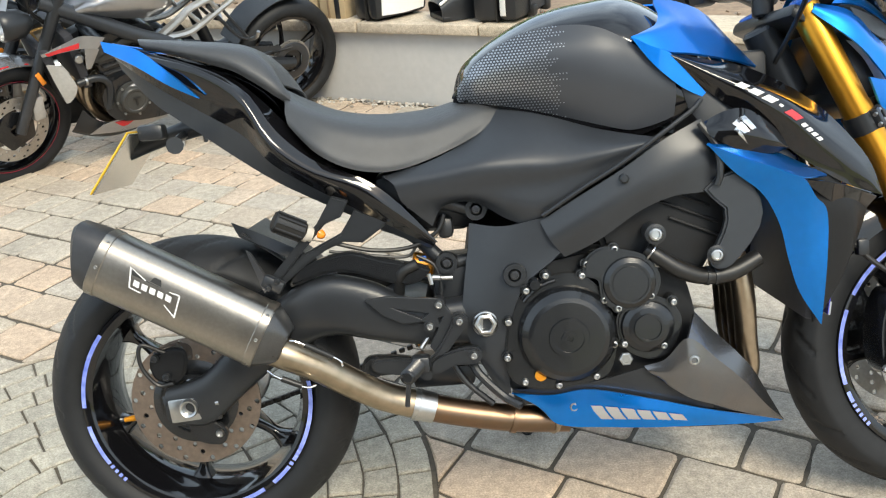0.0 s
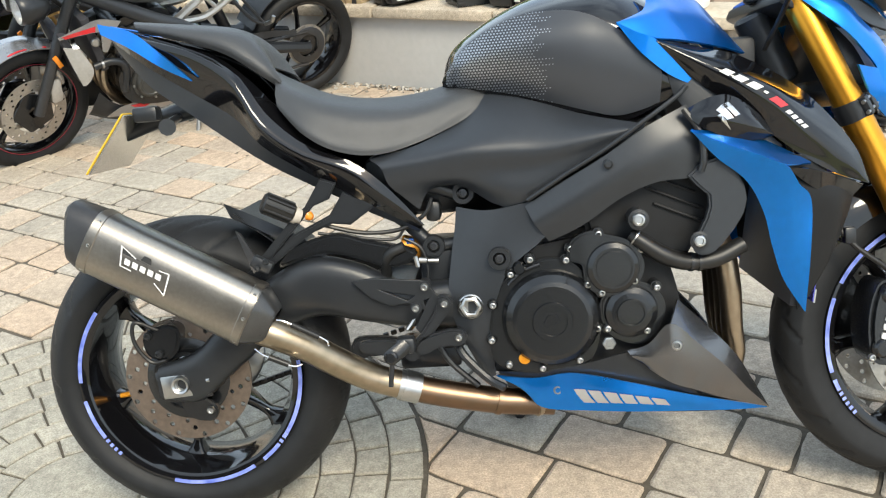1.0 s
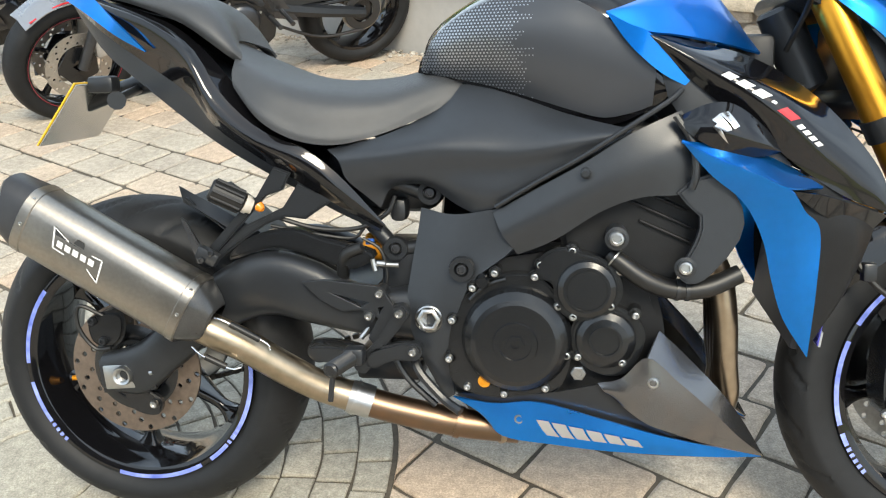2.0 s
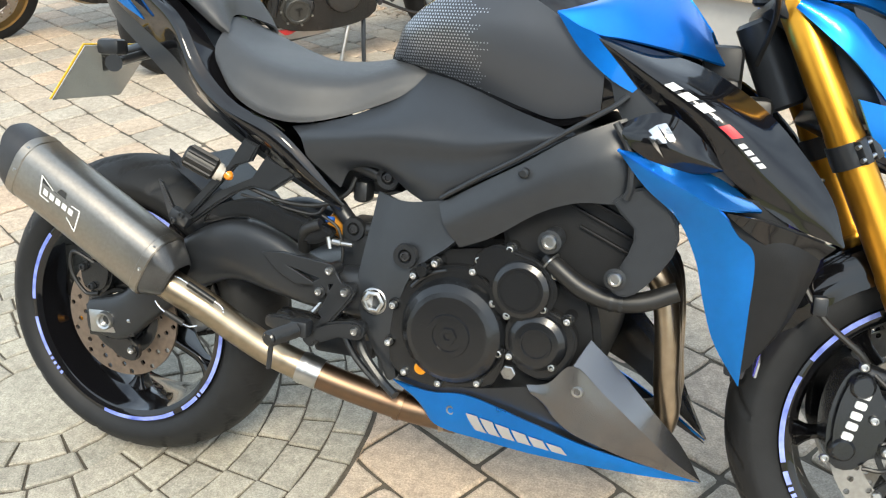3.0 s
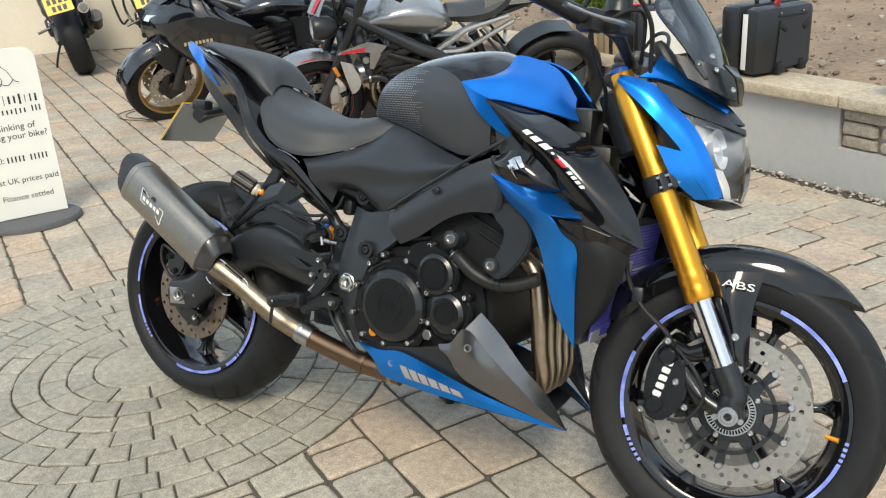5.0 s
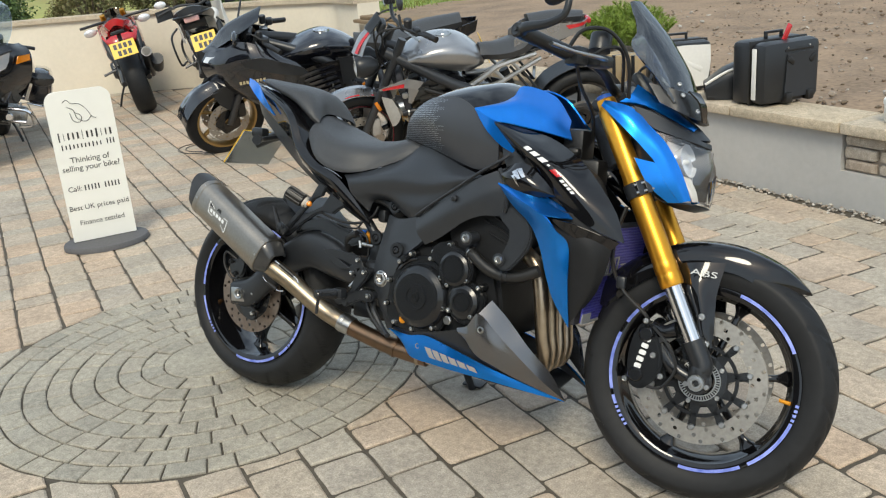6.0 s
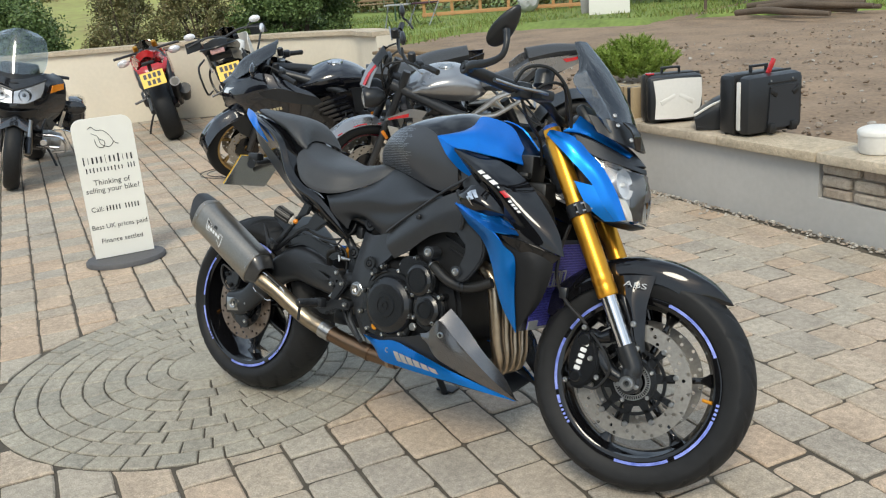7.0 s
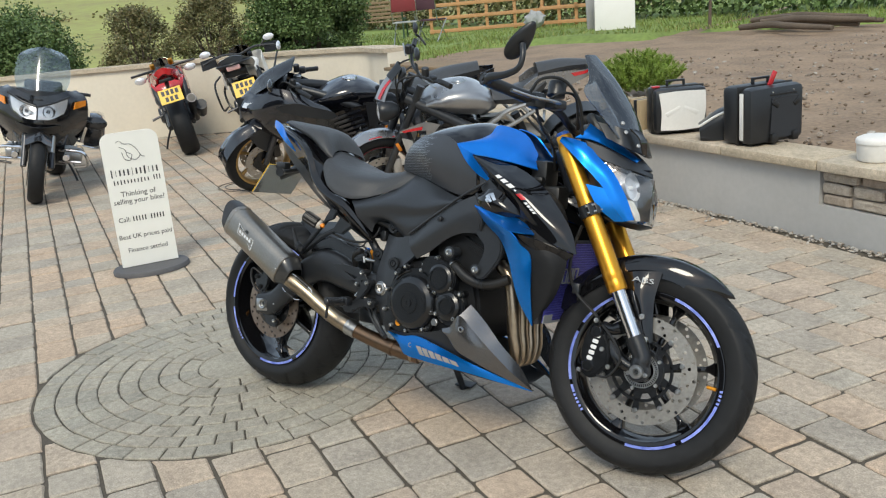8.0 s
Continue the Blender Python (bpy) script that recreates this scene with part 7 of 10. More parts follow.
for k in range(110):
    a, q = pr_.uniform(0, 6.283), pr_.random() ** 0.6
    out = Vector((math.cos(a) * 0.46 * q, math.sin(a) * 0.4 * q, 0))
    tip = out + Vector((pr_.gauss(0, 0.04), pr_.gauss(0, 0.04), 0.2 + 0.17 * (1 - q * q) * pr_.uniform(0.7, 1.1)))
    line = spline([out * 0.45, out * 0.8 + Vector((0, 0, tip.z * 0.55)), tip], 10)
    vs_, fs_ = [], []
    for q2 in range(200):
        u = 0.1 + 0.9 * pr_.random()
        p = line[min(10, int(u * 10))].lerp(line[min(10, int(u * 10) + 1)], (u * 10) % 1)
        d = (Vector((pr_.gauss(0, 1), pr_.gauss(0, 1), pr_.gauss(0.9, 0.5))).normalized()) * pr_.uniform(0.025, 0.06)
        w_ = d.orthogonal().normalized() * 0.0032
        o = len(vs_)
        vs_ += [p - w_, p + w_, p + d]
        fs_.append((o, o + 1, o + 2))
    me = bpy.data.meshes.new("frond")
    me.from_pydata([tuple(v) for v in vs_], [], fs_)
    me.materials.append(LEAF_LIGHT)
    fr = new("frond", me)
    fr.parent = plume

# ---- things on and behind the wall ----
def case(name, m, w, d, h, shell, label):
    """A hard motorcycle case standing on its edge: two shells, lid seam, handle and feet."""
    root = thing(name, m, label, "pannier case")
    part("shell", box((0, d * 0.22, h / 2), (w, d * 0.54, h), 0.03), SATIN_BLACK, root)
    part("lid", box((0, -d * 0.27, h / 2), (w * 0.985, d * 0.44, h * 0.97), 0.035), SATIN_BLACK, root)
    part("seam", box((0, -d * 0.047, h / 2), (w * 1.005, 0.01, h * 1.004), 0.004), RUBBER_HOSE, root)
    hb = bmesh.new()
    for sx in (-0.055, 0.055):
        box((sx, d * 0.1, h + 0.015), (0.014, 0.02, 0.04), 0.004, bm=hb)
    box((0, d * 0.1, h + 0.032), (0.124, 0.022, 0.014), 0.004, bm=hb)
    part("handle", hb, SATIN_BLACK, root)
    if shell == "white":
        part("cover", patch([[(-w * 0.42, -d * 0.5, h * 0.9), (0, -d * 0.512, h * 0.92), (w * 0.44, -d * 0.5, h * 0.9)], [(-w * 0.38, -d * 0.51, h * 0.5), (0, -d * 0.535, h * 0.5), (w * 0.44, -d * 0.51, h * 0.5)], [(-w * 0.4, -d * 0.5, h * 0.1), (0, -d * 0.512, h * 0.08), (w * 0.38, -d * 0.5, h * 0.1)]], 12, 8, 0.006), WHITE_PAINT, root, "white ribbed lid cover")
        for a in (-1, 1):
            part("rib", box((a * w * 0.16, -d * 0.535, h * 0.5), (w * 0.3, 0.012, 0.03), 0.005, Matrix.Rotation(radians(a * 28), 3, "Y")), WHITE_PAINT, root)
        part("strap", box((-w * 0.4, 0, h + 0.004), (0.05, 0.05, 0.012), 0.004), RED, root)
    else:
        part("cover", patch([[(-w * 0.12, -d * 0.495, h * 0.78), (w * 0.16, -d * 0.5, h * 0.8), (w * 0.38, -d * 0.495, h * 0.78)], [(-w * 0.16, -d * 0.505, h * 0.12), (w * 0.14, -d * 0.515, h * 0.1), (w * 0.4, -d * 0.505, h * 0.12)]], 10, 8, 0.006), SIDE_GREY, root)
        for sx in (-0.1, 0.28):
            part("foot", box((w * sx, -d * 0.5, 0.035), (0.045, 0.05, 0.055), 0.01), RUBBER_HOSE, root)
            part("catch", box((w * (sx + 0.04), -d * 0.51, h * 0.68), (0.05, 0.02, 0.03), 0.006, Matrix.Rotation(radians(35 if sx < 0 else -35), 3, "Y")), RUBBER_HOSE, root)
            bolt((w * sx, -d * 0.49, h * 0.88), (0, -1, 0), 0.006, 0.004, STEEL, root)
        part("trim", box((w * 0.1, -d * 0.492, h * 0.84), (w * 0.5, 0.008, 0.012), 0.003), RUBBER_HOSE, root)
        part("stripe", box((-w * 0.503, -d * 0.2, h * 0.5), (0.004, 0.03, h * 0.8), 0.001), WHITE_PAINT, root, "pale reflective stripe")
        part("strap", box((w * 0.05, -d * 0.2, h + 0.03), (0.03, 0.012, 0.09), 0.004, Matrix.Rotation(radians(28), 3, "Y")), RED, root, "red strap")
    return root


TOPZ = 0.3945
case("hard_case", pose(0.305, 3.5, TOPZ, 0, 0, 38), 0.35, 0.21, 0.295, "white", "white and black hard pannier case on the wall")
case("hard_case", pose(0.93, 3.215, TOPZ, 0, 0, 57), 0.4, 0.25, 0.335, "black", "black hard pannier case with a red strap on the wall")
wedge = thing("seat_hump", pose(0.655, 3.3, TOPZ, 0, 0, 20), "black wedge shaped seat hump lying on the wall", "seat cover")
part("shell", patch([[(-0.12, -0.09, 0.0), (-0.02, -0.1, 0.0), (0.12, -0.1, 0.0)], [(-0.13, -0.08, 0.08), (-0.02, -0.085, 0.15), (0.12, -0.08, 0.2)], [(-0.13, 0.08, 0.08), (-0.02, 0.085, 0.15), (0.12, 0.08, 0.2)], [(-0.12, 0.09, 0.0), (-0.02, 0.1, 0.0), (0.12, 0.1, 0.0)]], 12, 14, 0.004), SATIN_BLACK, wedge)
part("edge", tube([(-0.13, -0.084, 0.085), (-0.02, -0.09, 0.15), (0.12, -0.085, 0.2)], 0.008, 8), WHITE_PAINT, wedge, "pale trim edge")
part("base", box((0, 0, 0.012), (0.24, 0.19, 0.024), 0.006), RUBBER_HOSE, wedge)
tub = thing("plastic_tub", Matrix.Translation(rw(0.31, 0.13, 0.4395)), "white plastic tub with a lid on the wall", "tub")
part("body", turn([(0, 0), (0.085, 0), (0.092, 0.01), (0.097, 0.1), (0.0, 0.1)], 32, m=Matrix.Rotation(radians(90), 4, "X")), WHITE_PAINT, tub)
part("lid", turn([(0, 0.128), (0.07, 0.126), (0.095, 0.115), (0.101, 0.106), (0.101, 0.09)], 32, m=Matrix.Rotation(radians(90), 4, "X")), WHITE_PAINT, tub)
for k, (s0, w, h, n) in enumerate(((-1.98, 0.2, 0.15, 0.14), (-1.72, 0.22, 0.185, 0.12), (-1.5, 0.16, 0.2, 0.1))):
    bx = thing("cardboard_box", RWM @ Matrix.Translation((s0, n, 0.4395)), "brown cardboard carton with a dark strap on the wall", "box")
    part("carton", box((0, 0, h / 2), (w, 0.16, h), 0.004), CARDBOARD, bx)
    part("strap", box((w * 0.2, -0.001, h / 2), (0.03, 0.166, h * 1.003), 0.002), SATIN_BLACK, bx)
    part("tape", box((-w * 0.15, -0.002, h * 0.5), (0.012, 0.164, h), 0.001), OLD_WOOD, bx)

# ---- sign on its foot ----
sign = thing("pavement_sign", pose(-1.94, 0.965, fall(-1.94, 0.965), 0, 0, 59.4), "white advertising board with dark lettering on a grey rubber foot", "sign")
SIGN_WHITE = material("white sign sheet", (0.85, 0.845, 0.78), 0.45, vary=0.04, grain=8)
SIGN_FOOT = material("grey rubber foot", (0.1, 0.1, 0.105), 0.7, vary=0.15, bump=0.2)
W2, H2, RC = 0.157, 0.8, 0.055
outline = [(-W2, 0.03), (W2, 0.03)] + [(W2 - RC + RC * math.cos(a), H2 - RC + RC * math.sin(a)) for a in [radians(9 * k) for k in range(11)]] + [(-W2 + RC - RC * math.cos(a), H2 - RC + RC * math.sin(a)) for a in [radians(90 - 9 * k) for k in range(11)]]
part("board", plate(outline, 0.008, 0.016), SIGN_WHITE, sign, smooth=False)
foot = bmesh.new()
ring = [(0.215 * math.cos(a), -0.02 + 0.17 * math.sin(a)) for a in [2 * math.pi * k / 40 for k in range(40)]]
lo = [foot.verts.new((x, y, 0.0)) for x, y in ring]
hi = [foot.verts.new((x * 0.97, -0.02 + (y + 0.02) * 0.97, 0.026)) for x, y in ring]
mid_ = [foot.verts.new((x, y, 0.018)) for x, y in ring]
for k in range(40):
    foot.faces.new((lo[k], lo[(k + 1) % 40], mid_[(k + 1) % 40], mid_[k]))
    foot.faces.new((mid_[k], mid_[(k + 1) % 40], hi[(k + 1) % 40], hi[k]))
foot.faces.new(hi)
part("foot", foot, SIGN_FOOT, sign, "grey rubber foot")


def sign_text(words, size, z, x=0.0):
    m = Matrix.Translation((x, -0.0085, z)) @ Matrix.Rotation(radians(90), 4, "X")
    part("lettering", lettering(words, size, m), PRINT_DARK, sign, smooth=False)


def sign_bar(x, z, w, h):
    part("lettering_bar", box((x, -0.0087, z), (w, 0.001, h)), PRINT_DARK, sign, smooth=False)


for k, w in enumerate((0.014, 0.006, 0.019, 0.017, 0.019, 0.006, 0.019, 0.017, 0.019, 0.006, 0.013, 0.019)):
    sign_bar(-0.124 + 0.0225 * k, 0.575, w * 0.46, 0.046 if k in (0, 5, 8) else 0.034)
for k in range(11):
    sign_bar(-0.118 + 0.0185 * k, 0.522, 0.006, 0.028 if k in (0, 2, 8) else 0.021)
for k in range(3):
    sign_bar(0.1 + 0.0155 * k, 0.526, 0.0055, 0.028)
sign_text("Thinking of", 0.042, 0.452)
sign_text("selling your bike?", 0.041, 0.41)
sign_text("Call:", 0.038, 0.305, -0.1)
for k in range(11):
    if k != 5:
        sign_bar(-0.05 + 0.0165 * k, 0.305, 0.0062, 0.028)
sign_text("Best UK prices paid", 0.037, 0.205)
sign_text("Finance settled", 0.037, 0.125)
for q in ([(-0.075, -0.009, 0.745), (-0.055, -0.009, 0.755), (-0.035, -0.009, 0.735), (0.0, -0.009, 0.73), (0.03, -0.009, 0.7), (0.05, -0.009, 0.66), (0.07, -0.009, 0.65)], [(-0.06, -0.009, 0.72), (-0.03, -0.009, 0.7), (-0.02, -0.009, 0.66), (0.02, -0.009, 0.64), (0.05, -0.009, 0.665)], [(-0.05, -0.009, 0.69), (-0.04, -0.009, 0.65), (-0.01, -0.009, 0.64), (0.0, -0.009, 0.67), (-0.03, -0.009, 0.69)]):
    part("emblem_line", tube(q, 0.0016, 6, 30), PRINT_DARK, sign)

# a coil of thin wire left on the paving
coil = thing("wire_coil", pose(-3.15, 2.88, fall(-3.15, 2.88) + 0.004), "thin dark loose wire coiled on the paving", "wire")
part("loop", tube([(0.27 * math.cos(0.5 * k) * (1 - 0.018 * k), 0.24 * math.sin(0.5 * k) * (1 - 0.018 * k), 0.0) for k in range(24)], 0.003, 6, 90), SATIN_BLACK, coil)

# ---- garden things, far off ----
bench = thing("garden_bench", pose(-10.9, 14.8, 0.43, 0, 0, 25), "weathered slatted garden bench with green iron ends", "bench")
for k in range(5):
    part("slat", box((0, 0.16 + 0.02 * k, 0.5 + 0.085 * k), (1.2, 0.02, 0.055), 0.005), OLD_WOOD, bench)
for k in range(4):
    part("slat", box((0, -0.2 + 0.1 * k, 0.42), (1.2, 0.07, 0.02), 0.005), OLD_WOOD, bench)
for sx in (-0.6, 0.6):
    part("end_frame", tube([(sx, -0.25, 0.0), (sx, -0.2, 0.4), (sx, -0.22, 0.62), (sx, 0.1, 0.62), (sx, 0.2, 0.88)], 0.022, 8), GREEN_IRON, bench)
    part("end_frame", tube([(sx, 0.25, 0.0), (sx, 0.12, 0.42), (sx, -0.2, 0.42)], 0.02, 8), GREEN_IRON, bench)


def folding_chair(m, back, seat_mat, label):
    root = thing("folding_chair", m, label, "chair")
    for sx in (-0.25, 0.25):
        part("leg", tube([(sx, -0.25, 0), (sx, 0.2, 0.45)], 0.013, 8, 4), STEEL, root)
        part("leg", tube([(sx, 0.25, 0), (sx, -0.2, 0.45)], 0.013, 8, 4), STEEL, root)
        part("back_post", tube([(sx, 0.18, 0.42), (sx, 0.24, 0.9)], 0.013, 8, 4), STEEL, root)
        part("armrest", box((sx, -0.02, 0.64), (0.04, 0.42, 0.025), 0.006), STEEL, root)
    part("seat", box((0, 0, 0.44), (0.5, 0.42, 0.03), 0.01), seat_mat, root)
    part("backrest", box((0, 0.23, 0.78), (0.5, 0.03, 0.26), 0.01), back, root)
    return root


MAROON = material("maroon canvas", (0.2, 0.03, 0.035), 0.8)
PLUM = material("plum canvas", (0.08, 0.035, 0.05), 0.8)
GREY_CLOTH = material("grey canvas", (0.35, 0.36, 0.36), 0.8)
folding_chair(pose(-8.75, 12.95, 0.43, 0, 0, 205), MAROON, GREY_CLOTH, "folding garden chair in maroon and grey canvas")
folding_chair(pose(-8.4, 13.3, 0.43, 0, 0, 185), PLUM, PLUM, "folding garden chair in plum canvas")


def timber_frame(m, w, h, label):
    root = thing("timber_frame", m, label, "timber frame")
    for k in range(5):
        part("post", box((-w / 2 + w * k / 4, 0, h / 2), (0.07, 0.05, h), 0.005), RAW_WOOD, root)
    for k in range(4):
        part("rail", box((0, -0.04, 0.08 + (h - 0.12) * k / 3), (w + 0.1, 0.03, 0.08), 0.005), RAW_WOOD, root)
    return root


timber_frame(pose(-8.9, 16.3, 0.43, 0, 0, 30), 2.6, 1.0, "raw orange timber frame standing on the lawn")
timber_frame(pose(-6.9, 16.9, 0.43, 0, 0, 10), 1.6, 1.1, "raw orange timber frame standing on the lawn")
board = thing("white_board", pose(-4.75, 14.1, 0.43, -12, 0, 20), "white panel leaning on grey sheets", "panel")
part("panel", box((0, 0, 0.42), (0.75, 0.04, 0.84), 0.006), WHITE_PAINT, board)
stack = thing("sheet_stack", pose(-5.4, 14.4, 0.43, -8, 0, 35), "stack of grey corrugated sheets", "sheets")
for k in range(4):
    part("sheet", box((0.1 * k, 0.05 * k, 0.42), (0.12, 0.03, 0.85), 0.004), SHEET, stack)
bag = thing("builders_bag", pose(-7.6, 16.2, 0.43, 0, 0, 0), "pale crumpled builders bag", "bag")
bb = bmesh.new()
bmesh.ops.create_icosphere(bb, subdivisions=3, radius=1)
for v in bb.verts:
    v.co = Vector((v.co.x * 0.24, v.co.y * 0.2, v.co.z * 0.19 + 0.18)) * (1 + 0.25 * noise.noise(v.co * 2.3))
part("sack", bb, GREY_CLOTH, bag)
for k in range(7):
    lg = thing("log", pose(-1.3 + 0.2 * (k % 3), 13.7 - 0.22 * k, 0.43 + 0.06 * (k % 2), 0, 0, -34 + 6 * (k % 3)), "long grey brown log lying on the ground", "log", "logs")
    part("trunk", tube([(-0.9, 0, 0.0), (-0.3, 0.05, 0.04), (0.3, -0.04, 0.03), (1.0, 0.05, 0.0)], [0.05, 0.055, 0.05, 0.035], 10, 12), BARK, lg)
sap = thing("sapling", pose(-2.75, 13.5, 0.43), "thin young tree with sparse pale leaves", "tree")
part("trunk", tube([(0, 0, 0), (0.02, 0, 0.8), (0.0, 0.03, 1.7), (0.04, 0.0, 2.3)], [0.03, 0.024, 0.016, 0.006], 8), BARK, sap)
rr = random.Random(8)
vs_, fs_ = [], []
for k in range(1500):
    a, zz = rr.uniform(0, 6.28), rr.uniform(0.6, 2.4)
    rad = rr.random() ** 0.5 * (0.1 + 0.42 * math.sin((zz - 0.5) / 2.0 * 3.0))
    p = Vector((rad * math.cos(a), rad * math.sin(a), zz))
    u = Vector((rr.gauss(0, 1), rr.gauss(0, 1), rr.gauss(0, 1))).normalized() * 0.04
    w_ = u.orthogonal().normalized() * 0.018
    o = len(vs_)
    vs_ += [p, p + u * 0.5 + w_, p + u, p + u * 0.5 - w_]
    fs_.append((o, o + 1, o + 2, o + 3))
me = bpy.data.meshes.new("crown")
me.from_pydata([tuple(v) for v in vs_], [], fs_)
me.materials.append(LEAF_LIGHT)
cr = new("crown", me)
cr.parent = sap
for k in range(6):
    a = 1.05 * k
    part("limb", tube([(0.02, 0, 0.7 + 0.25 * k), (0.25 * math.cos(a), 0.25 * math.sin(a), 1.0 + 0.25 * k)], [0.01, 0.004], 6, 4), BARK, sap)


def hedge_row(x0, y0, x1, y1, h, n, seed, mat, label):
    """A far hedge: many leaves in an uneven bank."""
    r = random.Random(seed)
    vs, fs = [], []
    for _ in range(n):
        u = r.random()
        k = h * (0.75 + 0.35 * noise.noise(Vector((u * 9, seed, 0))) + 0.12 * noise.noise(Vector((u * 40, seed, 1))))
        p = Vector((x0 + (x1 - x0) * u, y0 + (y1 - y0) * u, 0.4)) + Vector((r.gauss(0, 0.3), r.gauss(0, 0.45), k * r.random() ** 0.75))
        d = Vector((r.gauss(0, 1), r.gauss(0, 1), r.gauss(0, 1))).normalized() * r.uniform(0.08, 0.16)
        w = d.orthogonal().normalized() * 0.05
        o = len(vs)
        vs += [p, p + d * 0.5 + w, p + d, p + d * 0.5 - w]
        fs.append((o, o + 1, o + 2, o + 3))
    me = bpy.data.meshes.new("hedge")
    me.from_pydata([tuple(v) for v in vs], [], fs)
    me.materials.append(mat)
    return tagged(new("hedge", me), label, "hedge", kind="stuff")


hedge_row(-7.0, 18.2, 12.0, 15.0, 3.0, 30000, 5, LEAF_DARK, "dark overgrown hedge behind the garden")
hedge_row(-22.0, 22.0, -6.0, 18.6, 2.0, 14000, 6, LEAF_DULL, "olive hedge at the field's edge")
hedge_row(-30.0, 9.0, -22.0, 22.0, 1.6, 8000, 7, LEAF_DULL, "olive hedge at the field's edge")

# ---- parked motorcycles ----
DISC_PALE = material("pale brake disc steel", (0.42, 0.39, 0.35), 0.4, metal=0.75, vary=0.2, grain=120, stain=0.15)
def simple_wheel(parent, name, x, r, w, rim_mat, discs, spokes, a0, m=None):
    wh = new(name)
    wh.parent = parent
    wh.matrix_basis = (m or Matrix()) @ Matrix.Translation((x, 0, r))
    c = w / 2
    part("tyre", turn([(0.222, -c * 0.75), (0.24, -c * 0.95), (r - c * 0.55, -c), (r - c * 0.25, -c * 0.85), (r - c * 0.06, -c * 0.45), (r, 0), (r - c * 0.06, c * 0.45), (r - c * 0.25, c * 0.85), (r - c * 0.55, c), (0.24, c * 0.95), (0.222, c * 0.75)], 56), RUBBER, wh)
    rw_ = c * 0.75
    part("rim", turn([(0.224, -rw_), (0.226, -rw_ - 0.006), (0.212, -rw_ - 0.006), (0.2, -rw_ * 0.6), (0.2, rw_ * 0.6), (0.212, rw_ + 0.006), (0.226, rw_ + 0.006), (0.224, rw_)], 56), rim_mat, wh)
    part("hub", turn([(0, -0.05), (0.035, -0.05), (0.04, -0.03), (0.03, 0), (0.04, 0.03), (0.035, 0.05), (0, 0.05)], 20), rim_mat, wh)
    for k in range(spokes):
        a = radians(a0 + 360 / spokes * k)
        part("spoke", tube([(0.03 * math.cos(a), 0, 0.03 * math.sin(a)), (0.12 * math.cos(a + 0.08), 0, 0.12 * math.sin(a + 0.08)), (0.204 * math.cos(a), 0, 0.204 * math.sin(a))], [0.016, 0.011, 0.017], 8, 8), rim_mat, wh)
    for y in discs:
        disc_brake(0.155 if len(discs) > 1 else 0.11, 0.1 if len(discs) > 1 else 0.07, y - 0.0025, 0.005, DISC_PALE, wh, 36, "drilled brake disc")
        part("disc_carrier", turn([(0.03, y - 0.004), (0.105 if len(discs) > 1 else 0.072, y - 0.002), (0.105 if len(discs) > 1 else 0.072, y + 0.002), (0.03, y + 0.004)], 5), ENGINE_BLACK, wh)
    return wh


def plate_with_bars(parent, m, w=0.225, h=0.165):
    pl = box((0, 0, 0), (w, 0.004, h), 0.001)
    bmesh.ops.transform(pl, matrix=m, verts=pl.verts)
    ob = part("number_plate", pl, PLATE_YELLOW, parent, "yellow number plate", smooth=False)
    for row, n in ((0.035, 4), (-0.035, 3)):
        for k in range(n):
            bars = box(((k - (n - 1) / 2) * 0.046, 0.0032, row), (0.03, 0.002, 0.05))
            bmesh.ops.transform(bars, matrix=m, verts=bars.verts)
            part("plate_bar", bars, PRINT_DARK, ob, smooth=False)
    return ob


def mirror_on(parent, stem, at, glass_mat, scale=1.0, name="mirror"):
    part(name + "_stem", tube(stem, 0.008, 8, 12), SATIN_BLACK, parent)
    b = bmesh.new()
    bmesh.ops.create_uvsphere(b, u_segments=16, v_segments=10, radius=1)
    bmesh.ops.scale(b, vec=(0.022 * scale, 0.075 * scale, 0.045 * scale), verts=b.verts)
    bmesh.ops.translate(b, vec=at, verts=b.verts)
    part(name, b, glass_mat, parent)


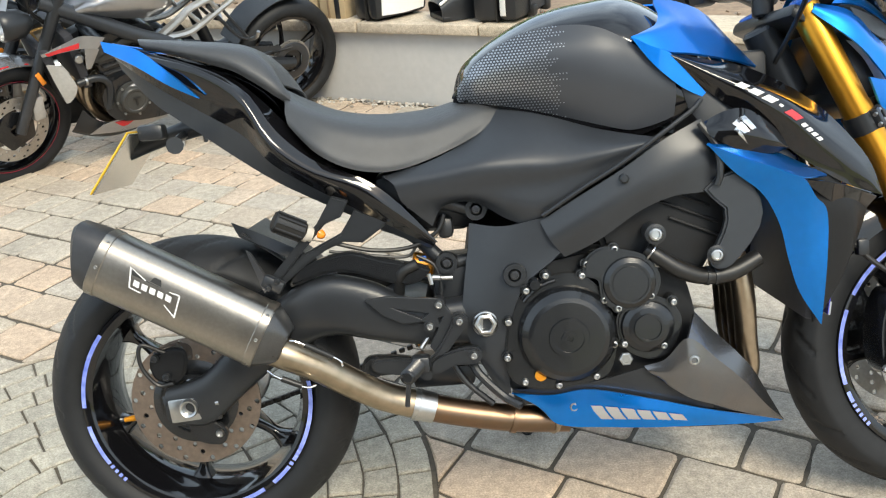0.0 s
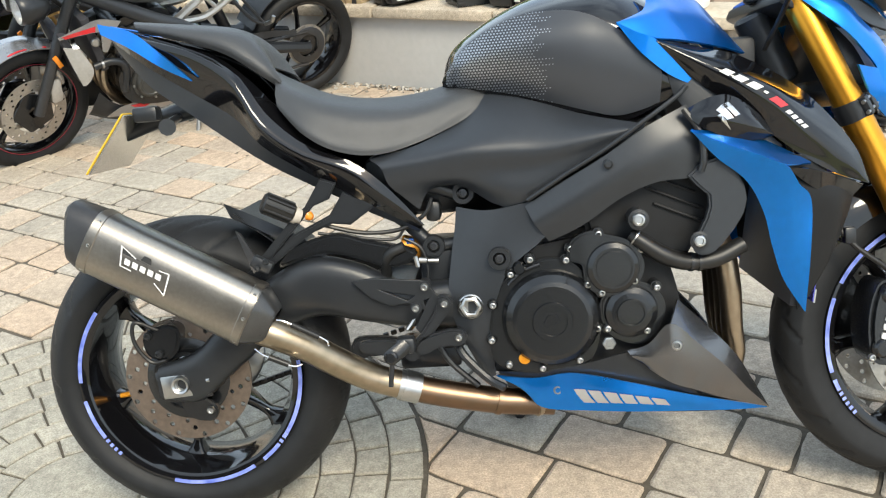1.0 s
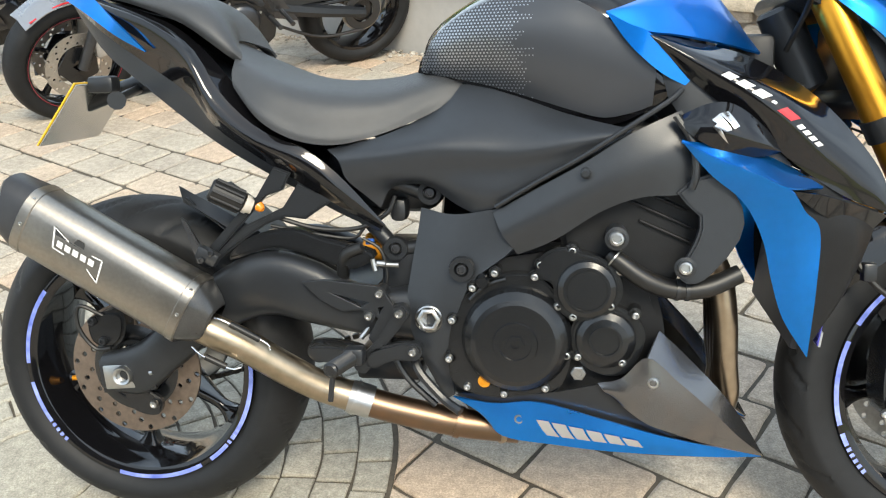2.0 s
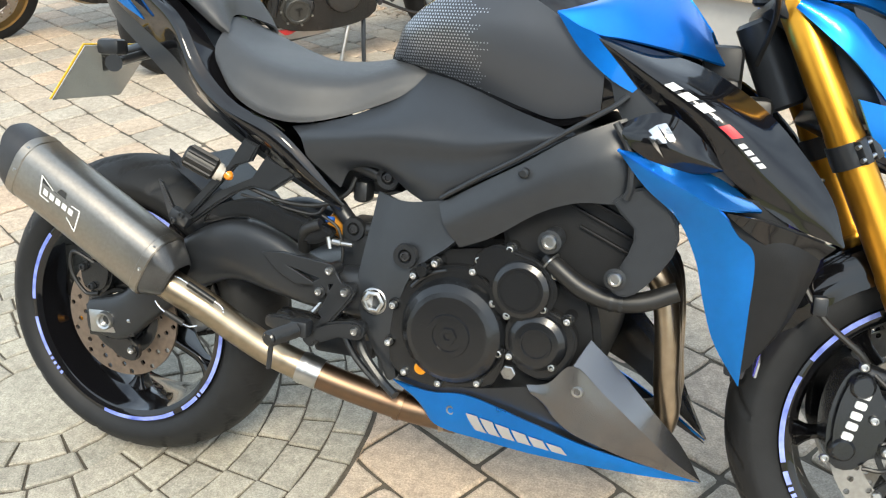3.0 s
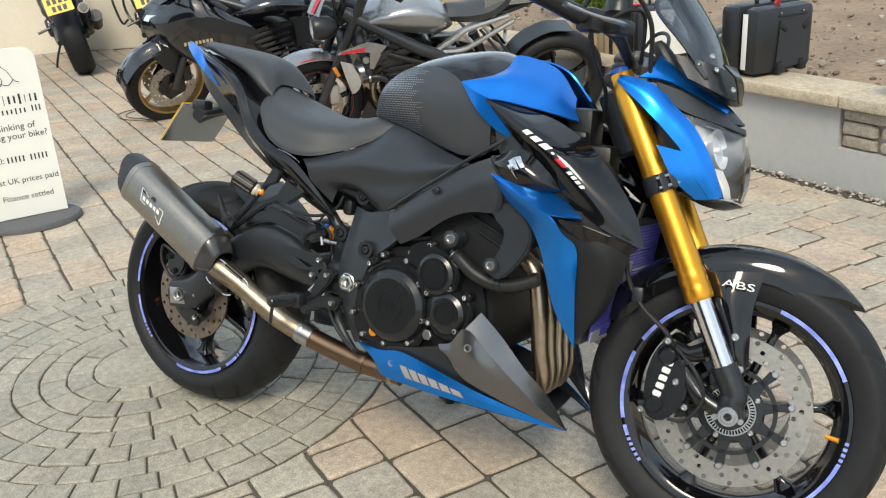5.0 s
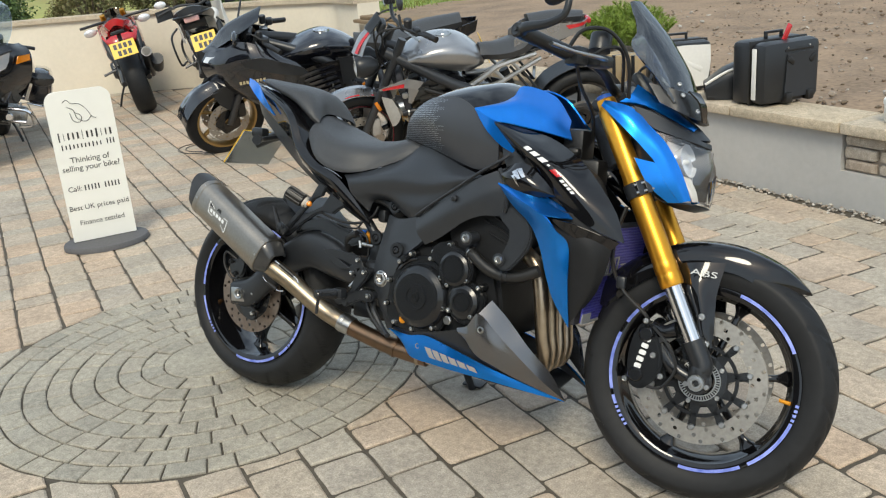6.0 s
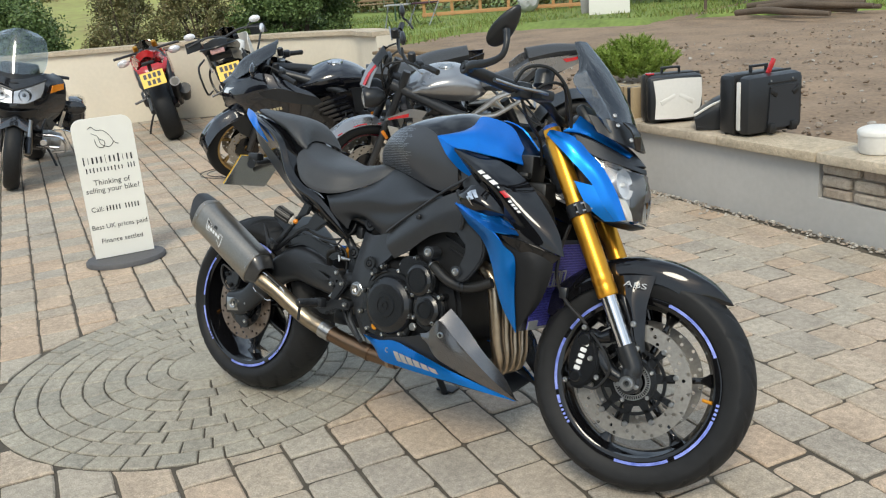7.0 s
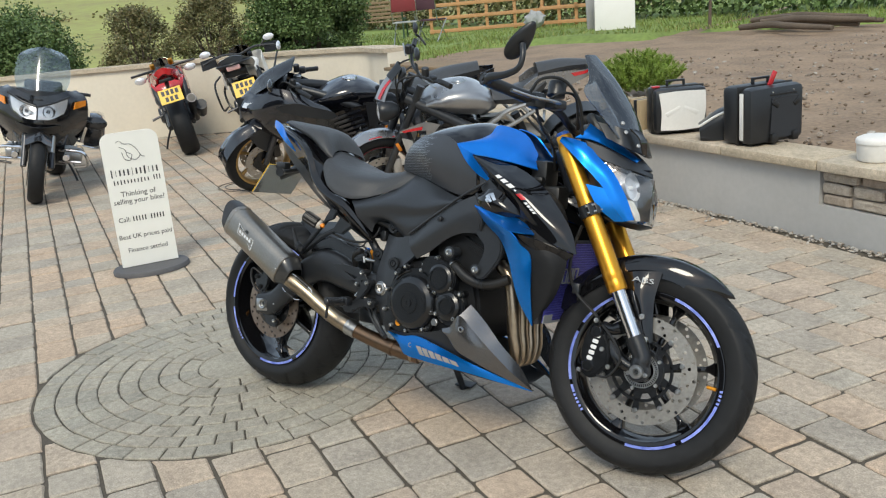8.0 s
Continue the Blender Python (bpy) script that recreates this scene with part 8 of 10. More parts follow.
def bare_bike(name, m, label, wb, rr, rw_, fr, rim_mat, fork_mat, spokes=5, steer=0.0, spar=None, caliper=None):
    """Wheels, fork, swingarm, frame, engine and silencer that every parked motorcycle here has."""
    root = thing(name, m, label, "motorcycle")
    st = Matrix.Translation((wb + 0.1, 0, 0)) @ Matrix.Rotation(radians(steer), 4, Vector((-0.42, 0, 0.9))) @ Matrix.Translation((-wb - 0.1, 0, 0))
    simple_wheel(root, "rear_wheel", 0, rr, rw_, rim_mat, (0.09,), spokes, 12)
    simple_wheel(root, "front_wheel", wb, fr, 0.12, rim_mat, (-0.07, 0.07), spokes, 30, st)
    top = Vector((wb - 0.3, 0, 0.93))
    bot = Vector((wb, 0, fr))
    for y in (-0.105, 0.105):
        o = Vector((0, y, 0))
        f1 = part("fork_tube", cyl(top + o, top.lerp(bot, 0.62) + o, 0.026, n=14), fork_mat, root)
        f2 = part("fork_slider", cyl(top.lerp(bot, 0.6) + o, bot + o, 0.024, n=14), DARK_GREY, root)
        f3 = part("front_caliper", box(bot + o + Vector((-0.1, -0.02 * (1 if y > 0 else -1), 0.09)), (0.06, 0.06, 0.12), 0.015), caliper or ENGINE_BLACK, root)
        for q in (f1, f2, f3):
            q.matrix_basis = st @ q.matrix_basis
        part("swingarm", tube([(0, y * 1.15, rr), (0.25, y * 1.1, rr + 0.05), (0.5, y, 0.42)], [0.026, 0.034, 0.04], 8), SATIN_BLACK, root)
        rail = spar or ((0.5, 1.2, 0.44), (0.62, 1.5, 0.66), (0.85, 1.3, 0.78), (wb - 0.32, 0.5, 0.86))
        part("frame_spar", tube([(px, y * py, pz) for px, py, pz in rail], [0.03, 0.032, 0.034, 0.034], 10), MATT_BLACK, root)
    part("crankcase", plate(smooth_outline([(0.5, 0.3), (0.72, 0.23), (0.98, 0.27), (1.01, 0.43), (0.8, 0.5), (0.56, 0.52)]), 0.17, 0.34, 0.02), ENGINE_BLACK, root)
    part("cylinder_block", plate(smooth_outline([(0.74, 0.44), (0.98, 0.4), (1.0, 0.62), (0.9, 0.68), (0.74, 0.66)]), 0.14, 0.28, 0.012), ENGINE_BLACK, root)
    for k in range(5):
        part("cylinder_fin", box((0.87, 0, 0.47 + 0.035 * k), (0.25, 0.31, 0.01), 0.003, Matrix.Rotation(radians(8), 3, "Y")), DARK_GREY, root)
    for y in (-0.15, 0.15):
        part("coolant_hose", tube([(0.98, y * 1.1, 0.62), (0.86, y * 1.2, 0.58), (0.72, y * 1.2, 0.54), (0.6, y, 0.5)], 0.016, 10, 16), RUBBER_HOSE, root)
        part("footpeg", tube([(0.46, y * 1.1, 0.42), (0.45, y * 1.9, 0.4)], 0.012, 8, 4), DARK_GREY, root)
        part("heel_plate", plate([(0.36, 0.34), (0.5, 0.38), (0.54, 0.54), (0.48, 0.52)], y * 0.95, 0.006), DARK_GREY, root)
    for side in (-1, 1):
        part("engine_cover", turn([(0, -0.035), (0.07, -0.033), (0.085, -0.02), (0.09, 0.0)], 28, m=Matrix.Translation((0.66, side * 0.17, 0.4)) @ Matrix.Rotation(0 if side < 0 else math.pi, 4, "Z")), DARK_GREY, root)
        part("engine_cover", turn([(0, -0.03), (0.05, -0.028), (0.065, -0.015), (0.068, 0.0)], 24, m=Matrix.Translation((0.87, side * 0.17, 0.37)) @ Matrix.Rotation(0 if side < 0 else math.pi, 4, "Z")), DARK_GREY, root)
        for k in range(6):
            bolt((0.66 + 0.095 * math.cos(k), side * 0.17, 0.42 + 0.095 * math.sin(k)), (0, side, 0), 0.007, 0.008, STEEL, root)
    part("radiator", box((wb - 0.31, 0, 0.58), (0.04, 0.34, 0.26), 0.01, Matrix.Rotation(radians(12), 3, "Y")), CORE, root)
    for y in (-0.08, 0.0, 0.08):
        part("header_pipe", tube([(0.96, y, 0.5), (1.06, y, 0.42), (1.04, y, 0.28), (0.9, y * 0.6, 0.2), (0.6, -0.08, 0.19)], 0.018, 8, 16), HEADER, root)
    part("side_stand", tube([(0.55, 0.12, 0.28), (0.58, 0.22, 0.12), (0.6, 0.3, -0.06)], 0.011, 8, 8), SATIN_BLACK, root)
    return root, st


# silver naked bike, side on behind
SILVER = material("silver paint", (0.33, 0.33, 0.335), 0.28, metal=0.75, coat=0.9, vary=0.05, flake=0.1)
CAST = material("brushed cast alloy", (0.46, 0.46, 0.45), 0.34, metal=0.9, vary=0.12, grain=90)
ALLOY = material("pale machined alloy", (0.5, 0.49, 0.47), 0.42, metal=0.45, vary=0.12, grain=90)
ENGINE_GREY = material("grey engine cover paint", (0.055, 0.055, 0.052), 0.38, metal=0.4, vary=0.15)
WHEEL_BLACK = GLOSS_BLACK
tri, tst = bare_bike("motorcycle", pose(-0.33, 3.42, -0.035) @ pose(0, 0, 0, 0, 0, 217) @ pose(0, 0, 0, -13), "silver and black naked motorcycle with red stripes on its side stand", 1.41, 0.31, 0.18, 0.3, WHEEL_BLACK, SATIN_BLACK, 5, 14, ((0.52, 1.25, 0.44), (0.69, 1.75, 0.585), (0.85, 1.75, 0.665), (1.19, 0.8, 0.84)), ALLOY)


def two_sides(name, rows, mat, parent, label="", nu=16, nv=8, thick=0.006):
    """A panel given for the left side, and its twin."""
    for k in (1, -1):
        part(name, patch([[(x, k * y, z) for x, y, z in r] for r in rows], nu, nv, thick), mat, parent, label)


TANK2 = [[(0.6, 0, 0.735), (0.65, 0, 0.815), (0.75, 0, 0.882), (0.88, 0, 0.893), (1.0, 0, 0.862), (1.1, 0, 0.8)], [(0.605, 0.06, 0.73), (0.655, 0.12, 0.797), (0.755, 0.155, 0.853), (0.88, 0.165, 0.866), (1.0, 0.152, 0.842), (1.1, 0.1, 0.79)],
         [(0.615, 0.08, 0.72), (0.67, 0.145, 0.75), (0.765, 0.182, 0.783), (0.88, 0.192, 0.8), (1.0, 0.185, 0.808), (1.1, 0.12, 0.78)], [(0.63, 0.07, 0.705), (0.69, 0.11, 0.7), (0.775, 0.14, 0.71), (0.89, 0.15, 0.735), (1.0, 0.15, 0.77), (1.09, 0.1, 0.765)]]
tw = TANK2[::-1] + mirrored(TANK2)[1:]
part("tank", patch(tw, 30, 30, 0.003), SILVER, tri, "silver fuel tank with a red stripe")
flipped = mirrored(TANK2)
MIRROR_Y = Matrix.Diagonal((1, -1, 1, 1))
for quad in (((0.5, 0.4), (0.98, 0.62), (0.98, 0.7), (0.56, 0.47)),):
    part("tank_stripe", decal(flipped, [quad], 0.002, 12), RED, tri, smooth=False).matrix_basis = MIRROR_Y
for k in range(7):
    part("tank_mark", decal(flipped, [((0.42 + 0.036 * k, 0.56 + 0.012 * k), (0.444 + 0.036 * k, 0.565 + 0.012 * k), (0.444 + 0.036 * k, 0.62 + 0.012 * k), (0.42 + 0.036 * k, 0.615 + 0.012 * k))], 0.002, 3), PRINT_DARK, tri, smooth=False).matrix_basis = MIRROR_Y
part("fuel_cap", turn([(0, 0.008), (0.03, 0.008), (0.035, 0.0), (0.042, 0.006), (0.05, 0.004), (0.053, -0.006)], 28, m=Matrix.Translation((0.84, 0, 0.894)) @ Matrix.Rotation(radians(92), 4, "X")), STEEL, tri)
part("rider_seat", patch([[(0.27, 0.1, 0.84), (0.38, 0.14, 0.775), (0.5, 0.12, 0.745), (0.62, 0.07, 0.74)], [(0.27, 0.0, 0.88), (0.38, 0.0, 0.81), (0.5, 0.0, 0.775), (0.63, 0.0, 0.78)], [(0.27, -0.1, 0.84), (0.38, -0.14, 0.775), (0.5, -0.12, 0.745), (0.62, -0.07, 0.74)]], 18, 14, 0.04), SEAT, tri)
part("pillion_seat", patch([[(0.02, 0.05, 0.918), (0.16, 0.08, 0.925), (0.33, 0.09, 0.905)], [(0.0, 0.0, 0.93), (0.16, 0.0, 0.945), (0.33, 0.0, 0.935)], [(0.02, -0.05, 0.918), (0.16, -0.08, 0.925), (0.33, -0.09, 0.905)]], 14, 12, 0.03), SEAT, tri)
two_sides("tail_unit", [[(-0.03, 0.03, 0.925), (0.02, 0.085, 0.921), (0.17, 0.095, 0.925), (0.33, 0.1, 0.91), (0.43, 0.1, 0.85)], [(-0.015, 0.035, 0.885), (0.02, 0.092, 0.872), (0.15, 0.106, 0.83), (0.32, 0.112, 0.82), (0.43, 0.105, 0.81)]], SILVER, tri, "silver tail panel", 18, 6)
two_sides("tail_flash", [[(-0.03, 0.04, 0.922), (0.02, 0.09, 0.916), (0.12, 0.1, 0.91)], [(-0.025, 0.042, 0.905), (0.02, 0.092, 0.898), (0.1, 0.104, 0.888)]], RED, tri, "", 8, 3, 0.003)
part("tail_lamp", box((-0.035, 0, 0.905), (0.03, 0.07, 0.03), 0.008), RED, tri)
part("tail_tray", patch([[(-0.02, 0.05, 0.88), (0.15, 0.09, 0.815), (0.36, 0.1, 0.75)], [(-0.02, -0.05, 0.88), (0.15, -0.09, 0.815), (0.36, -0.1, 0.75)]], 12, 6, 0.02), SATIN_BLACK, tri)
for k in (1, -1):
    y = 0.125 * k
    part("subframe", tube([(0.7, y, 0.6), (0.6, y, 0.665), (0.52, y, 0.712), (0.3, y * 0.95, 0.765)], [0.022, 0.019, 0.018, 0.016], 8, 14), CAST, tri, "silver cast subframe")
    part("subframe", tube([(0.7, y, 0.592), (0.6, y, 0.588), (0.53, y, 0.602), (0.4, y, 0.67), (0.27, y * 0.95, 0.735)], [0.022, 0.018, 0.017, 0.016, 0.015], 8, 16), CAST, tri)
    part("subframe", tube([(0.56, y, 0.69), (0.5, y, 0.625)], 0.011, 8, 3), CAST, tri)
    part("subframe", tube([(0.45, y, 0.725), (0.4, y, 0.672)], 0.011, 8, 3), CAST, tri)
    part("subframe_bolt", cyl((0.7, y, 0.597), (0.7, y + 0.03 * k, 0.597), 0.016, bevel=0.004), SATIN_BLACK, tri)
    part("peg_hanger", tube([(0.46, y, 0.7), (0.33, y * 1.1, 0.54), (0.26, y * 1.2, 0.5)], 0.009, 8, 8), SATIN_BLACK, tri)
    part("peg_hanger", tube([(0.4, y, 0.69), (0.27, y * 1.15, 0.51)], 0.008, 8, 6), SATIN_BLACK, tri)
    part("pillion_peg", tube([(0.262, y * 1.2, 0.5), (0.25, y * 1.6, 0.53), (0.245, y * 1.7, 0.56)], 0.01, 8, 6), STEEL, tri)
    two = 0.2 * k
    part("heel_plate", plate([(0.5, 0.36), (0.58, 0.38), (0.62, 0.5), (0.56, 0.54), (0.49, 0.46)], two * 0.8, 0.008), SATIN_BLACK, tri)
    part("footpeg", tube([(0.52, two * 0.75, 0.4), (0.51, two * 1.4, 0.39)], 0.012, 8, 4), DARK_GREY, tri)
two_sides("radiator_cowl", [[(1.25, 0.17, 0.648), (1.16, 0.2, 0.688), (1.08, 0.212, 0.712), (0.985, 0.205, 0.684)], [(1.245, 0.172, 0.638), (1.16, 0.208, 0.655), (1.09, 0.22, 0.66), (1.03, 0.212, 0.64)]], SILVER, tri, "silver radiator cowl with red flash", 16, 6)
two_sides("cowl_leg", [[(1.08, 0.215, 0.664), (1.04, 0.214, 0.648), (1.02, 0.21, 0.64)], [(1.085, 0.205, 0.565), (1.075, 0.205, 0.56), (1.065, 0.2, 0.556)]], SILVER, tri, "", 6, 6)
two_sides("cowl_flash", [[(1.235, 0.182, 0.652), (1.17, 0.209, 0.674), (1.1, 0.221, 0.688)], [(1.225, 0.185, 0.642), (1.17, 0.212, 0.658), (1.105, 0.2235, 0.665)]], RED, tri, "", 8, 3, 0.003)
two_sides("radiator_side", [[(1.236, 0.175, 0.602), (1.205, 0.19, 0.598), (1.175, 0.195, 0.588)], [(1.215, 0.18, 0.515), (1.18, 0.195, 0.51), (1.137, 0.2, 0.495)], [(1.185, 0.178, 0.415), (1.172, 0.185, 0.42), (1.15, 0.19, 0.445)]], ALLOY, tri, "pale metal radiator side", 8, 10, 0.01)
two_sides("belly_pan", [[(1.1, 0.1, 0.325), (1.06, 0.125, 0.275), (0.98, 0.135, 0.247), (0.74, 0.14, 0.262)], [(1.14, 0.07, 0.235), (1.06, 0.11, 0.205), (0.95, 0.125, 0.195), (0.74, 0.13, 0.215)], [(1.15, 0.04, 0.2), (1.06, 0.08, 0.17), (0.95, 0.1, 0.16), (0.74, 0.1, 0.185)]], SATIN_BLACK, tri, "black belly pan with a silver and red flash", 16, 10)
two_sides("belly_flash", [[(1.035, 0.148, 0.25), (0.966, 0.154, 0.262), (0.86, 0.157, 0.268), (0.765, 0.156, 0.271)], [(1.1, 0.136, 0.212), (0.96, 0.146, 0.194), (0.84, 0.15, 0.2), (0.725, 0.152, 0.213)]], SILVER, tri, "silver belly panel", 14, 6, 0.004)
two_sides("belly_stripe", [[(0.985, 0.157, 0.25), (0.86, 0.161, 0.256)], [(0.95, 0.153, 0.22), (0.93, 0.155, 0.222)]], RED, tri, "", 6, 3, 0.003)
part("radiator", box((1.2, 0, 0.53), (0.035, 0.34, 0.25), 0.01, Matrix.Rotation(radians(14), 3, "Y")), CORE, tri)
for k in (1, -1):
    m = Matrix.Translation((0.89, 0.185 * k, 0.357)) @ Matrix.Rotation(0 if k < 0 else math.pi, 4, "Z")
    part("engine_cover", turn([(0, -0.022), (0.045, -0.022), (0.048, -0.025), (0.058, -0.025), (0.064, -0.018), (0.068, 0.0), (0.08, 0.002), (0.082, 0.02)], 36, m=m), ENGINE_GREY, tri, "round grey engine cover")
    for q in range(7):
        a = 0.9 * q
        bolt((0.89 + 0.078 * math.cos(a), 0.186 * k, 0.357 + 0.078 * math.sin(a)), (0, k, 0), 0.006, 0.008, STEEL, tri)
    part("cover_mark", box((0.885, 0.2105 * k, 0.37), (0.034, 0.002, 0.008)), RUBBER_HOSE, tri, smooth=False)
    part("cover_mark", box((0.885, 0.2105 * k, 0.352), (0.009, 0.002, 0.036)), RUBBER_HOSE, tri, smooth=False)
    part("water_pipe", tube([(1.12, 0.165 * k, 0.48), (1.05, 0.175 * k, 0.495), (1.0, 0.178 * k, 0.475), (0.985, 0.17 * k, 0.42), (1.0, 0.16 * k, 0.33)], 0.017, 10, 22), SATIN_BLACK, tri)
    part("hose_clip", turn([(0.0175, -0.005), (0.0195, -0.005), (0.0195, 0.005), (0.0175, 0.005)], 16, m=Matrix.Translation((1.085, 0.17 * k, 0.488)) @ Matrix.Rotation(radians(90), 4, "Z")), STEEL, tri)
    part("throttle_box", box((1.0, 0.12 * k, 0.59), (0.12, 0.08, 0.06), 0.015, Matrix.Rotation(radians(18), 3, "Y")), ENGINE_GREY, tri)
    part("cam_cover", box((0.93, 0.13 * k, 0.6), (0.2, 0.06, 0.05), 0.014, Matrix.Rotation(radians(22), 3, "Y")), ENGINE_GREY, tri)
    part("sensor", cyl((1.1, 0.17 * k, 0.6), (1.1, 0.19 * k, 0.6), 0.02, bevel=0.004), STEEL, tri)
    part("frame_bolt", cyl((0.83, 0.18 * k, 0.66), (0.83, 0.205 * k, 0.66), 0.012, bevel=0.003), STEEL, tri)
    part("fork_reflector", box((1.296, k * 0.14, 0.545), (0.022, 0.008, 0.065), 0.003, Matrix.Rotation(radians(25), 3, "Y")), AMBER, tri, "amber fork reflector").matrix_basis = tst
    hm = Matrix.Translation((1.33, k * 0.088, 0.765)) @ Matrix.Rotation(radians(-90 + 6 * k), 4, "Z")
    lamp_body = part("headlamp", turn([(0.056, 0.045), (0.062, 0.04), (0.066, 0.02), (0.066, 0.0), (0.06, -0.05), (0.03, -0.09), (0, -0.095)], 28, m=hm), SATIN_BLACK, tri, "round twin headlamp")
    part("lamp_bowl", turn([(0, 0.004), (0.02, 0.01), (0.04, 0.026), (0.055, 0.045)], 24, m=hm), REFLECTOR, lamp_body)
    part("lamp_glass", turn([(0, 0.056), (0.03, 0.053), (0.056, 0.045)], 24, m=hm), CLEAR, lamp_body).visible_shadow = False
    hb = part("handlebar", tube([(1.1, 0, 0.985), (1.1, k * 0.12, 0.99), (1.05, k * 0.3, 1.03), (1.0, k * 0.38, 1.03)], 0.012, 8, 14), SATIN_BLACK, tri)
    gp = part("grip", tube([(1.04, k * 0.3, 1.03), (1.0, k * 0.4, 1.03)], 0.018, 10, 4), RUBBER_HOSE, tri)
    lv = part("lever", tube([(1.12, k * 0.2, 1.02), (1.09, k * 0.38, 1.03)], 0.006, 8, 6), STEEL, tri)
    sw = part("switch_box", box((1.065, k * 0.25, 1.028), (0.04, 0.05, 0.045), 0.01), SATIN_BLACK, tri)
    rs = part("fluid_cup", cyl((1.1, k * 0.2, 1.03), (1.1, k * 0.2, 1.09), 0.024, bevel=0.005), SATIN_BLACK, tri)
    for q in (hb, gp, lv, sw, rs):
        q.matrix_basis = tst @ q.matrix_basis
    for q in ([(1.1, 0.12 * k, 1.0), (1.2, 0.1 * k, 0.93), (1.18, 0.06 * k, 0.8)], [(1.07, 0.2 * k, 1.02), (1.22, 0.16 * k, 0.98), (1.24, 0.09 * k, 0.82), (1.15, 0.05 * k, 0.7)]):
        part("cable", tube(q, 0.006, 6, 18), RUBBER_HOSE, tri)
part("fly_screen", patch([[(1.33, 0.1, 0.83), (1.3, 0.09, 0.9), (1.25, 0.06, 0.965)], [(1.39, 0, 0.83), (1.34, 0, 0.92), (1.27, 0, 0.99)], [(1.33, -0.1, 0.83), (1.3, -0.09, 0.9), (1.25, -0.06, 0.965)]], 10, 12, 0.004), SILVER, tri, "silver fly screen with a red stripe")
part("screen_stripe", patch([[(1.37, 0.045, 0.838), (1.33, 0.045, 0.905), (1.275, 0.04, 0.962)], [(1.355, 0.07, 0.838), (1.318, 0.068, 0.9), (1.266, 0.055, 0.958)]], 8, 3, 0.003), RED, tri)
part("deflector", patch([[(1.27, 0.075, 0.955), (1.2, 0.06, 1.03)], [(1.3, 0, 0.975), (1.22, 0, 1.06)], [(1.27, -0.075, 0.955), (1.2, -0.06, 1.03)]], 8, 8, 0.004), SATIN_BLACK, tri)
part("instrument", box((1.2, 0, 0.97), (0.04, 0.13, 0.08), 0.02, Matrix.Rotation(radians(-30), 3, "Y")), SATIN_BLACK, tri)
mirror_on(tri, [(1.02, 0.4, 1.035), (1.05, 0.45, 1.07), (1.1, 0.44, 1.1), (1.11, 0.42, 1.16)], (1.1, 0.4, 1.215), SATIN_BLACK, 0.85)
mirror_on(tri, [(1.02, -0.4, 1.035), (1.05, -0.45, 1.07), (1.08, -0.44, 1.1)], (1.08, -0.42, 1.15), SATIN_BLACK, 0.85)
part("front_mudguard", patch([[(1.41 + 0.32 * math.cos(radians(a)), y, 0.3 + (0.32 - abs(y) * 0.25) * math.sin(radians(a))) for a in (150, 125, 100, 75, 52)] for y in (-0.075, -0.04, 0.0, 0.04, 0.075)], 18, 10, 0.004), SILVER, tri, "silver mudguard with a red edge").matrix_basis = tst
part("guard_stripe", patch([[(1.41 + 0.322 * math.cos(radians(a)), y, 0.3 + (0.322 - abs(y) * 0.25) * math.sin(radians(a))) for a in (110, 85, 58)] for y in (0.06, 0.068)], 10, 3, 0.002), RED, tri).matrix_basis = tst
part("silencer", tube([(0.55, -0.14, 0.22), (0.35, -0.18, 0.28), (0.12, -0.2, 0.36), (-0.05, -0.2, 0.42)], [0.03, 0.05, 0.055, 0.05], 14, 12), SATIN_BLACK, tri)
for y, zz in ((0.11, 0.39), (0.105, 0.22)):
    part("chain", tube([(0.0, y, 0.3 + (0.09 if zz > 0.3 else -0.09)), (0.25, y, zz), (0.52, y, 0.4 + (0.03 if zz > 0.3 else -0.05))], 0.008, 6, 12), CHAIN, tri)
part("sprocket", turn([(0.06, 0.1), (0.075, 0.1), (0.095, 0.1), (0.1, 0.103), (0.095, 0.106), (0.06, 0.106)], 40, m=Matrix.Translation((0, 0, 0.31))), DARK_GREY, tri)
part("chain_guard", patch([[(0.45, 0.125, 0.45), (0.25, 0.125, 0.45), (0.08, 0.125, 0.42)], [(0.45, 0.128, 0.41), (0.25, 0.128, 0.415), (0.08, 0.128, 0.4)]], 10, 4, 0.004), SATIN_BLACK, tri)
for x in (0.0, 1.41):
    part("rim_stripe", turn([(0.219, 0.072 if x == 0 else 0.053), (0.2225, 0.073 if x == 0 else 0.054)], 64, m=Matrix.Translation((x, 0, 0.31 if x == 0 else 0.3))), MAROON_LINE, tri).matrix_basis = Matrix() if x == 0 else tst
part("rear_hugger", patch([[(0.33 * math.cos(radians(a)), y, 0.31 + 0.33 * math.sin(radians(a))) for a in (25, 50, 80, 105)] for y in (-0.09, 0, 0.09)], 12, 8, 0.004), SATIN_BLACK, tri)
part("shock", cyl((0.38, 0, 0.38), (0.48, 0, 0.64), 0.03), SATIN_BLACK, tri)
part("stand_blade", tube([(0.62, 0.13, 0.27), (0.68, 0.2, 0.12), (0.72, 0.25, 0.0)], [0.013, 0.01, 0.014], 8, 8), CAST, tri, "bare metal side stand")

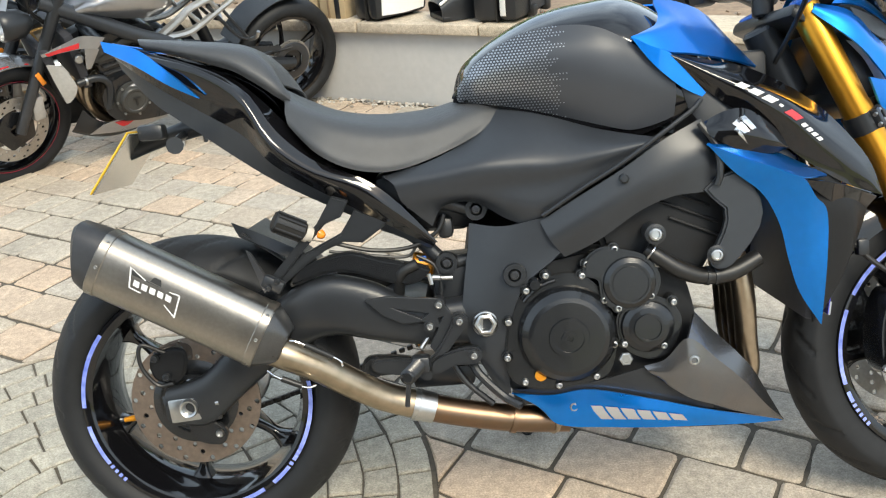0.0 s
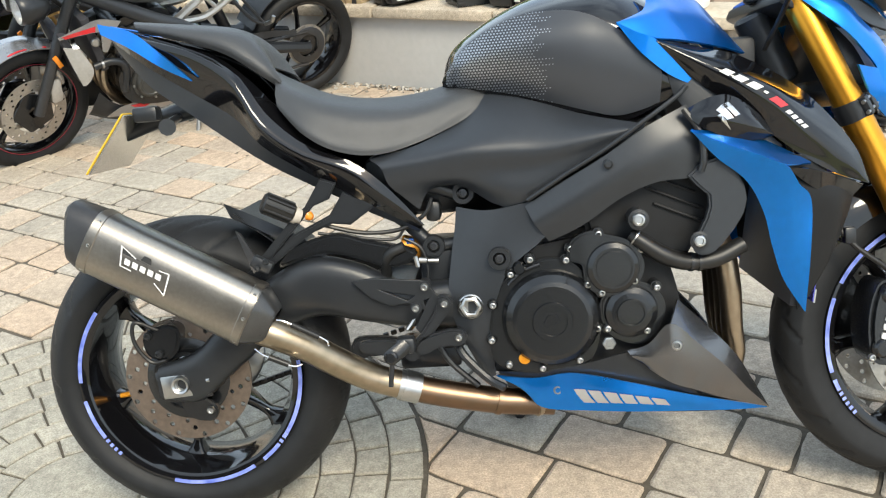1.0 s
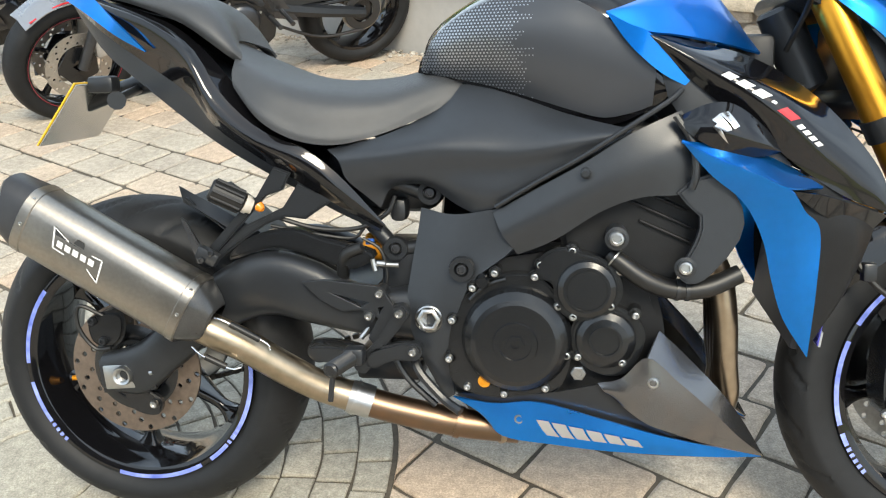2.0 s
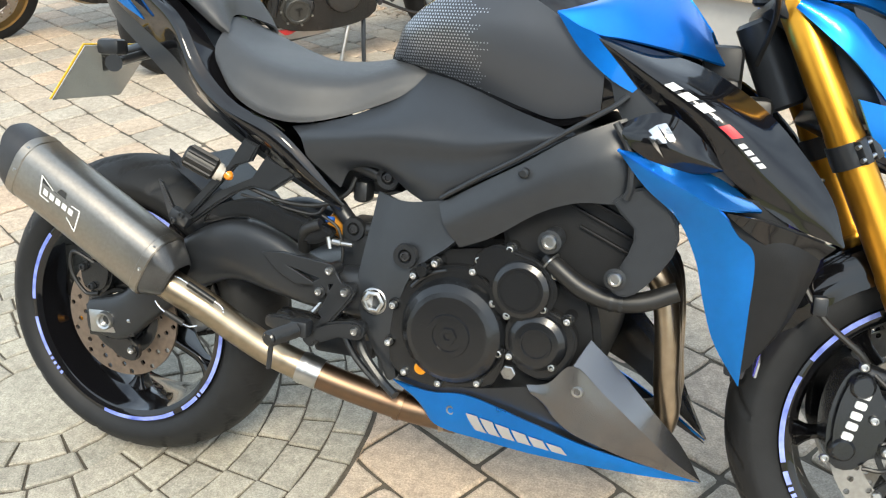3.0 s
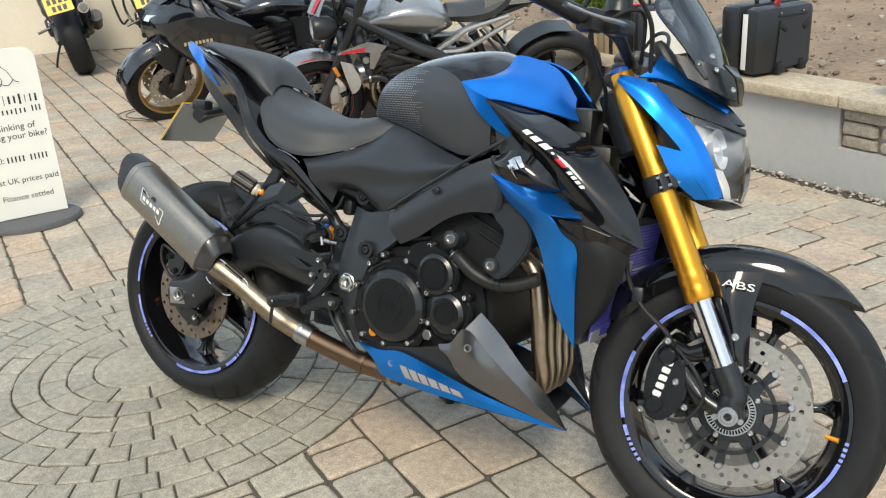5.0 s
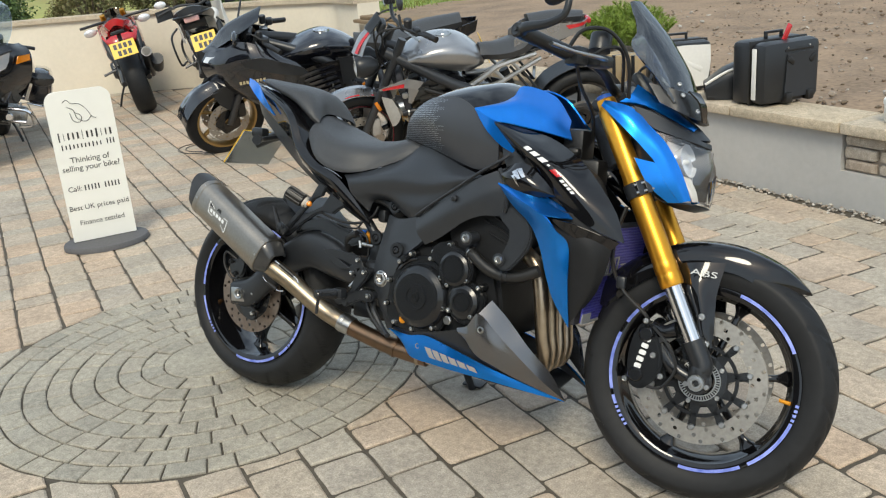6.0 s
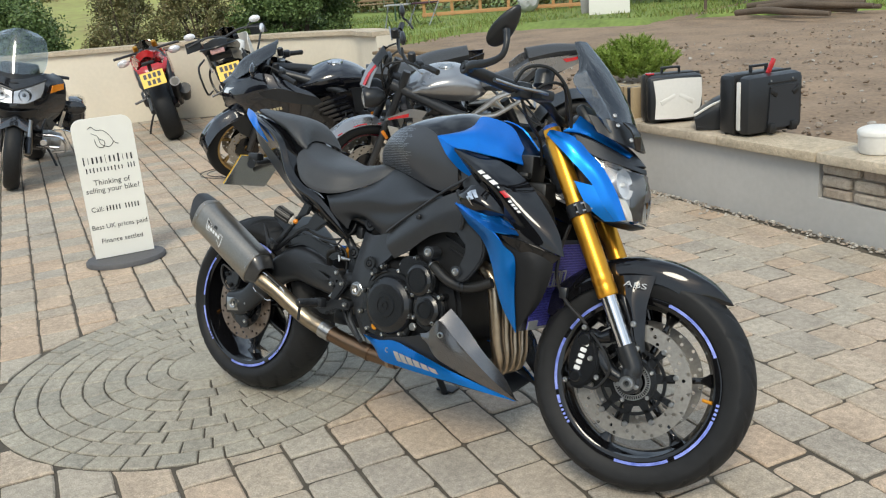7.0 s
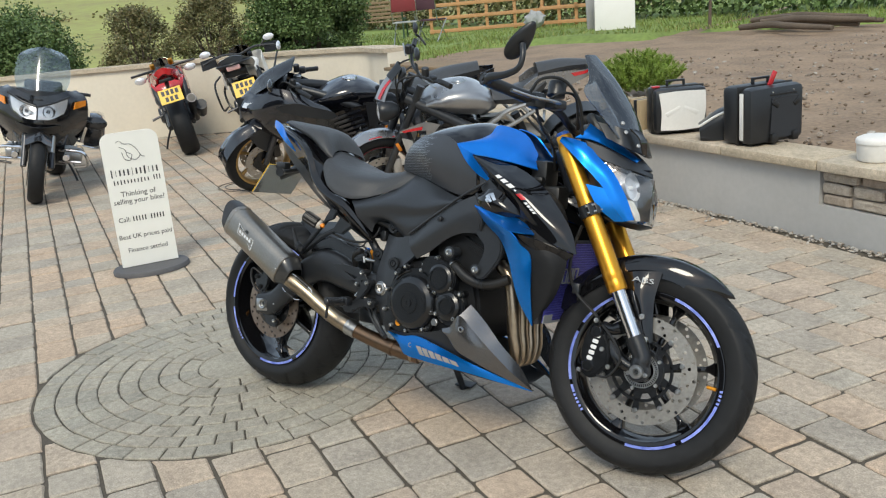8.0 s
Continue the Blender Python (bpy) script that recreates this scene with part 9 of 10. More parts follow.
# black sport tourer with gold wheels
GOLD_RIM = material("gold wheel paint", (0.42, 0.27, 0.1), 0.35, metal=0.6, coat=0.5)
MIDNIGHT = material("midnight black paint", (0.007, 0.008, 0.012), 0.13, coat=1.0, flake=0.05)
kaw, kst = bare_bike("motorcycle", pose(-1.71, 3.74, -0.02) @ pose(0, 0, 0, 0, 0, 217) @ pose(0, 0, 0, -13), "black fully faired sport touring motorcycle with gold wheels", 1.46, 0.31, 0.19, 0.3, GOLD_RIM, SATIN_BLACK, 6, 27)
two_sides("side_fairing", [[(1.5, 0.03, 0.79), (1.38, 0.15, 0.835), (1.22, 0.2, 0.9), (1.06, 0.22, 0.845), (0.96, 0.21, 0.77)], [(1.545, 0.03, 0.7), (1.4, 0.2, 0.74), (1.2, 0.26, 0.79), (1.02, 0.275, 0.76), (0.85, 0.265, 0.725)],
                           [(1.5, 0.05, 0.6), (1.36, 0.19, 0.615), (1.2, 0.245, 0.64), (1.0, 0.27, 0.66), (0.79, 0.265, 0.645)], [(1.34, 0.12, 0.52), (1.25, 0.17, 0.48), (1.1, 0.22, 0.41), (0.92, 0.24, 0.33), (0.66, 0.22, 0.34)]], MIDNIGHT, kaw, "gloss black side fairing", 26, 20)
two_sides("cockpit_panel", [[(1.245, 0.262, 0.782), (1.107, 0.284, 0.806), (0.96, 0.289, 0.765), (0.826, 0.28, 0.712)], [(1.215, 0.266, 0.745), (1.05, 0.29, 0.7), (0.93, 0.293, 0.675), (0.78, 0.282, 0.65)]], SATIN_BLACK, kaw, "satin black inset panel", 18, 6)
for k in range(6):
    two_sides("vent_fin", [[(0.86 - 0.03 * k, 0.285, 0.655 - 0.03 * k), (0.74 - 0.02 * k, 0.288, 0.69 - 0.034 * k), (0.62 - 0.008 * k, 0.275, 0.712 - 0.036 * k)], [(0.855 - 0.03 * k, 0.288, 0.641 - 0.03 * k), (0.735 - 0.02 * k, 0.291, 0.675 - 0.034 * k), (0.615 - 0.008 * k, 0.278, 0.696 - 0.036 * k)]], MIDNIGHT, kaw, "", 8, 2, 0.005)
two_sides("vent_frame", [[(0.9, 0.277, 0.67), (0.75, 0.28, 0.72), (0.58, 0.265, 0.74)], [(0.75, 0.262, 0.47), (0.66, 0.262, 0.5), (0.57, 0.255, 0.54)]], GLOSS_BLACK, kaw, "", 10, 6)
two_sides("bright_corner", [[(0.735, 0.268, 0.475), (0.66, 0.272, 0.53), (0.64, 0.272, 0.575)], [(0.7, 0.268, 0.455), (0.655, 0.27, 0.485), (0.63, 0.27, 0.53)]], CAST, kaw, "bright metal heel corner", 6, 4)
for side in (1, -1):
    part("headlamp", patch([[(1.5, side * 0.06, 0.77), (1.43, side * 0.14, 0.79), (1.36, side * 0.185, 0.81)], [(1.525, side * 0.06, 0.735), (1.44, side * 0.155, 0.745), (1.37, side * 0.2, 0.77)]], 10, 6, 0.004), REFLECTOR, kaw, "slim headlamp")
    part("handlebar", tube([(1.1, side * 0.1, 0.86), (1.06, side * 0.25, 0.89), (0.97, side * 0.35, 0.86)], 0.013, 8, 10), SATIN_BLACK, kaw)
    part("grip", tube([(1.05, side * 0.26, 0.885), (0.96, side * 0.36, 0.858)], 0.018, 10, 4), RUBBER_HOSE, kaw)
    part("lever", tube([(1.13, side * 0.2, 0.89), (1.07, side * 0.35, 0.87)], 0.006, 8, 6), STEEL, kaw)
    part("switch_box", box((1.06, side * 0.22, 0.9), (0.05, 0.06, 0.05), 0.012), SATIN_BLACK, kaw)
    part("fluid_cup", cyl((1.1, side * 0.18, 0.9), (1.1, side * 0.18, 0.96), 0.024, bevel=0.005), SATIN_BLACK, kaw)
    part("fork_cap", cyl((1.1, side * 0.1, 0.86), (1.09, side * 0.1, 0.9), 0.03, bevel=0.005), STEEL, kaw)
    part("cable", tube([(1.06, side * 0.24, 0.9), (1.16, side * 0.2, 0.95), (1.22, side * 0.12, 0.88)], 0.006, 6, 14), RUBBER_HOSE, kaw)
mirror_on(kaw, [(1.3, 0.15, 0.86), (1.27, 0.26, 0.9), (1.25, 0.33, 0.95)], (1.24, 0.36, 0.98), MIDNIGHT, 1.0)
mirror_on(kaw, [(1.3, -0.15, 0.86), (1.27, -0.28, 0.96), (1.25, -0.36, 1.03)], (1.24, -0.4, 1.06), REFLECTOR, 0.8)
part("nose_top", patch([[(1.5, -0.03, 0.79), (1.38, -0.15, 0.835), (1.22, -0.2, 0.9)], [(1.53, 0, 0.79), (1.43, 0, 0.86), (1.28, 0, 0.92)], [(1.5, 0.03, 0.79), (1.38, 0.15, 0.835), (1.22, 0.2, 0.9)]], 14, 12, 0.005), MIDNIGHT, kaw)
part("screen", patch([[(1.42, 0.1, 0.835), (1.3, 0.165, 0.91), (1.1, 0.12, 1.01)], [(1.47, 0, 0.84), (1.34, 0, 0.965), (1.08, 0, 1.075)], [(1.42, -0.1, 0.835), (1.3, -0.165, 0.91), (1.1, -0.12, 1.01)]], 18, 16, 0.004), glass("dark screen", (0.12, 0.13, 0.15), 0.03, 0.3), kaw, "dark tinted screen")
part("instrument", box((1.2, 0, 0.9), (0.06, 0.2, 0.09), 0.03, Matrix.Rotation(radians(-30), 3, "Y")), SATIN_BLACK, kaw)
KTANK = [[(0.46, 0, 0.775), (0.56, 0, 0.835), (0.69, 0, 0.874), (0.82, 0, 0.848), (0.98, 0, 0.775)], [(0.47, 0.07, 0.77), (0.56, 0.12, 0.815), (0.69, 0.15, 0.848), (0.83, 0.15, 0.825), (0.98, 0.12, 0.765)], [(0.48, 0.09, 0.75), (0.57, 0.15, 0.765), (0.7, 0.19, 0.785), (0.84, 0.19, 0.775), (0.98, 0.16, 0.745)], [(0.5, 0.09, 0.7), (0.58, 0.12, 0.69), (0.71, 0.14, 0.68), (0.84, 0.15, 0.68), (0.97, 0.14, 0.7)]]
part("tank", patch(KTANK[::-1] + mirrored(KTANK)[1:], 26, 26, 0.003), MIDNIGHT, kaw, "gloss black fuel tank")
part("fuel_cap", turn([(0, 0.01), (0.032, 0.01), (0.036, 0.002), (0.046, 0.008), (0.055, 0.006), (0.058, -0.006)], 28, m=Matrix.Translation((0.69, 0, 0.875)) @ Matrix.Rotation(radians(90), 4, "X")), CHROME, kaw)
part("rider_seat", patch([[(-0.3, 0.09, 0.83), (-0.05, 0.13, 0.8), (0.2, 0.14, 0.74), (0.46, 0.08, 0.75)], [(-0.3, 0, 0.86), (-0.05, 0, 0.83), (0.2, 0, 0.76), (0.47, 0, 0.78)], [(-0.3, -0.09, 0.83), (-0.05, -0.13, 0.8), (0.2, -0.14, 0.74), (0.46, -0.08, 0.75)]], 16, 12, 0.05), SEAT, kaw)
two_sides("tail_cowl", [[(-0.42, 0.04, 0.86), (-0.2, 0.13, 0.82), (0.15, 0.16, 0.72), (0.4, 0.14, 0.7)], [(-0.4, 0.05, 0.78), (-0.2, 0.14, 0.72), (0.15, 0.16, 0.62), (0.4, 0.14, 0.58)]], MIDNIGHT, kaw, "", 14, 8)
two_sides("knee_cover", [[(0.44, 0.14, 0.7), (0.52, 0.17, 0.72), (0.6, 0.2, 0.73)], [(0.44, 0.14, 0.56), (0.52, 0.18, 0.55), (0.6, 0.22, 0.53)]], SATIN_BLACK, kaw, "", 8, 6)
for side in (-1, 1):
    part("silencer", tube([(0.3, side * 0.2, 0.3), (0.0, side * 0.24, 0.36), (-0.35, side * 0.26, 0.48)], [0.05, 0.06, 0.055], 16, 8), STEEL, kaw, "steel silencer")
part("front_mudguard", patch([[(1.46 + 0.325 * math.cos(radians(a)), y, 0.3 + (0.325 - abs(y) * 0.5) * math.sin(radians(a))) for a in (165, 130, 95, 60, 30, 12)] for y in (-0.09, -0.055, 0.0, 0.055, 0.09)], 24, 12, 0.004), MIDNIGHT, kaw, "gloss black mudguard").matrix_basis = kst
for y in (-0.085, 0.085):
    part("guard_cheek", patch([[(1.36, y, 0.56), (1.46, y * 1.05, 0.6), (1.56, y, 0.57)], [(1.36, y * 1.1, 0.42), (1.43, y * 1.15, 0.4), (1.5, y * 1.1, 0.46)]], 8, 6, 0.004), SATIN_BLACK, kaw).matrix_basis = kst
plate_with_bars(kaw, Matrix.Translation((-0.46, 0, 0.64)) @ Matrix.Rotation(radians(90), 4, "Z") @ Matrix.Rotation(radians(18), 4, "X"))
# small bars for the maker's mark on the fairing side
PALE_GOLD = material("pale gold print", (0.5, 0.42, 0.25), 0.4)
for k in range(8):
    mk = bmesh.new()
    box((1.27 - 0.024 * k, 0.2395 + 0.0045 * k, 0.622 + 0.004 * k), (0.016, 0.006, 0.02), 0, bm=mk)
    part("fairing_mark", mk, PALE_GOLD, kaw, "pale mark as a plain bar", smooth=False)

# red sport bike seen from behind
red, rst = bare_bike("motorcycle", pose(-5.1, 4.02, 0.0) @ pose(0, 0, 0, 0, 0, 141) @ pose(0, 0, 0, -11), "red sport motorcycle parked with its tail to the yard", 1.38, 0.315, 0.19, 0.3, WHEEL_BLACK, GOLD, 5, 6)
part("tail_unit", patch([[(-0.26, 0.06, 0.84), (-0.1, 0.11, 0.82), (0.15, 0.13, 0.74)], [(-0.28, 0, 0.87), (-0.1, 0, 0.86), (0.15, 0, 0.79)], [(-0.26, -0.06, 0.84), (-0.1, -0.11, 0.82), (0.15, -0.13, 0.74)]], 14, 12, 0.06), RED, red, "red tail unit")
part("tail_lamp", box((-0.28, 0, 0.81), (0.03, 0.12, 0.03), 0.008), SATIN_BLACK, red)
for side in (-1, 1):
    part("side_fairing", patch([[(1.35, side * 0.06, 0.8), (1.1, side * 0.18, 0.84), (0.85, side * 0.18, 0.78), (0.7, side * 0.16, 0.72)], [(1.4, side * 0.06, 0.7), (1.15, side * 0.2, 0.64), (0.88, side * 0.2, 0.6), (0.72, side * 0.16, 0.55)], [(1.25, side * 0.08, 0.55), (1.1, side * 0.17, 0.42), (0.9, side * 0.17, 0.36), (0.76, side * 0.14, 0.38)]], 16, 14, 0.005), RED, red, "red side fairing")
    part("tail_winglet", patch([[(-0.22, side * 0.08, 0.84), (-0.1, side * 0.13, 0.87)], [(-0.18, side * 0.1, 0.79), (0.0, side * 0.14, 0.78)]], 6, 4, 0.02), RED, red)
    mirror_on(red, [(1.2, side * 0.14, 0.8), (1.17, side * 0.22, 0.79)], (1.15, side * 0.285, 0.785), REFLECTOR, 0.9)
    part("handlebar", tube([(1.05, side * 0.1, 0.86), (0.98, side * 0.36, 0.86)], 0.014, 8, 4), SATIN_BLACK, red)
part("tank", patch(shifted(tw, -0.08, 0, -0.1), 20, 20, 0.003), RED, red)
part("rider_seat", box((0.3, 0, 0.79), (0.3, 0.24, 0.06), 0.03), SEAT, red)
part("screen", patch([[(1.3, 0.14, 0.84), (1.15, 0.13, 0.93)], [(1.36, 0, 0.86), (1.18, 0, 0.97)], [(1.3, -0.14, 0.84), (1.15, -0.13, 0.93)]], 10, 10, 0.004), SMOKE, red)
part("silencer", tube([(0.4, -0.16, 0.3), (0.15, -0.17, 0.42), (-0.12, -0.18, 0.56)], [0.04, 0.05, 0.05], 16, 10), DARK_GREY, red, "grey silencer")
part("silencer_mouth", cyl((-0.11, -0.18, 0.555), (-0.125, -0.18, 0.563), 0.036), RUBBER_HOSE, red)
part("silencer_shield", tube([(0.15, -0.235, 0.36), (-0.02, -0.25, 0.46)], [0.05, 0.06], 12, 4), SATIN_BLACK, red)
part("plate_arm", tube([(-0.05, 0, 0.8), (-0.32, 0, 0.72)], 0.02, 8, 4), SATIN_BLACK, red)
plate_with_bars(red, Matrix.Translation((-0.36, 0, 0.66)) @ Matrix.Rotation(radians(90), 4, "Z") @ Matrix.Rotation(radians(30), 4, "X"), 0.225, 0.155)

# white adventure bike seen from behind
adv, ast = bare_bike("motorcycle", pose(-4.55, 4.5, 0.0) @ pose(0, 0, 0, 0, 0, 133) @ pose(0, 0, 0, -11), "white and grey adventure motorcycle parked with its tail to the yard", 1.42, 0.32, 0.17, 0.32, WHEEL_BLACK, SATIN_BLACK, 6, -8)
part("tank", patch(shifted(tw, -0.05, 0, 0.0), 20, 20, 0.003), WHITE_PAINT, adv, "white tank")
part("rider_seat", box((0.15, 0, 0.81), (0.62, 0.26, 0.08), 0.035), SEAT, adv)
for y in (-0.24, 0.24):
    part("engine_guard", tube([(0.95, y * 0.6, 0.75), (1.0, y * 1.2, 0.6), (0.95, y * 1.15, 0.4), (0.8, y * 0.6, 0.3)], 0.013, 8, 20), SATIN_BLACK, adv)
    part("tail_panel", patch([[(-0.3, y * 0.45, 0.86), (0.0, y * 0.65, 0.82), (0.3, y * 0.65, 0.78)], [(-0.28, y * 0.45, 0.76), (0.0, y * 0.62, 0.72), (0.3, y * 0.6, 0.66)]], 10, 6, 0.01), SATIN_BLACK, adv)
part("tail_unit", patch([[(-0.32, 0.1, 0.88), (-0.1, 0.15, 0.84), (0.2, 0.15, 0.78)], [(-0.34, 0, 0.9), (-0.1, 0, 0.9), (0.2, 0, 0.86)], [(-0.32, -0.1, 0.88), (-0.1, -0.15, 0.84), (0.2, -0.15, 0.78)]], 12, 10, 0.08), SIDE_GREY, adv)
part("tail_lamp", box((-0.35, 0, 0.87), (0.03, 0.14, 0.05), 0.012), material("clear red lamp", (0.6, 0.35, 0.33), 0.2, coat=0.5), adv, "pale tail lamp")
part("rack", tube([(0.1, 0.16, 0.9), (-0.25, 0.16, 0.905), (-0.38, 0.0, 0.905), (-0.25, -0.16, 0.905), (0.1, -0.16, 0.9)], 0.012, 8, 20), SATIN_BLACK, adv)
part("tool_pouch", box((-0.2, 0, 0.93), (0.2, 0.15, 0.05), 0.02), material("pale blue pouch", (0.45, 0.55, 0.65), 0.7), adv)
for side in (-1, 1):
    part("side_fairing", patch([[(1.3, side * 0.1, 0.92), (1.05, side * 0.24, 0.92), (0.8, side * 0.24, 0.84)], [(1.25, side * 0.12, 0.66), (1.05, side * 0.26, 0.62), (0.8, side * 0.22, 0.6)]], 10, 8, 0.006), WHITE_PAINT, adv)
    part("handlebar", tube([(1.08, 0, 0.93), (1.05, side * 0.2, 0.97), (0.98, side * 0.42, 0.93)], 0.013, 8, 10), SATIN_BLACK, adv)
    part("hand_guard", patch([[(1.08, side * 0.45, 0.97), (1.1, side * 0.28, 0.98)], [(1.07, side * 0.46, 0.86), (1.1, side * 0.28, 0.87)]], 6, 5, 0.006), SATIN_BLACK, adv)
    mirror_on(adv, [(1.02, side * 0.24, 0.95), (1.03, side * 0.3, 1.0), (1.03, side * 0.34, 1.02)], (1.03, side * 0.37, 1.03), REFLECTOR, 0.85)
    part("pannier_rail", tube([(0.1, side * 0.2, 0.8), (-0.28, side * 0.24, 0.74), (-0.25, side * 0.24, 0.5), (0.1, side * 0.22, 0.48)], 0.01, 8, 16), SATIN_BLACK, adv)
part("silencer", tube([(0.4, -0.17, 0.34), (0.1, -0.22, 0.42), (-0.22, -0.24, 0.55)], [0.05, 0.06, 0.055], 14, 8), SATIN_BLACK, adv)
part("screen", patch([[(1.3, 0.13, 0.86), (1.16, 0.12, 1.0)], [(1.34, 0, 0.86), (1.18, 0, 1.03)], [(1.3, -0.13, 0.86), (1.16, -0.12, 1.0)]], 8, 8, 0.004), SMOKE, adv)
plate_with_bars(adv, Matrix.Translation((-0.42, -0.05, 0.66)) @ Matrix.Rotation(radians(90), 4, "Z") @ Matrix.Rotation(radians(24), 4, "X"), 0.225, 0.16)
pbm = box((-0.09, 0.0033, -0.035), (0.035, 0.002, 0.05))
bmesh.ops.transform(pbm, matrix=Matrix.Translation((-0.42, -0.05, 0.66)) @ Matrix.Rotation(radians(90), 4, "Z") @ Matrix.Rotation(radians(16), 4, "X"), verts=pbm.verts)
part("plate_band", pbm, BLUE_BAND, adv, smooth=False)

# dark grey touring bike facing the yard
TOUR = material("dark grey metallic paint", (0.018, 0.019, 0.022), 0.16, metal=0.4, coat=1.0, flake=0.08)
rt, rtst = bare_bike("motorcycle", pose(-5.78, 2.85, 0.0) @ pose(0, 0, 0, 0, 0, -39) @ pose(0, 0, 0, -12), "dark grey touring motorcycle with a tall screen and panniers", 1.48, 0.315, 0.18, 0.3, WHEEL_BLACK, SATIN_BLACK, 5, 6)
FACE = wide([[(1.2, -0.26, 0.93), (1.34, -0.19, 0.92), (1.44, 0, 0.88)], [(1.22, -0.34, 0.88), (1.36, -0.22, 0.85), (1.45, 0, 0.79)], [(1.24, -0.36, 0.76), (1.37, -0.22, 0.72), (1.47, 0, 0.69)], [(1.2, -0.33, 0.62), (1.36, -0.19, 0.6), (1.46, 0, 0.62)], [(1.12, -0.25, 0.46), (1.26, -0.14, 0.48), (1.36, 0, 0.54)]])
part("front_fairing", patch(FACE, 26, 18, 0.008), TOUR, rt, "dark grey front fairing")
part("chin", patch(wide([[(1.4, -0.17, 0.66), (1.52, -0.08, 0.645), (1.56, 0, 0.64)], [(1.4, -0.14, 0.59), (1.49, -0.07, 0.585), (1.52, 0, 0.58)]]), 16, 6, 0.01), RUBBER_HOSE, rt)
for side in (-1, 1):
    part("side_fairing", patch([[(1.2, side * 0.26, 0.93), (1.05, side * 0.29, 0.88), (0.8, side * 0.25, 0.82)], [(1.24, side * 0.36, 0.76), (1.0, side * 0.36, 0.72), (0.75, side * 0.28, 0.68)], [(1.18, side * 0.3, 0.5), (0.98, side * 0.31, 0.46), (0.75, side * 0.26, 0.48)]], 14, 12, 0.006), TOUR, rt)
    lamp_unit = part("headlamp", patch([[(1.5, side * 0.006, 0.79), (1.47, side * 0.11, 0.825), (1.4, side * 0.215, 0.875)], [(1.515, side * 0.006, 0.74), (1.475, side * 0.11, 0.76), (1.41, side * 0.21, 0.81)], [(1.53, side * 0.006, 0.7), (1.5, side * 0.1, 0.705), (1.43, side * 0.19, 0.755)]], 16, 8, 0.006), REFLECTOR, rt, "large clear twin headlamp")
    part("lamp_bowl", turn([(0.012, -0.02), (0.03, -0.012), (0.05, 0.012)], 24, m=Matrix.Translation((1.495, side * 0.085, 0.765)) @ Matrix.Rotation(radians(-90 + side * 18), 4, "Z")), CHROME, lamp_unit)
    part("lamp_bulb", turn([(0, 0.006), (0.01, 0.004), (0.016, -0.012)], 16, m=Matrix.Translation((1.505, side * 0.085, 0.765)) @ Matrix.Rotation(radians(-90 + side * 18), 4, "Z")), PRINT_DARK, lamp_unit)
    part("lamp_lens", patch([[(1.545, side * 0.004, 0.8), (1.51, side * 0.12, 0.835), (1.42, side * 0.225, 0.885)], [(1.57, side * 0.004, 0.75), (1.525, side * 0.12, 0.765), (1.43, side * 0.22, 0.815)], [(1.575, side * 0.004, 0.695), (1.535, side * 0.105, 0.7), (1.445, side * 0.2, 0.752)]], 16, 8), CLEAR, lamp_unit).visible_shadow = False
    part("lamp_brow", tube([(1.55, side * 0.004, 0.806), (1.512, side * 0.12, 0.842), (1.42, side * 0.232, 0.893)], 0.009, 8, 16), SATIN_BLACK, rt)
    part("indicator", patch([[(1.36, side * 0.27, 0.85), (1.27, side * 0.34, 0.865)], [(1.38, side * 0.26, 0.79), (1.28, side * 0.345, 0.82)]], 6, 4, 0.01), AMBER, rt, "amber indicator lens")
    part("pannier", box((-0.05, side * 0.34, 0.47), (0.46, 0.19, 0.32), 0.06), TOUR, rt, "dark grey pannier")
    part("pannier_trim", tube([(0.19, side * 0.25, 0.33), (0.19, side * 0.42, 0.33), (0.19, side * 0.43, 0.56), (0.19, side * 0.25, 0.59)], 0.009, 8, 24), CHROME, rt, "chrome pannier trim")
    part("crash_bar", tube([(1.2, side * 0.14, 0.42), (1.22, side * 0.33, 0.41), (1.18, side * 0.37, 0.3), (1.02, side * 0.26, 0.25)], 0.014, 8, 24), CHROME, rt, "chrome crash bar")
    part("crash_bar", tube([(1.18, side * 0.14, 0.32), (1.2, side * 0.32, 0.32)], 0.012, 8, 6), CHROME, rt)
    part("cylinder", cyl((0.92, side * 0.13, 0.36), (0.92, side * 0.31, 0.34), 0.075, 0.065, bevel=0.015), CAST, rt, "silver boxer cylinder")
    for k in range(4):
        part("cylinder_fin", cyl((0.92, side * (0.17 + 0.028 * k), 0.352), (0.92, side * (0.176 + 0.028 * k), 0.352), 0.088), CAST, rt)
    mirror_on(rt, [(1.16, side * 0.32, 0.7), (1.15, side * 0.4, 0.66)], (1.12, side * 0.42, 0.66), TOUR, 1.3)
    part("handlebar", tube([(1.0, side * 0.1, 0.9), (0.92, side * 0.36, 0.88)], 0.014, 8, 4), SATIN_BLACK, rt)
    part("fork_shroud", tube([(1.36, side * 0.1, 0.55), (1.42, side * 0.1, 0.42)], [0.03, 0.028], 12, 4), STEEL, rt)
    part("fog_lamp", cyl((1.2, side * 0.2, 0.36), (1.24, side * 0.2, 0.36), 0.03, bevel=0.006), CHROME, rt)
SC = wide([[(1.28, -0.17, 0.87), (1.44, 0, 0.84)], [(1.2, -0.215, 1.02), (1.34, 0, 1.03)], [(1.12, -0.195, 1.18), (1.24, 0, 1.21)], [(1.08, -0.13, 1.235), (1.18, 0, 1.27)]])
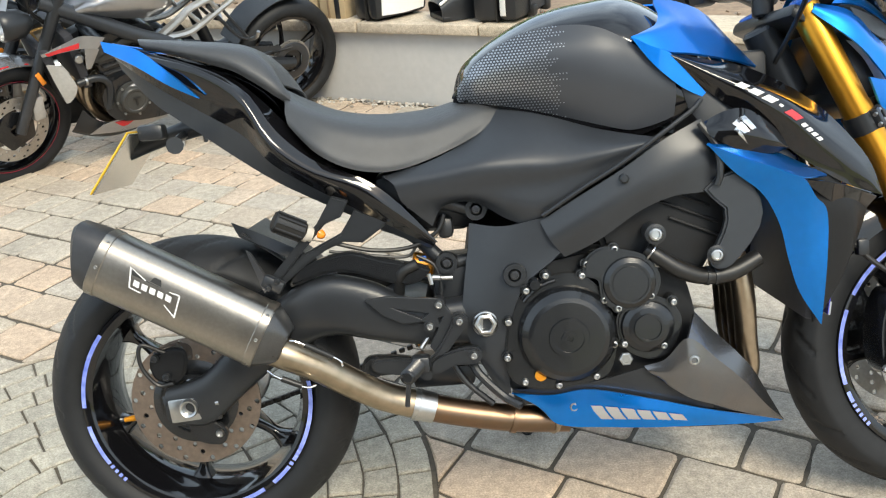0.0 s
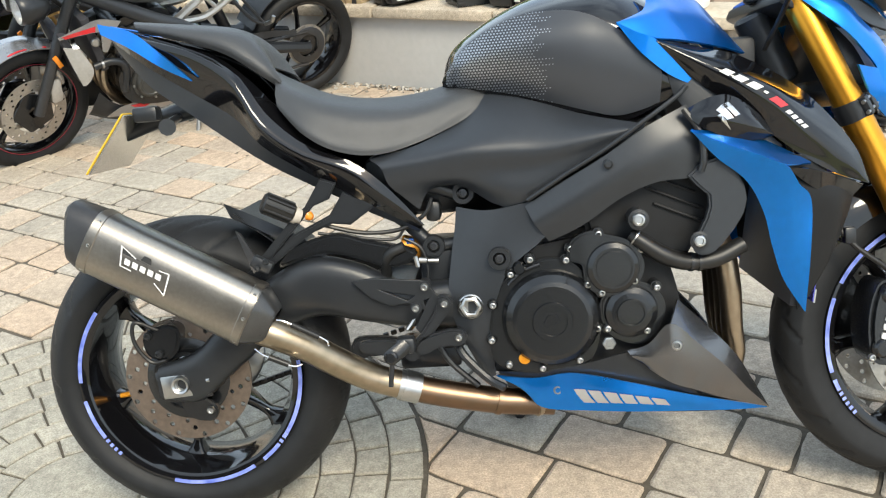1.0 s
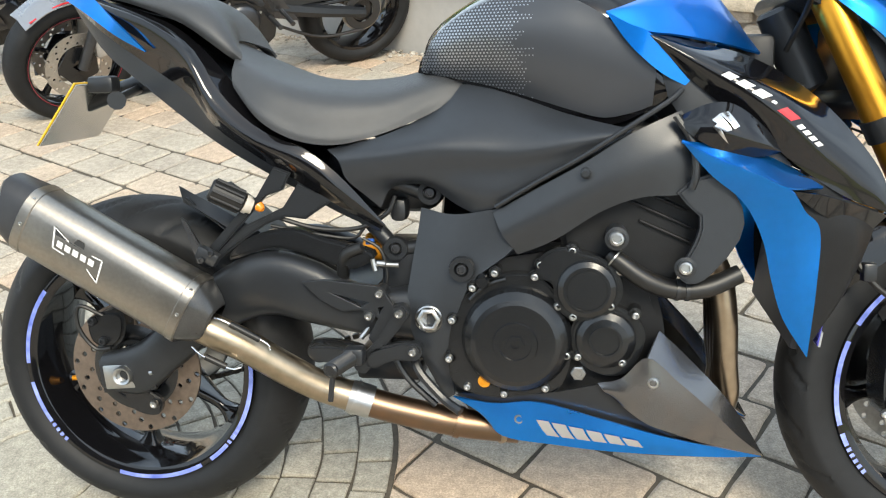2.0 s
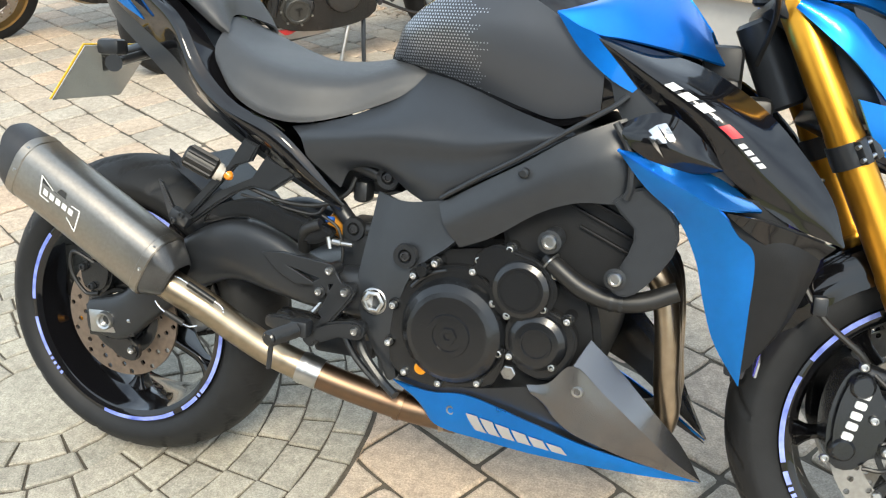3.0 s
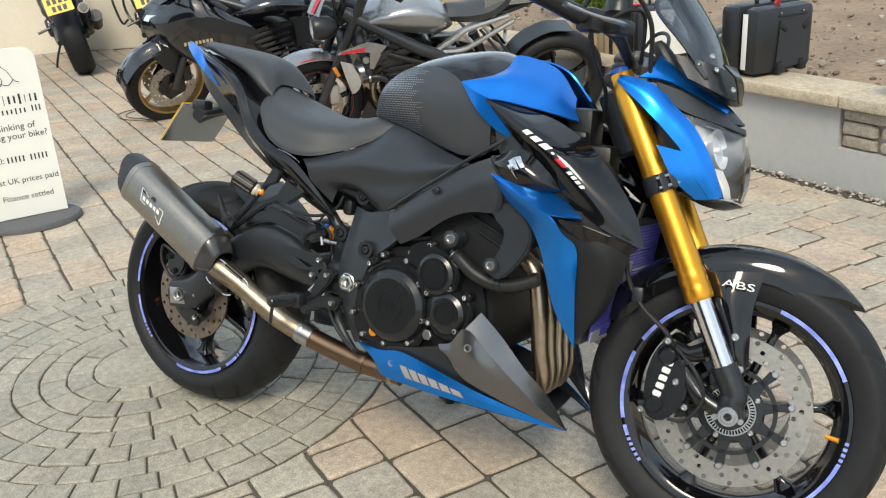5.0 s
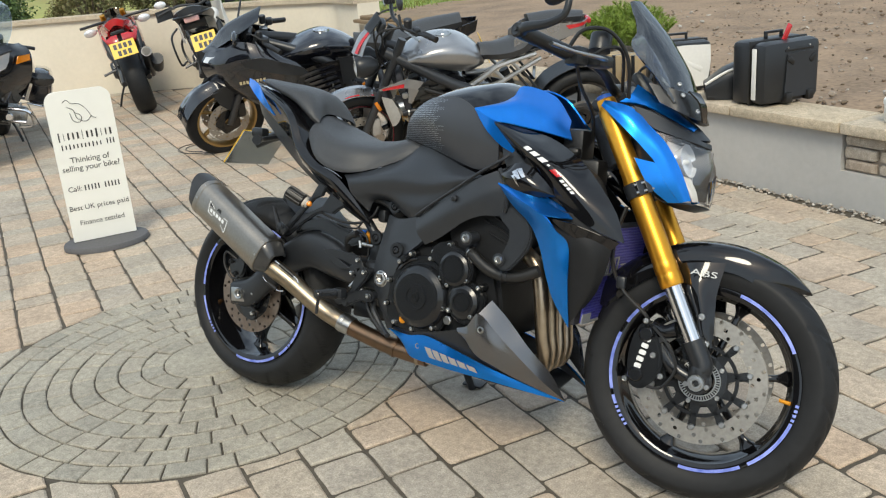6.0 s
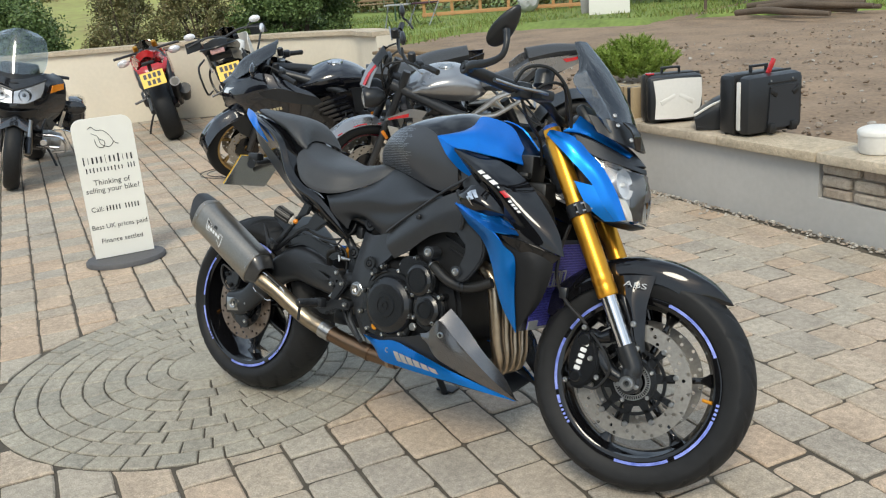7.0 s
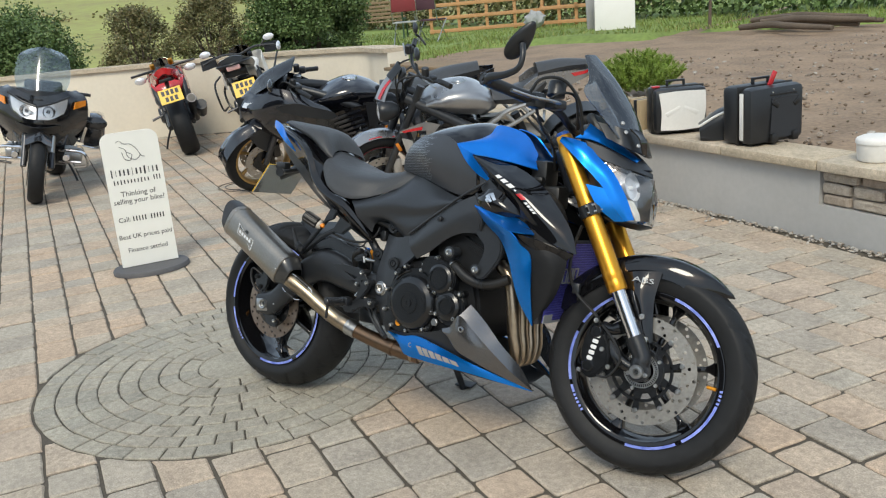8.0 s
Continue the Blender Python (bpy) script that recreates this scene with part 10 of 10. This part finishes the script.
part("screen", patch(SC, 18, 14, 0.005), glass("clear tall screen", (0.78, 0.84, 0.86), 0.12, 0.35, 1.12), rt, "tall clear screen")
part("screen_base", patch(wide([[(1.3, -0.19, 0.88), (1.46, 0, 0.85)], [(1.26, -0.17, 0.93), (1.4, 0, 0.92)]]), 14, 6, 0.006), RUBBER_HOSE, rt)
part("tank", patch(tw, 20, 20, 0.003), TOUR, rt)
part("rider_seat", box((0.3, 0, 0.74), (0.55, 0.3, 0.09), 0.04), SEAT, rt)
part("top_box_plate", box((-0.2, 0, 0.76), (0.25, 0.26, 0.03), 0.012), SATIN_BLACK, rt)
part("front_mudguard", patch([[(1.48 + 0.33 * math.cos(radians(a)), y, 0.3 + (0.33 - abs(y) * 0.6) * math.sin(radians(a))) for a in (150, 115, 80, 50)] for y in (-0.1, -0.06, 0.0, 0.06, 0.1)], 18, 12, 0.005), TOUR, rt).matrix_basis = rtst
part("dashboard", box((1.12, 0, 0.92), (0.06, 0.3, 0.14), 0.03), SATIN_BLACK, rt)

# ---- paving: a circle of setts, then coursed stones ----
CX, CY, R0, RINGS, RW_ = -0.35, 0.13, 0.155, 8, 0.0785
circle_root = tagged(new("paving_circle"), "round pattern of grey setts in rings", "paving", kind="structure")


def slab(corners, z, name, mat, parent, h=0.05, rim=0.006):
    """One stone with chamfered arrises; corners run round its top, z is its level."""
    c = sum((Vector((x, y, 0)) for x, y in corners), Vector()) / len(corners)
    verts, n = [], len(corners)
    for x, y in corners:
        verts.append((x, y, -h))
    for x, y in corners:
        verts.append((x, y, -rim * 0.8))
    for x, y in corners:
        d = c - Vector((x, y, 0))
        d.normalize()
        verts.append((x + d.x * rim * 1.3, y + d.y * rim * 1.3, 0.0))
    faces = [tuple(range(2 * n, 3 * n))]
    for k in range(n):
        q = (k + 1) % n
        faces += [(k, q, n + q, n + k), (n + k, n + q, 2 * n + q, 2 * n + k)]
    verts = [(x, y, zz + z) for x, y, zz in verts]
    if name is None:
        return verts, faces
    me = bpy.data.meshes.new(name)
    me.from_pydata(verts, [], faces)
    me.materials.append(mat)
    ob = new(name, me)
    ob.parent = parent
    return ob


pr = random.Random(77)


def worn(cs, full):
    """The corners of a stone rounded off and its sides made a little uneven."""
    out = []
    for k in range(4):
        a, c, e = cs[k - 1], cs[k], cs[(k + 1) % 4]
        r = pr.uniform(0.006, 0.017) if full else 0.012
        p, q = c + (a - c).normalized() * r, c + (e - c).normalized() * r
        out.append(p)
        if full:
            out.append(p.lerp(q, 0.5).lerp(c, 0.42))
        out.append(q)
        if full:
            n = Vector((-(e - c).y, (e - c).x, 0)).normalized()
            for s in (0.33, 0.67):
                out.append(c.lerp(e, s) + n * pr.uniform(-0.0025, 0.0025))
    return [(v.x, v.y) for v in out]


arc = [(CX + R0 * math.cos(a) * 0.985, CY + R0 * math.sin(a) * 0.985) for a in [2 * math.pi * k / 28 for k in range(28)]]
slab(arc, fall(CX, CY) + 0.001, "sett", SETT, circle_root, rim=0.004)
for ring in range(RINGS):
    ra, rb = R0 + RW_ * ring + 0.0028, R0 + RW_ * (ring + 1) - 0.0028
    n = max(10, round(2 * math.pi * (ra + rb) / 2 / 0.112))
    ph = pr.uniform(0, 1)
    cuts = [2 * math.pi * (k + ph + pr.uniform(-0.14, 0.14)) / n for k in range(n)]
    for k in range(n):
        a0, a1 = cuts[k], cuts[(k + 1) % n] + (2 * math.pi if k == n - 1 else 0)
        g = 0.0028 / ra
        a0, a1 = a0 + g, a1 - g
        am = (a0 + a1) / 2
        j = lambda: pr.uniform(-0.0022, 0.0022)
        pts = [(rb + j(), a0), (rb + j(), am), (rb + j(), a1), (ra + j(), a1), (ra + j(), am), (ra + j(), a0)]
        cs = [(CX + r * math.cos(a), CY + r * math.sin(a)) for r, a in pts]
        slab(cs, fall(*cs[0]) + pr.uniform(-0.0025, 0.0015), "sett", SETT, circle_root, rim=0.004)

ROUT = R0 + RW_ * RINGS
PD = Vector((math.cos(radians(-31)), math.sin(radians(-31)), 0))
PN = Vector((-PD.y, PD.x, 0))
pavement = tagged(new("pavement"), "worn buff and grey block paving in courses", "paving", kind="structure")
near, far = [], []
COURSE = 0.165
for row in range(-64, 50):
    v0 = row * COURSE
    u = -15.0 + pr.uniform(0, 0.2)
    while u < 13.0:
        ln = pr.choice((0.13, 0.165, 0.165, 0.21, 0.21, 0.245))
        mid_p = PD * (u + ln / 2) + PN * (v0 + COURSE / 2)
        g = 0.005
        j = lambda: pr.uniform(-0.003, 0.003)
        cs = [PD * (u + g + j()) + PN * (v0 + g + j()), PD * (u + ln - g + j()) + PN * (v0 + g + j()), PD * (u + ln - g + j()) + PN * (v0 + COURSE - g + j()), PD * (u + g + j()) + PN * (v0 + COURSE - g + j())]
        u += ln
        nwall = (mid_p.x - 1.288) * 0.4879 + (mid_p.y - 2.782) * 0.8729
        nback = (Vector((mid_p.x, mid_p.y, 0)) - CORNER).dot(BN)
        if nwall > -0.06 or nback > -0.05 or mid_p.x < -10.0 or mid_p.y < -7.5 or mid_p.x > 8.0:
            continue
        d = [math.hypot(c.x - CX, c.y - CY) for c in cs]
        if max(d) < ROUT + 0.02:
            continue
        pts = worn(cs, math.hypot(mid_p.x - 0.7, mid_p.y + 0.1) < 3.2)
        if min(d) < ROUT + 0.008:
            cen = Vector((CX, CY, 0))
            # stones that meet the circle are cut along it
            dense = []
            for k in range(4):
                a, b2 = cs[k], cs[(k + 1) % 4]
                for q in range(5):
                    dense.append(a.lerp(b2, q / 5))
            out = []
            for p in dense:
                w = p - cen
                if w.length < ROUT + 0.008:
                    w = w.normalized() * (ROUT + 0.008)
                    p = cen + w
                if not out or math.hypot(out[-1][0] - p.x, out[-1][1] - p.y) > 0.006:
                    out.append((p.x, p.y))
            pts = out
            area = 0.5 * sum(pts[k][0] * pts[(k + 1) % len(pts)][1] - pts[(k + 1) % len(pts)][0] * pts[k][1] for k in range(len(pts)))
            if abs(area) < 0.003:
                continue
        z = fall(mid_p.x, mid_p.y) + pr.uniform(-0.003, 0.002)
        dist = math.hypot(mid_p.x - 0.7, mid_p.y + 0.1)
        near.append((dist, pts, z))
near.sort(key=lambda q: q[0])
for d, pts, z in near[:300]:
    slab(pts, z, "paving_stone", PAVER, pavement, rim=0.0055)
verts, faces = [], []
for d, pts, z in near[300:]:
    v, f = slab(pts, z, None, None, None, rim=0.0055)
    o = len(verts)
    verts += v
    faces += [tuple(i + o for i in q) for q in f]
me = bpy.data.meshes.new("paving_stones")
me.from_pydata(verts, [], faces)
me.materials.append(PAVER_FAR)
rest = new("paving_stones", me)
rest.parent = pavement
tagged(rest, "worn buff and grey block paving", kind="stuff")
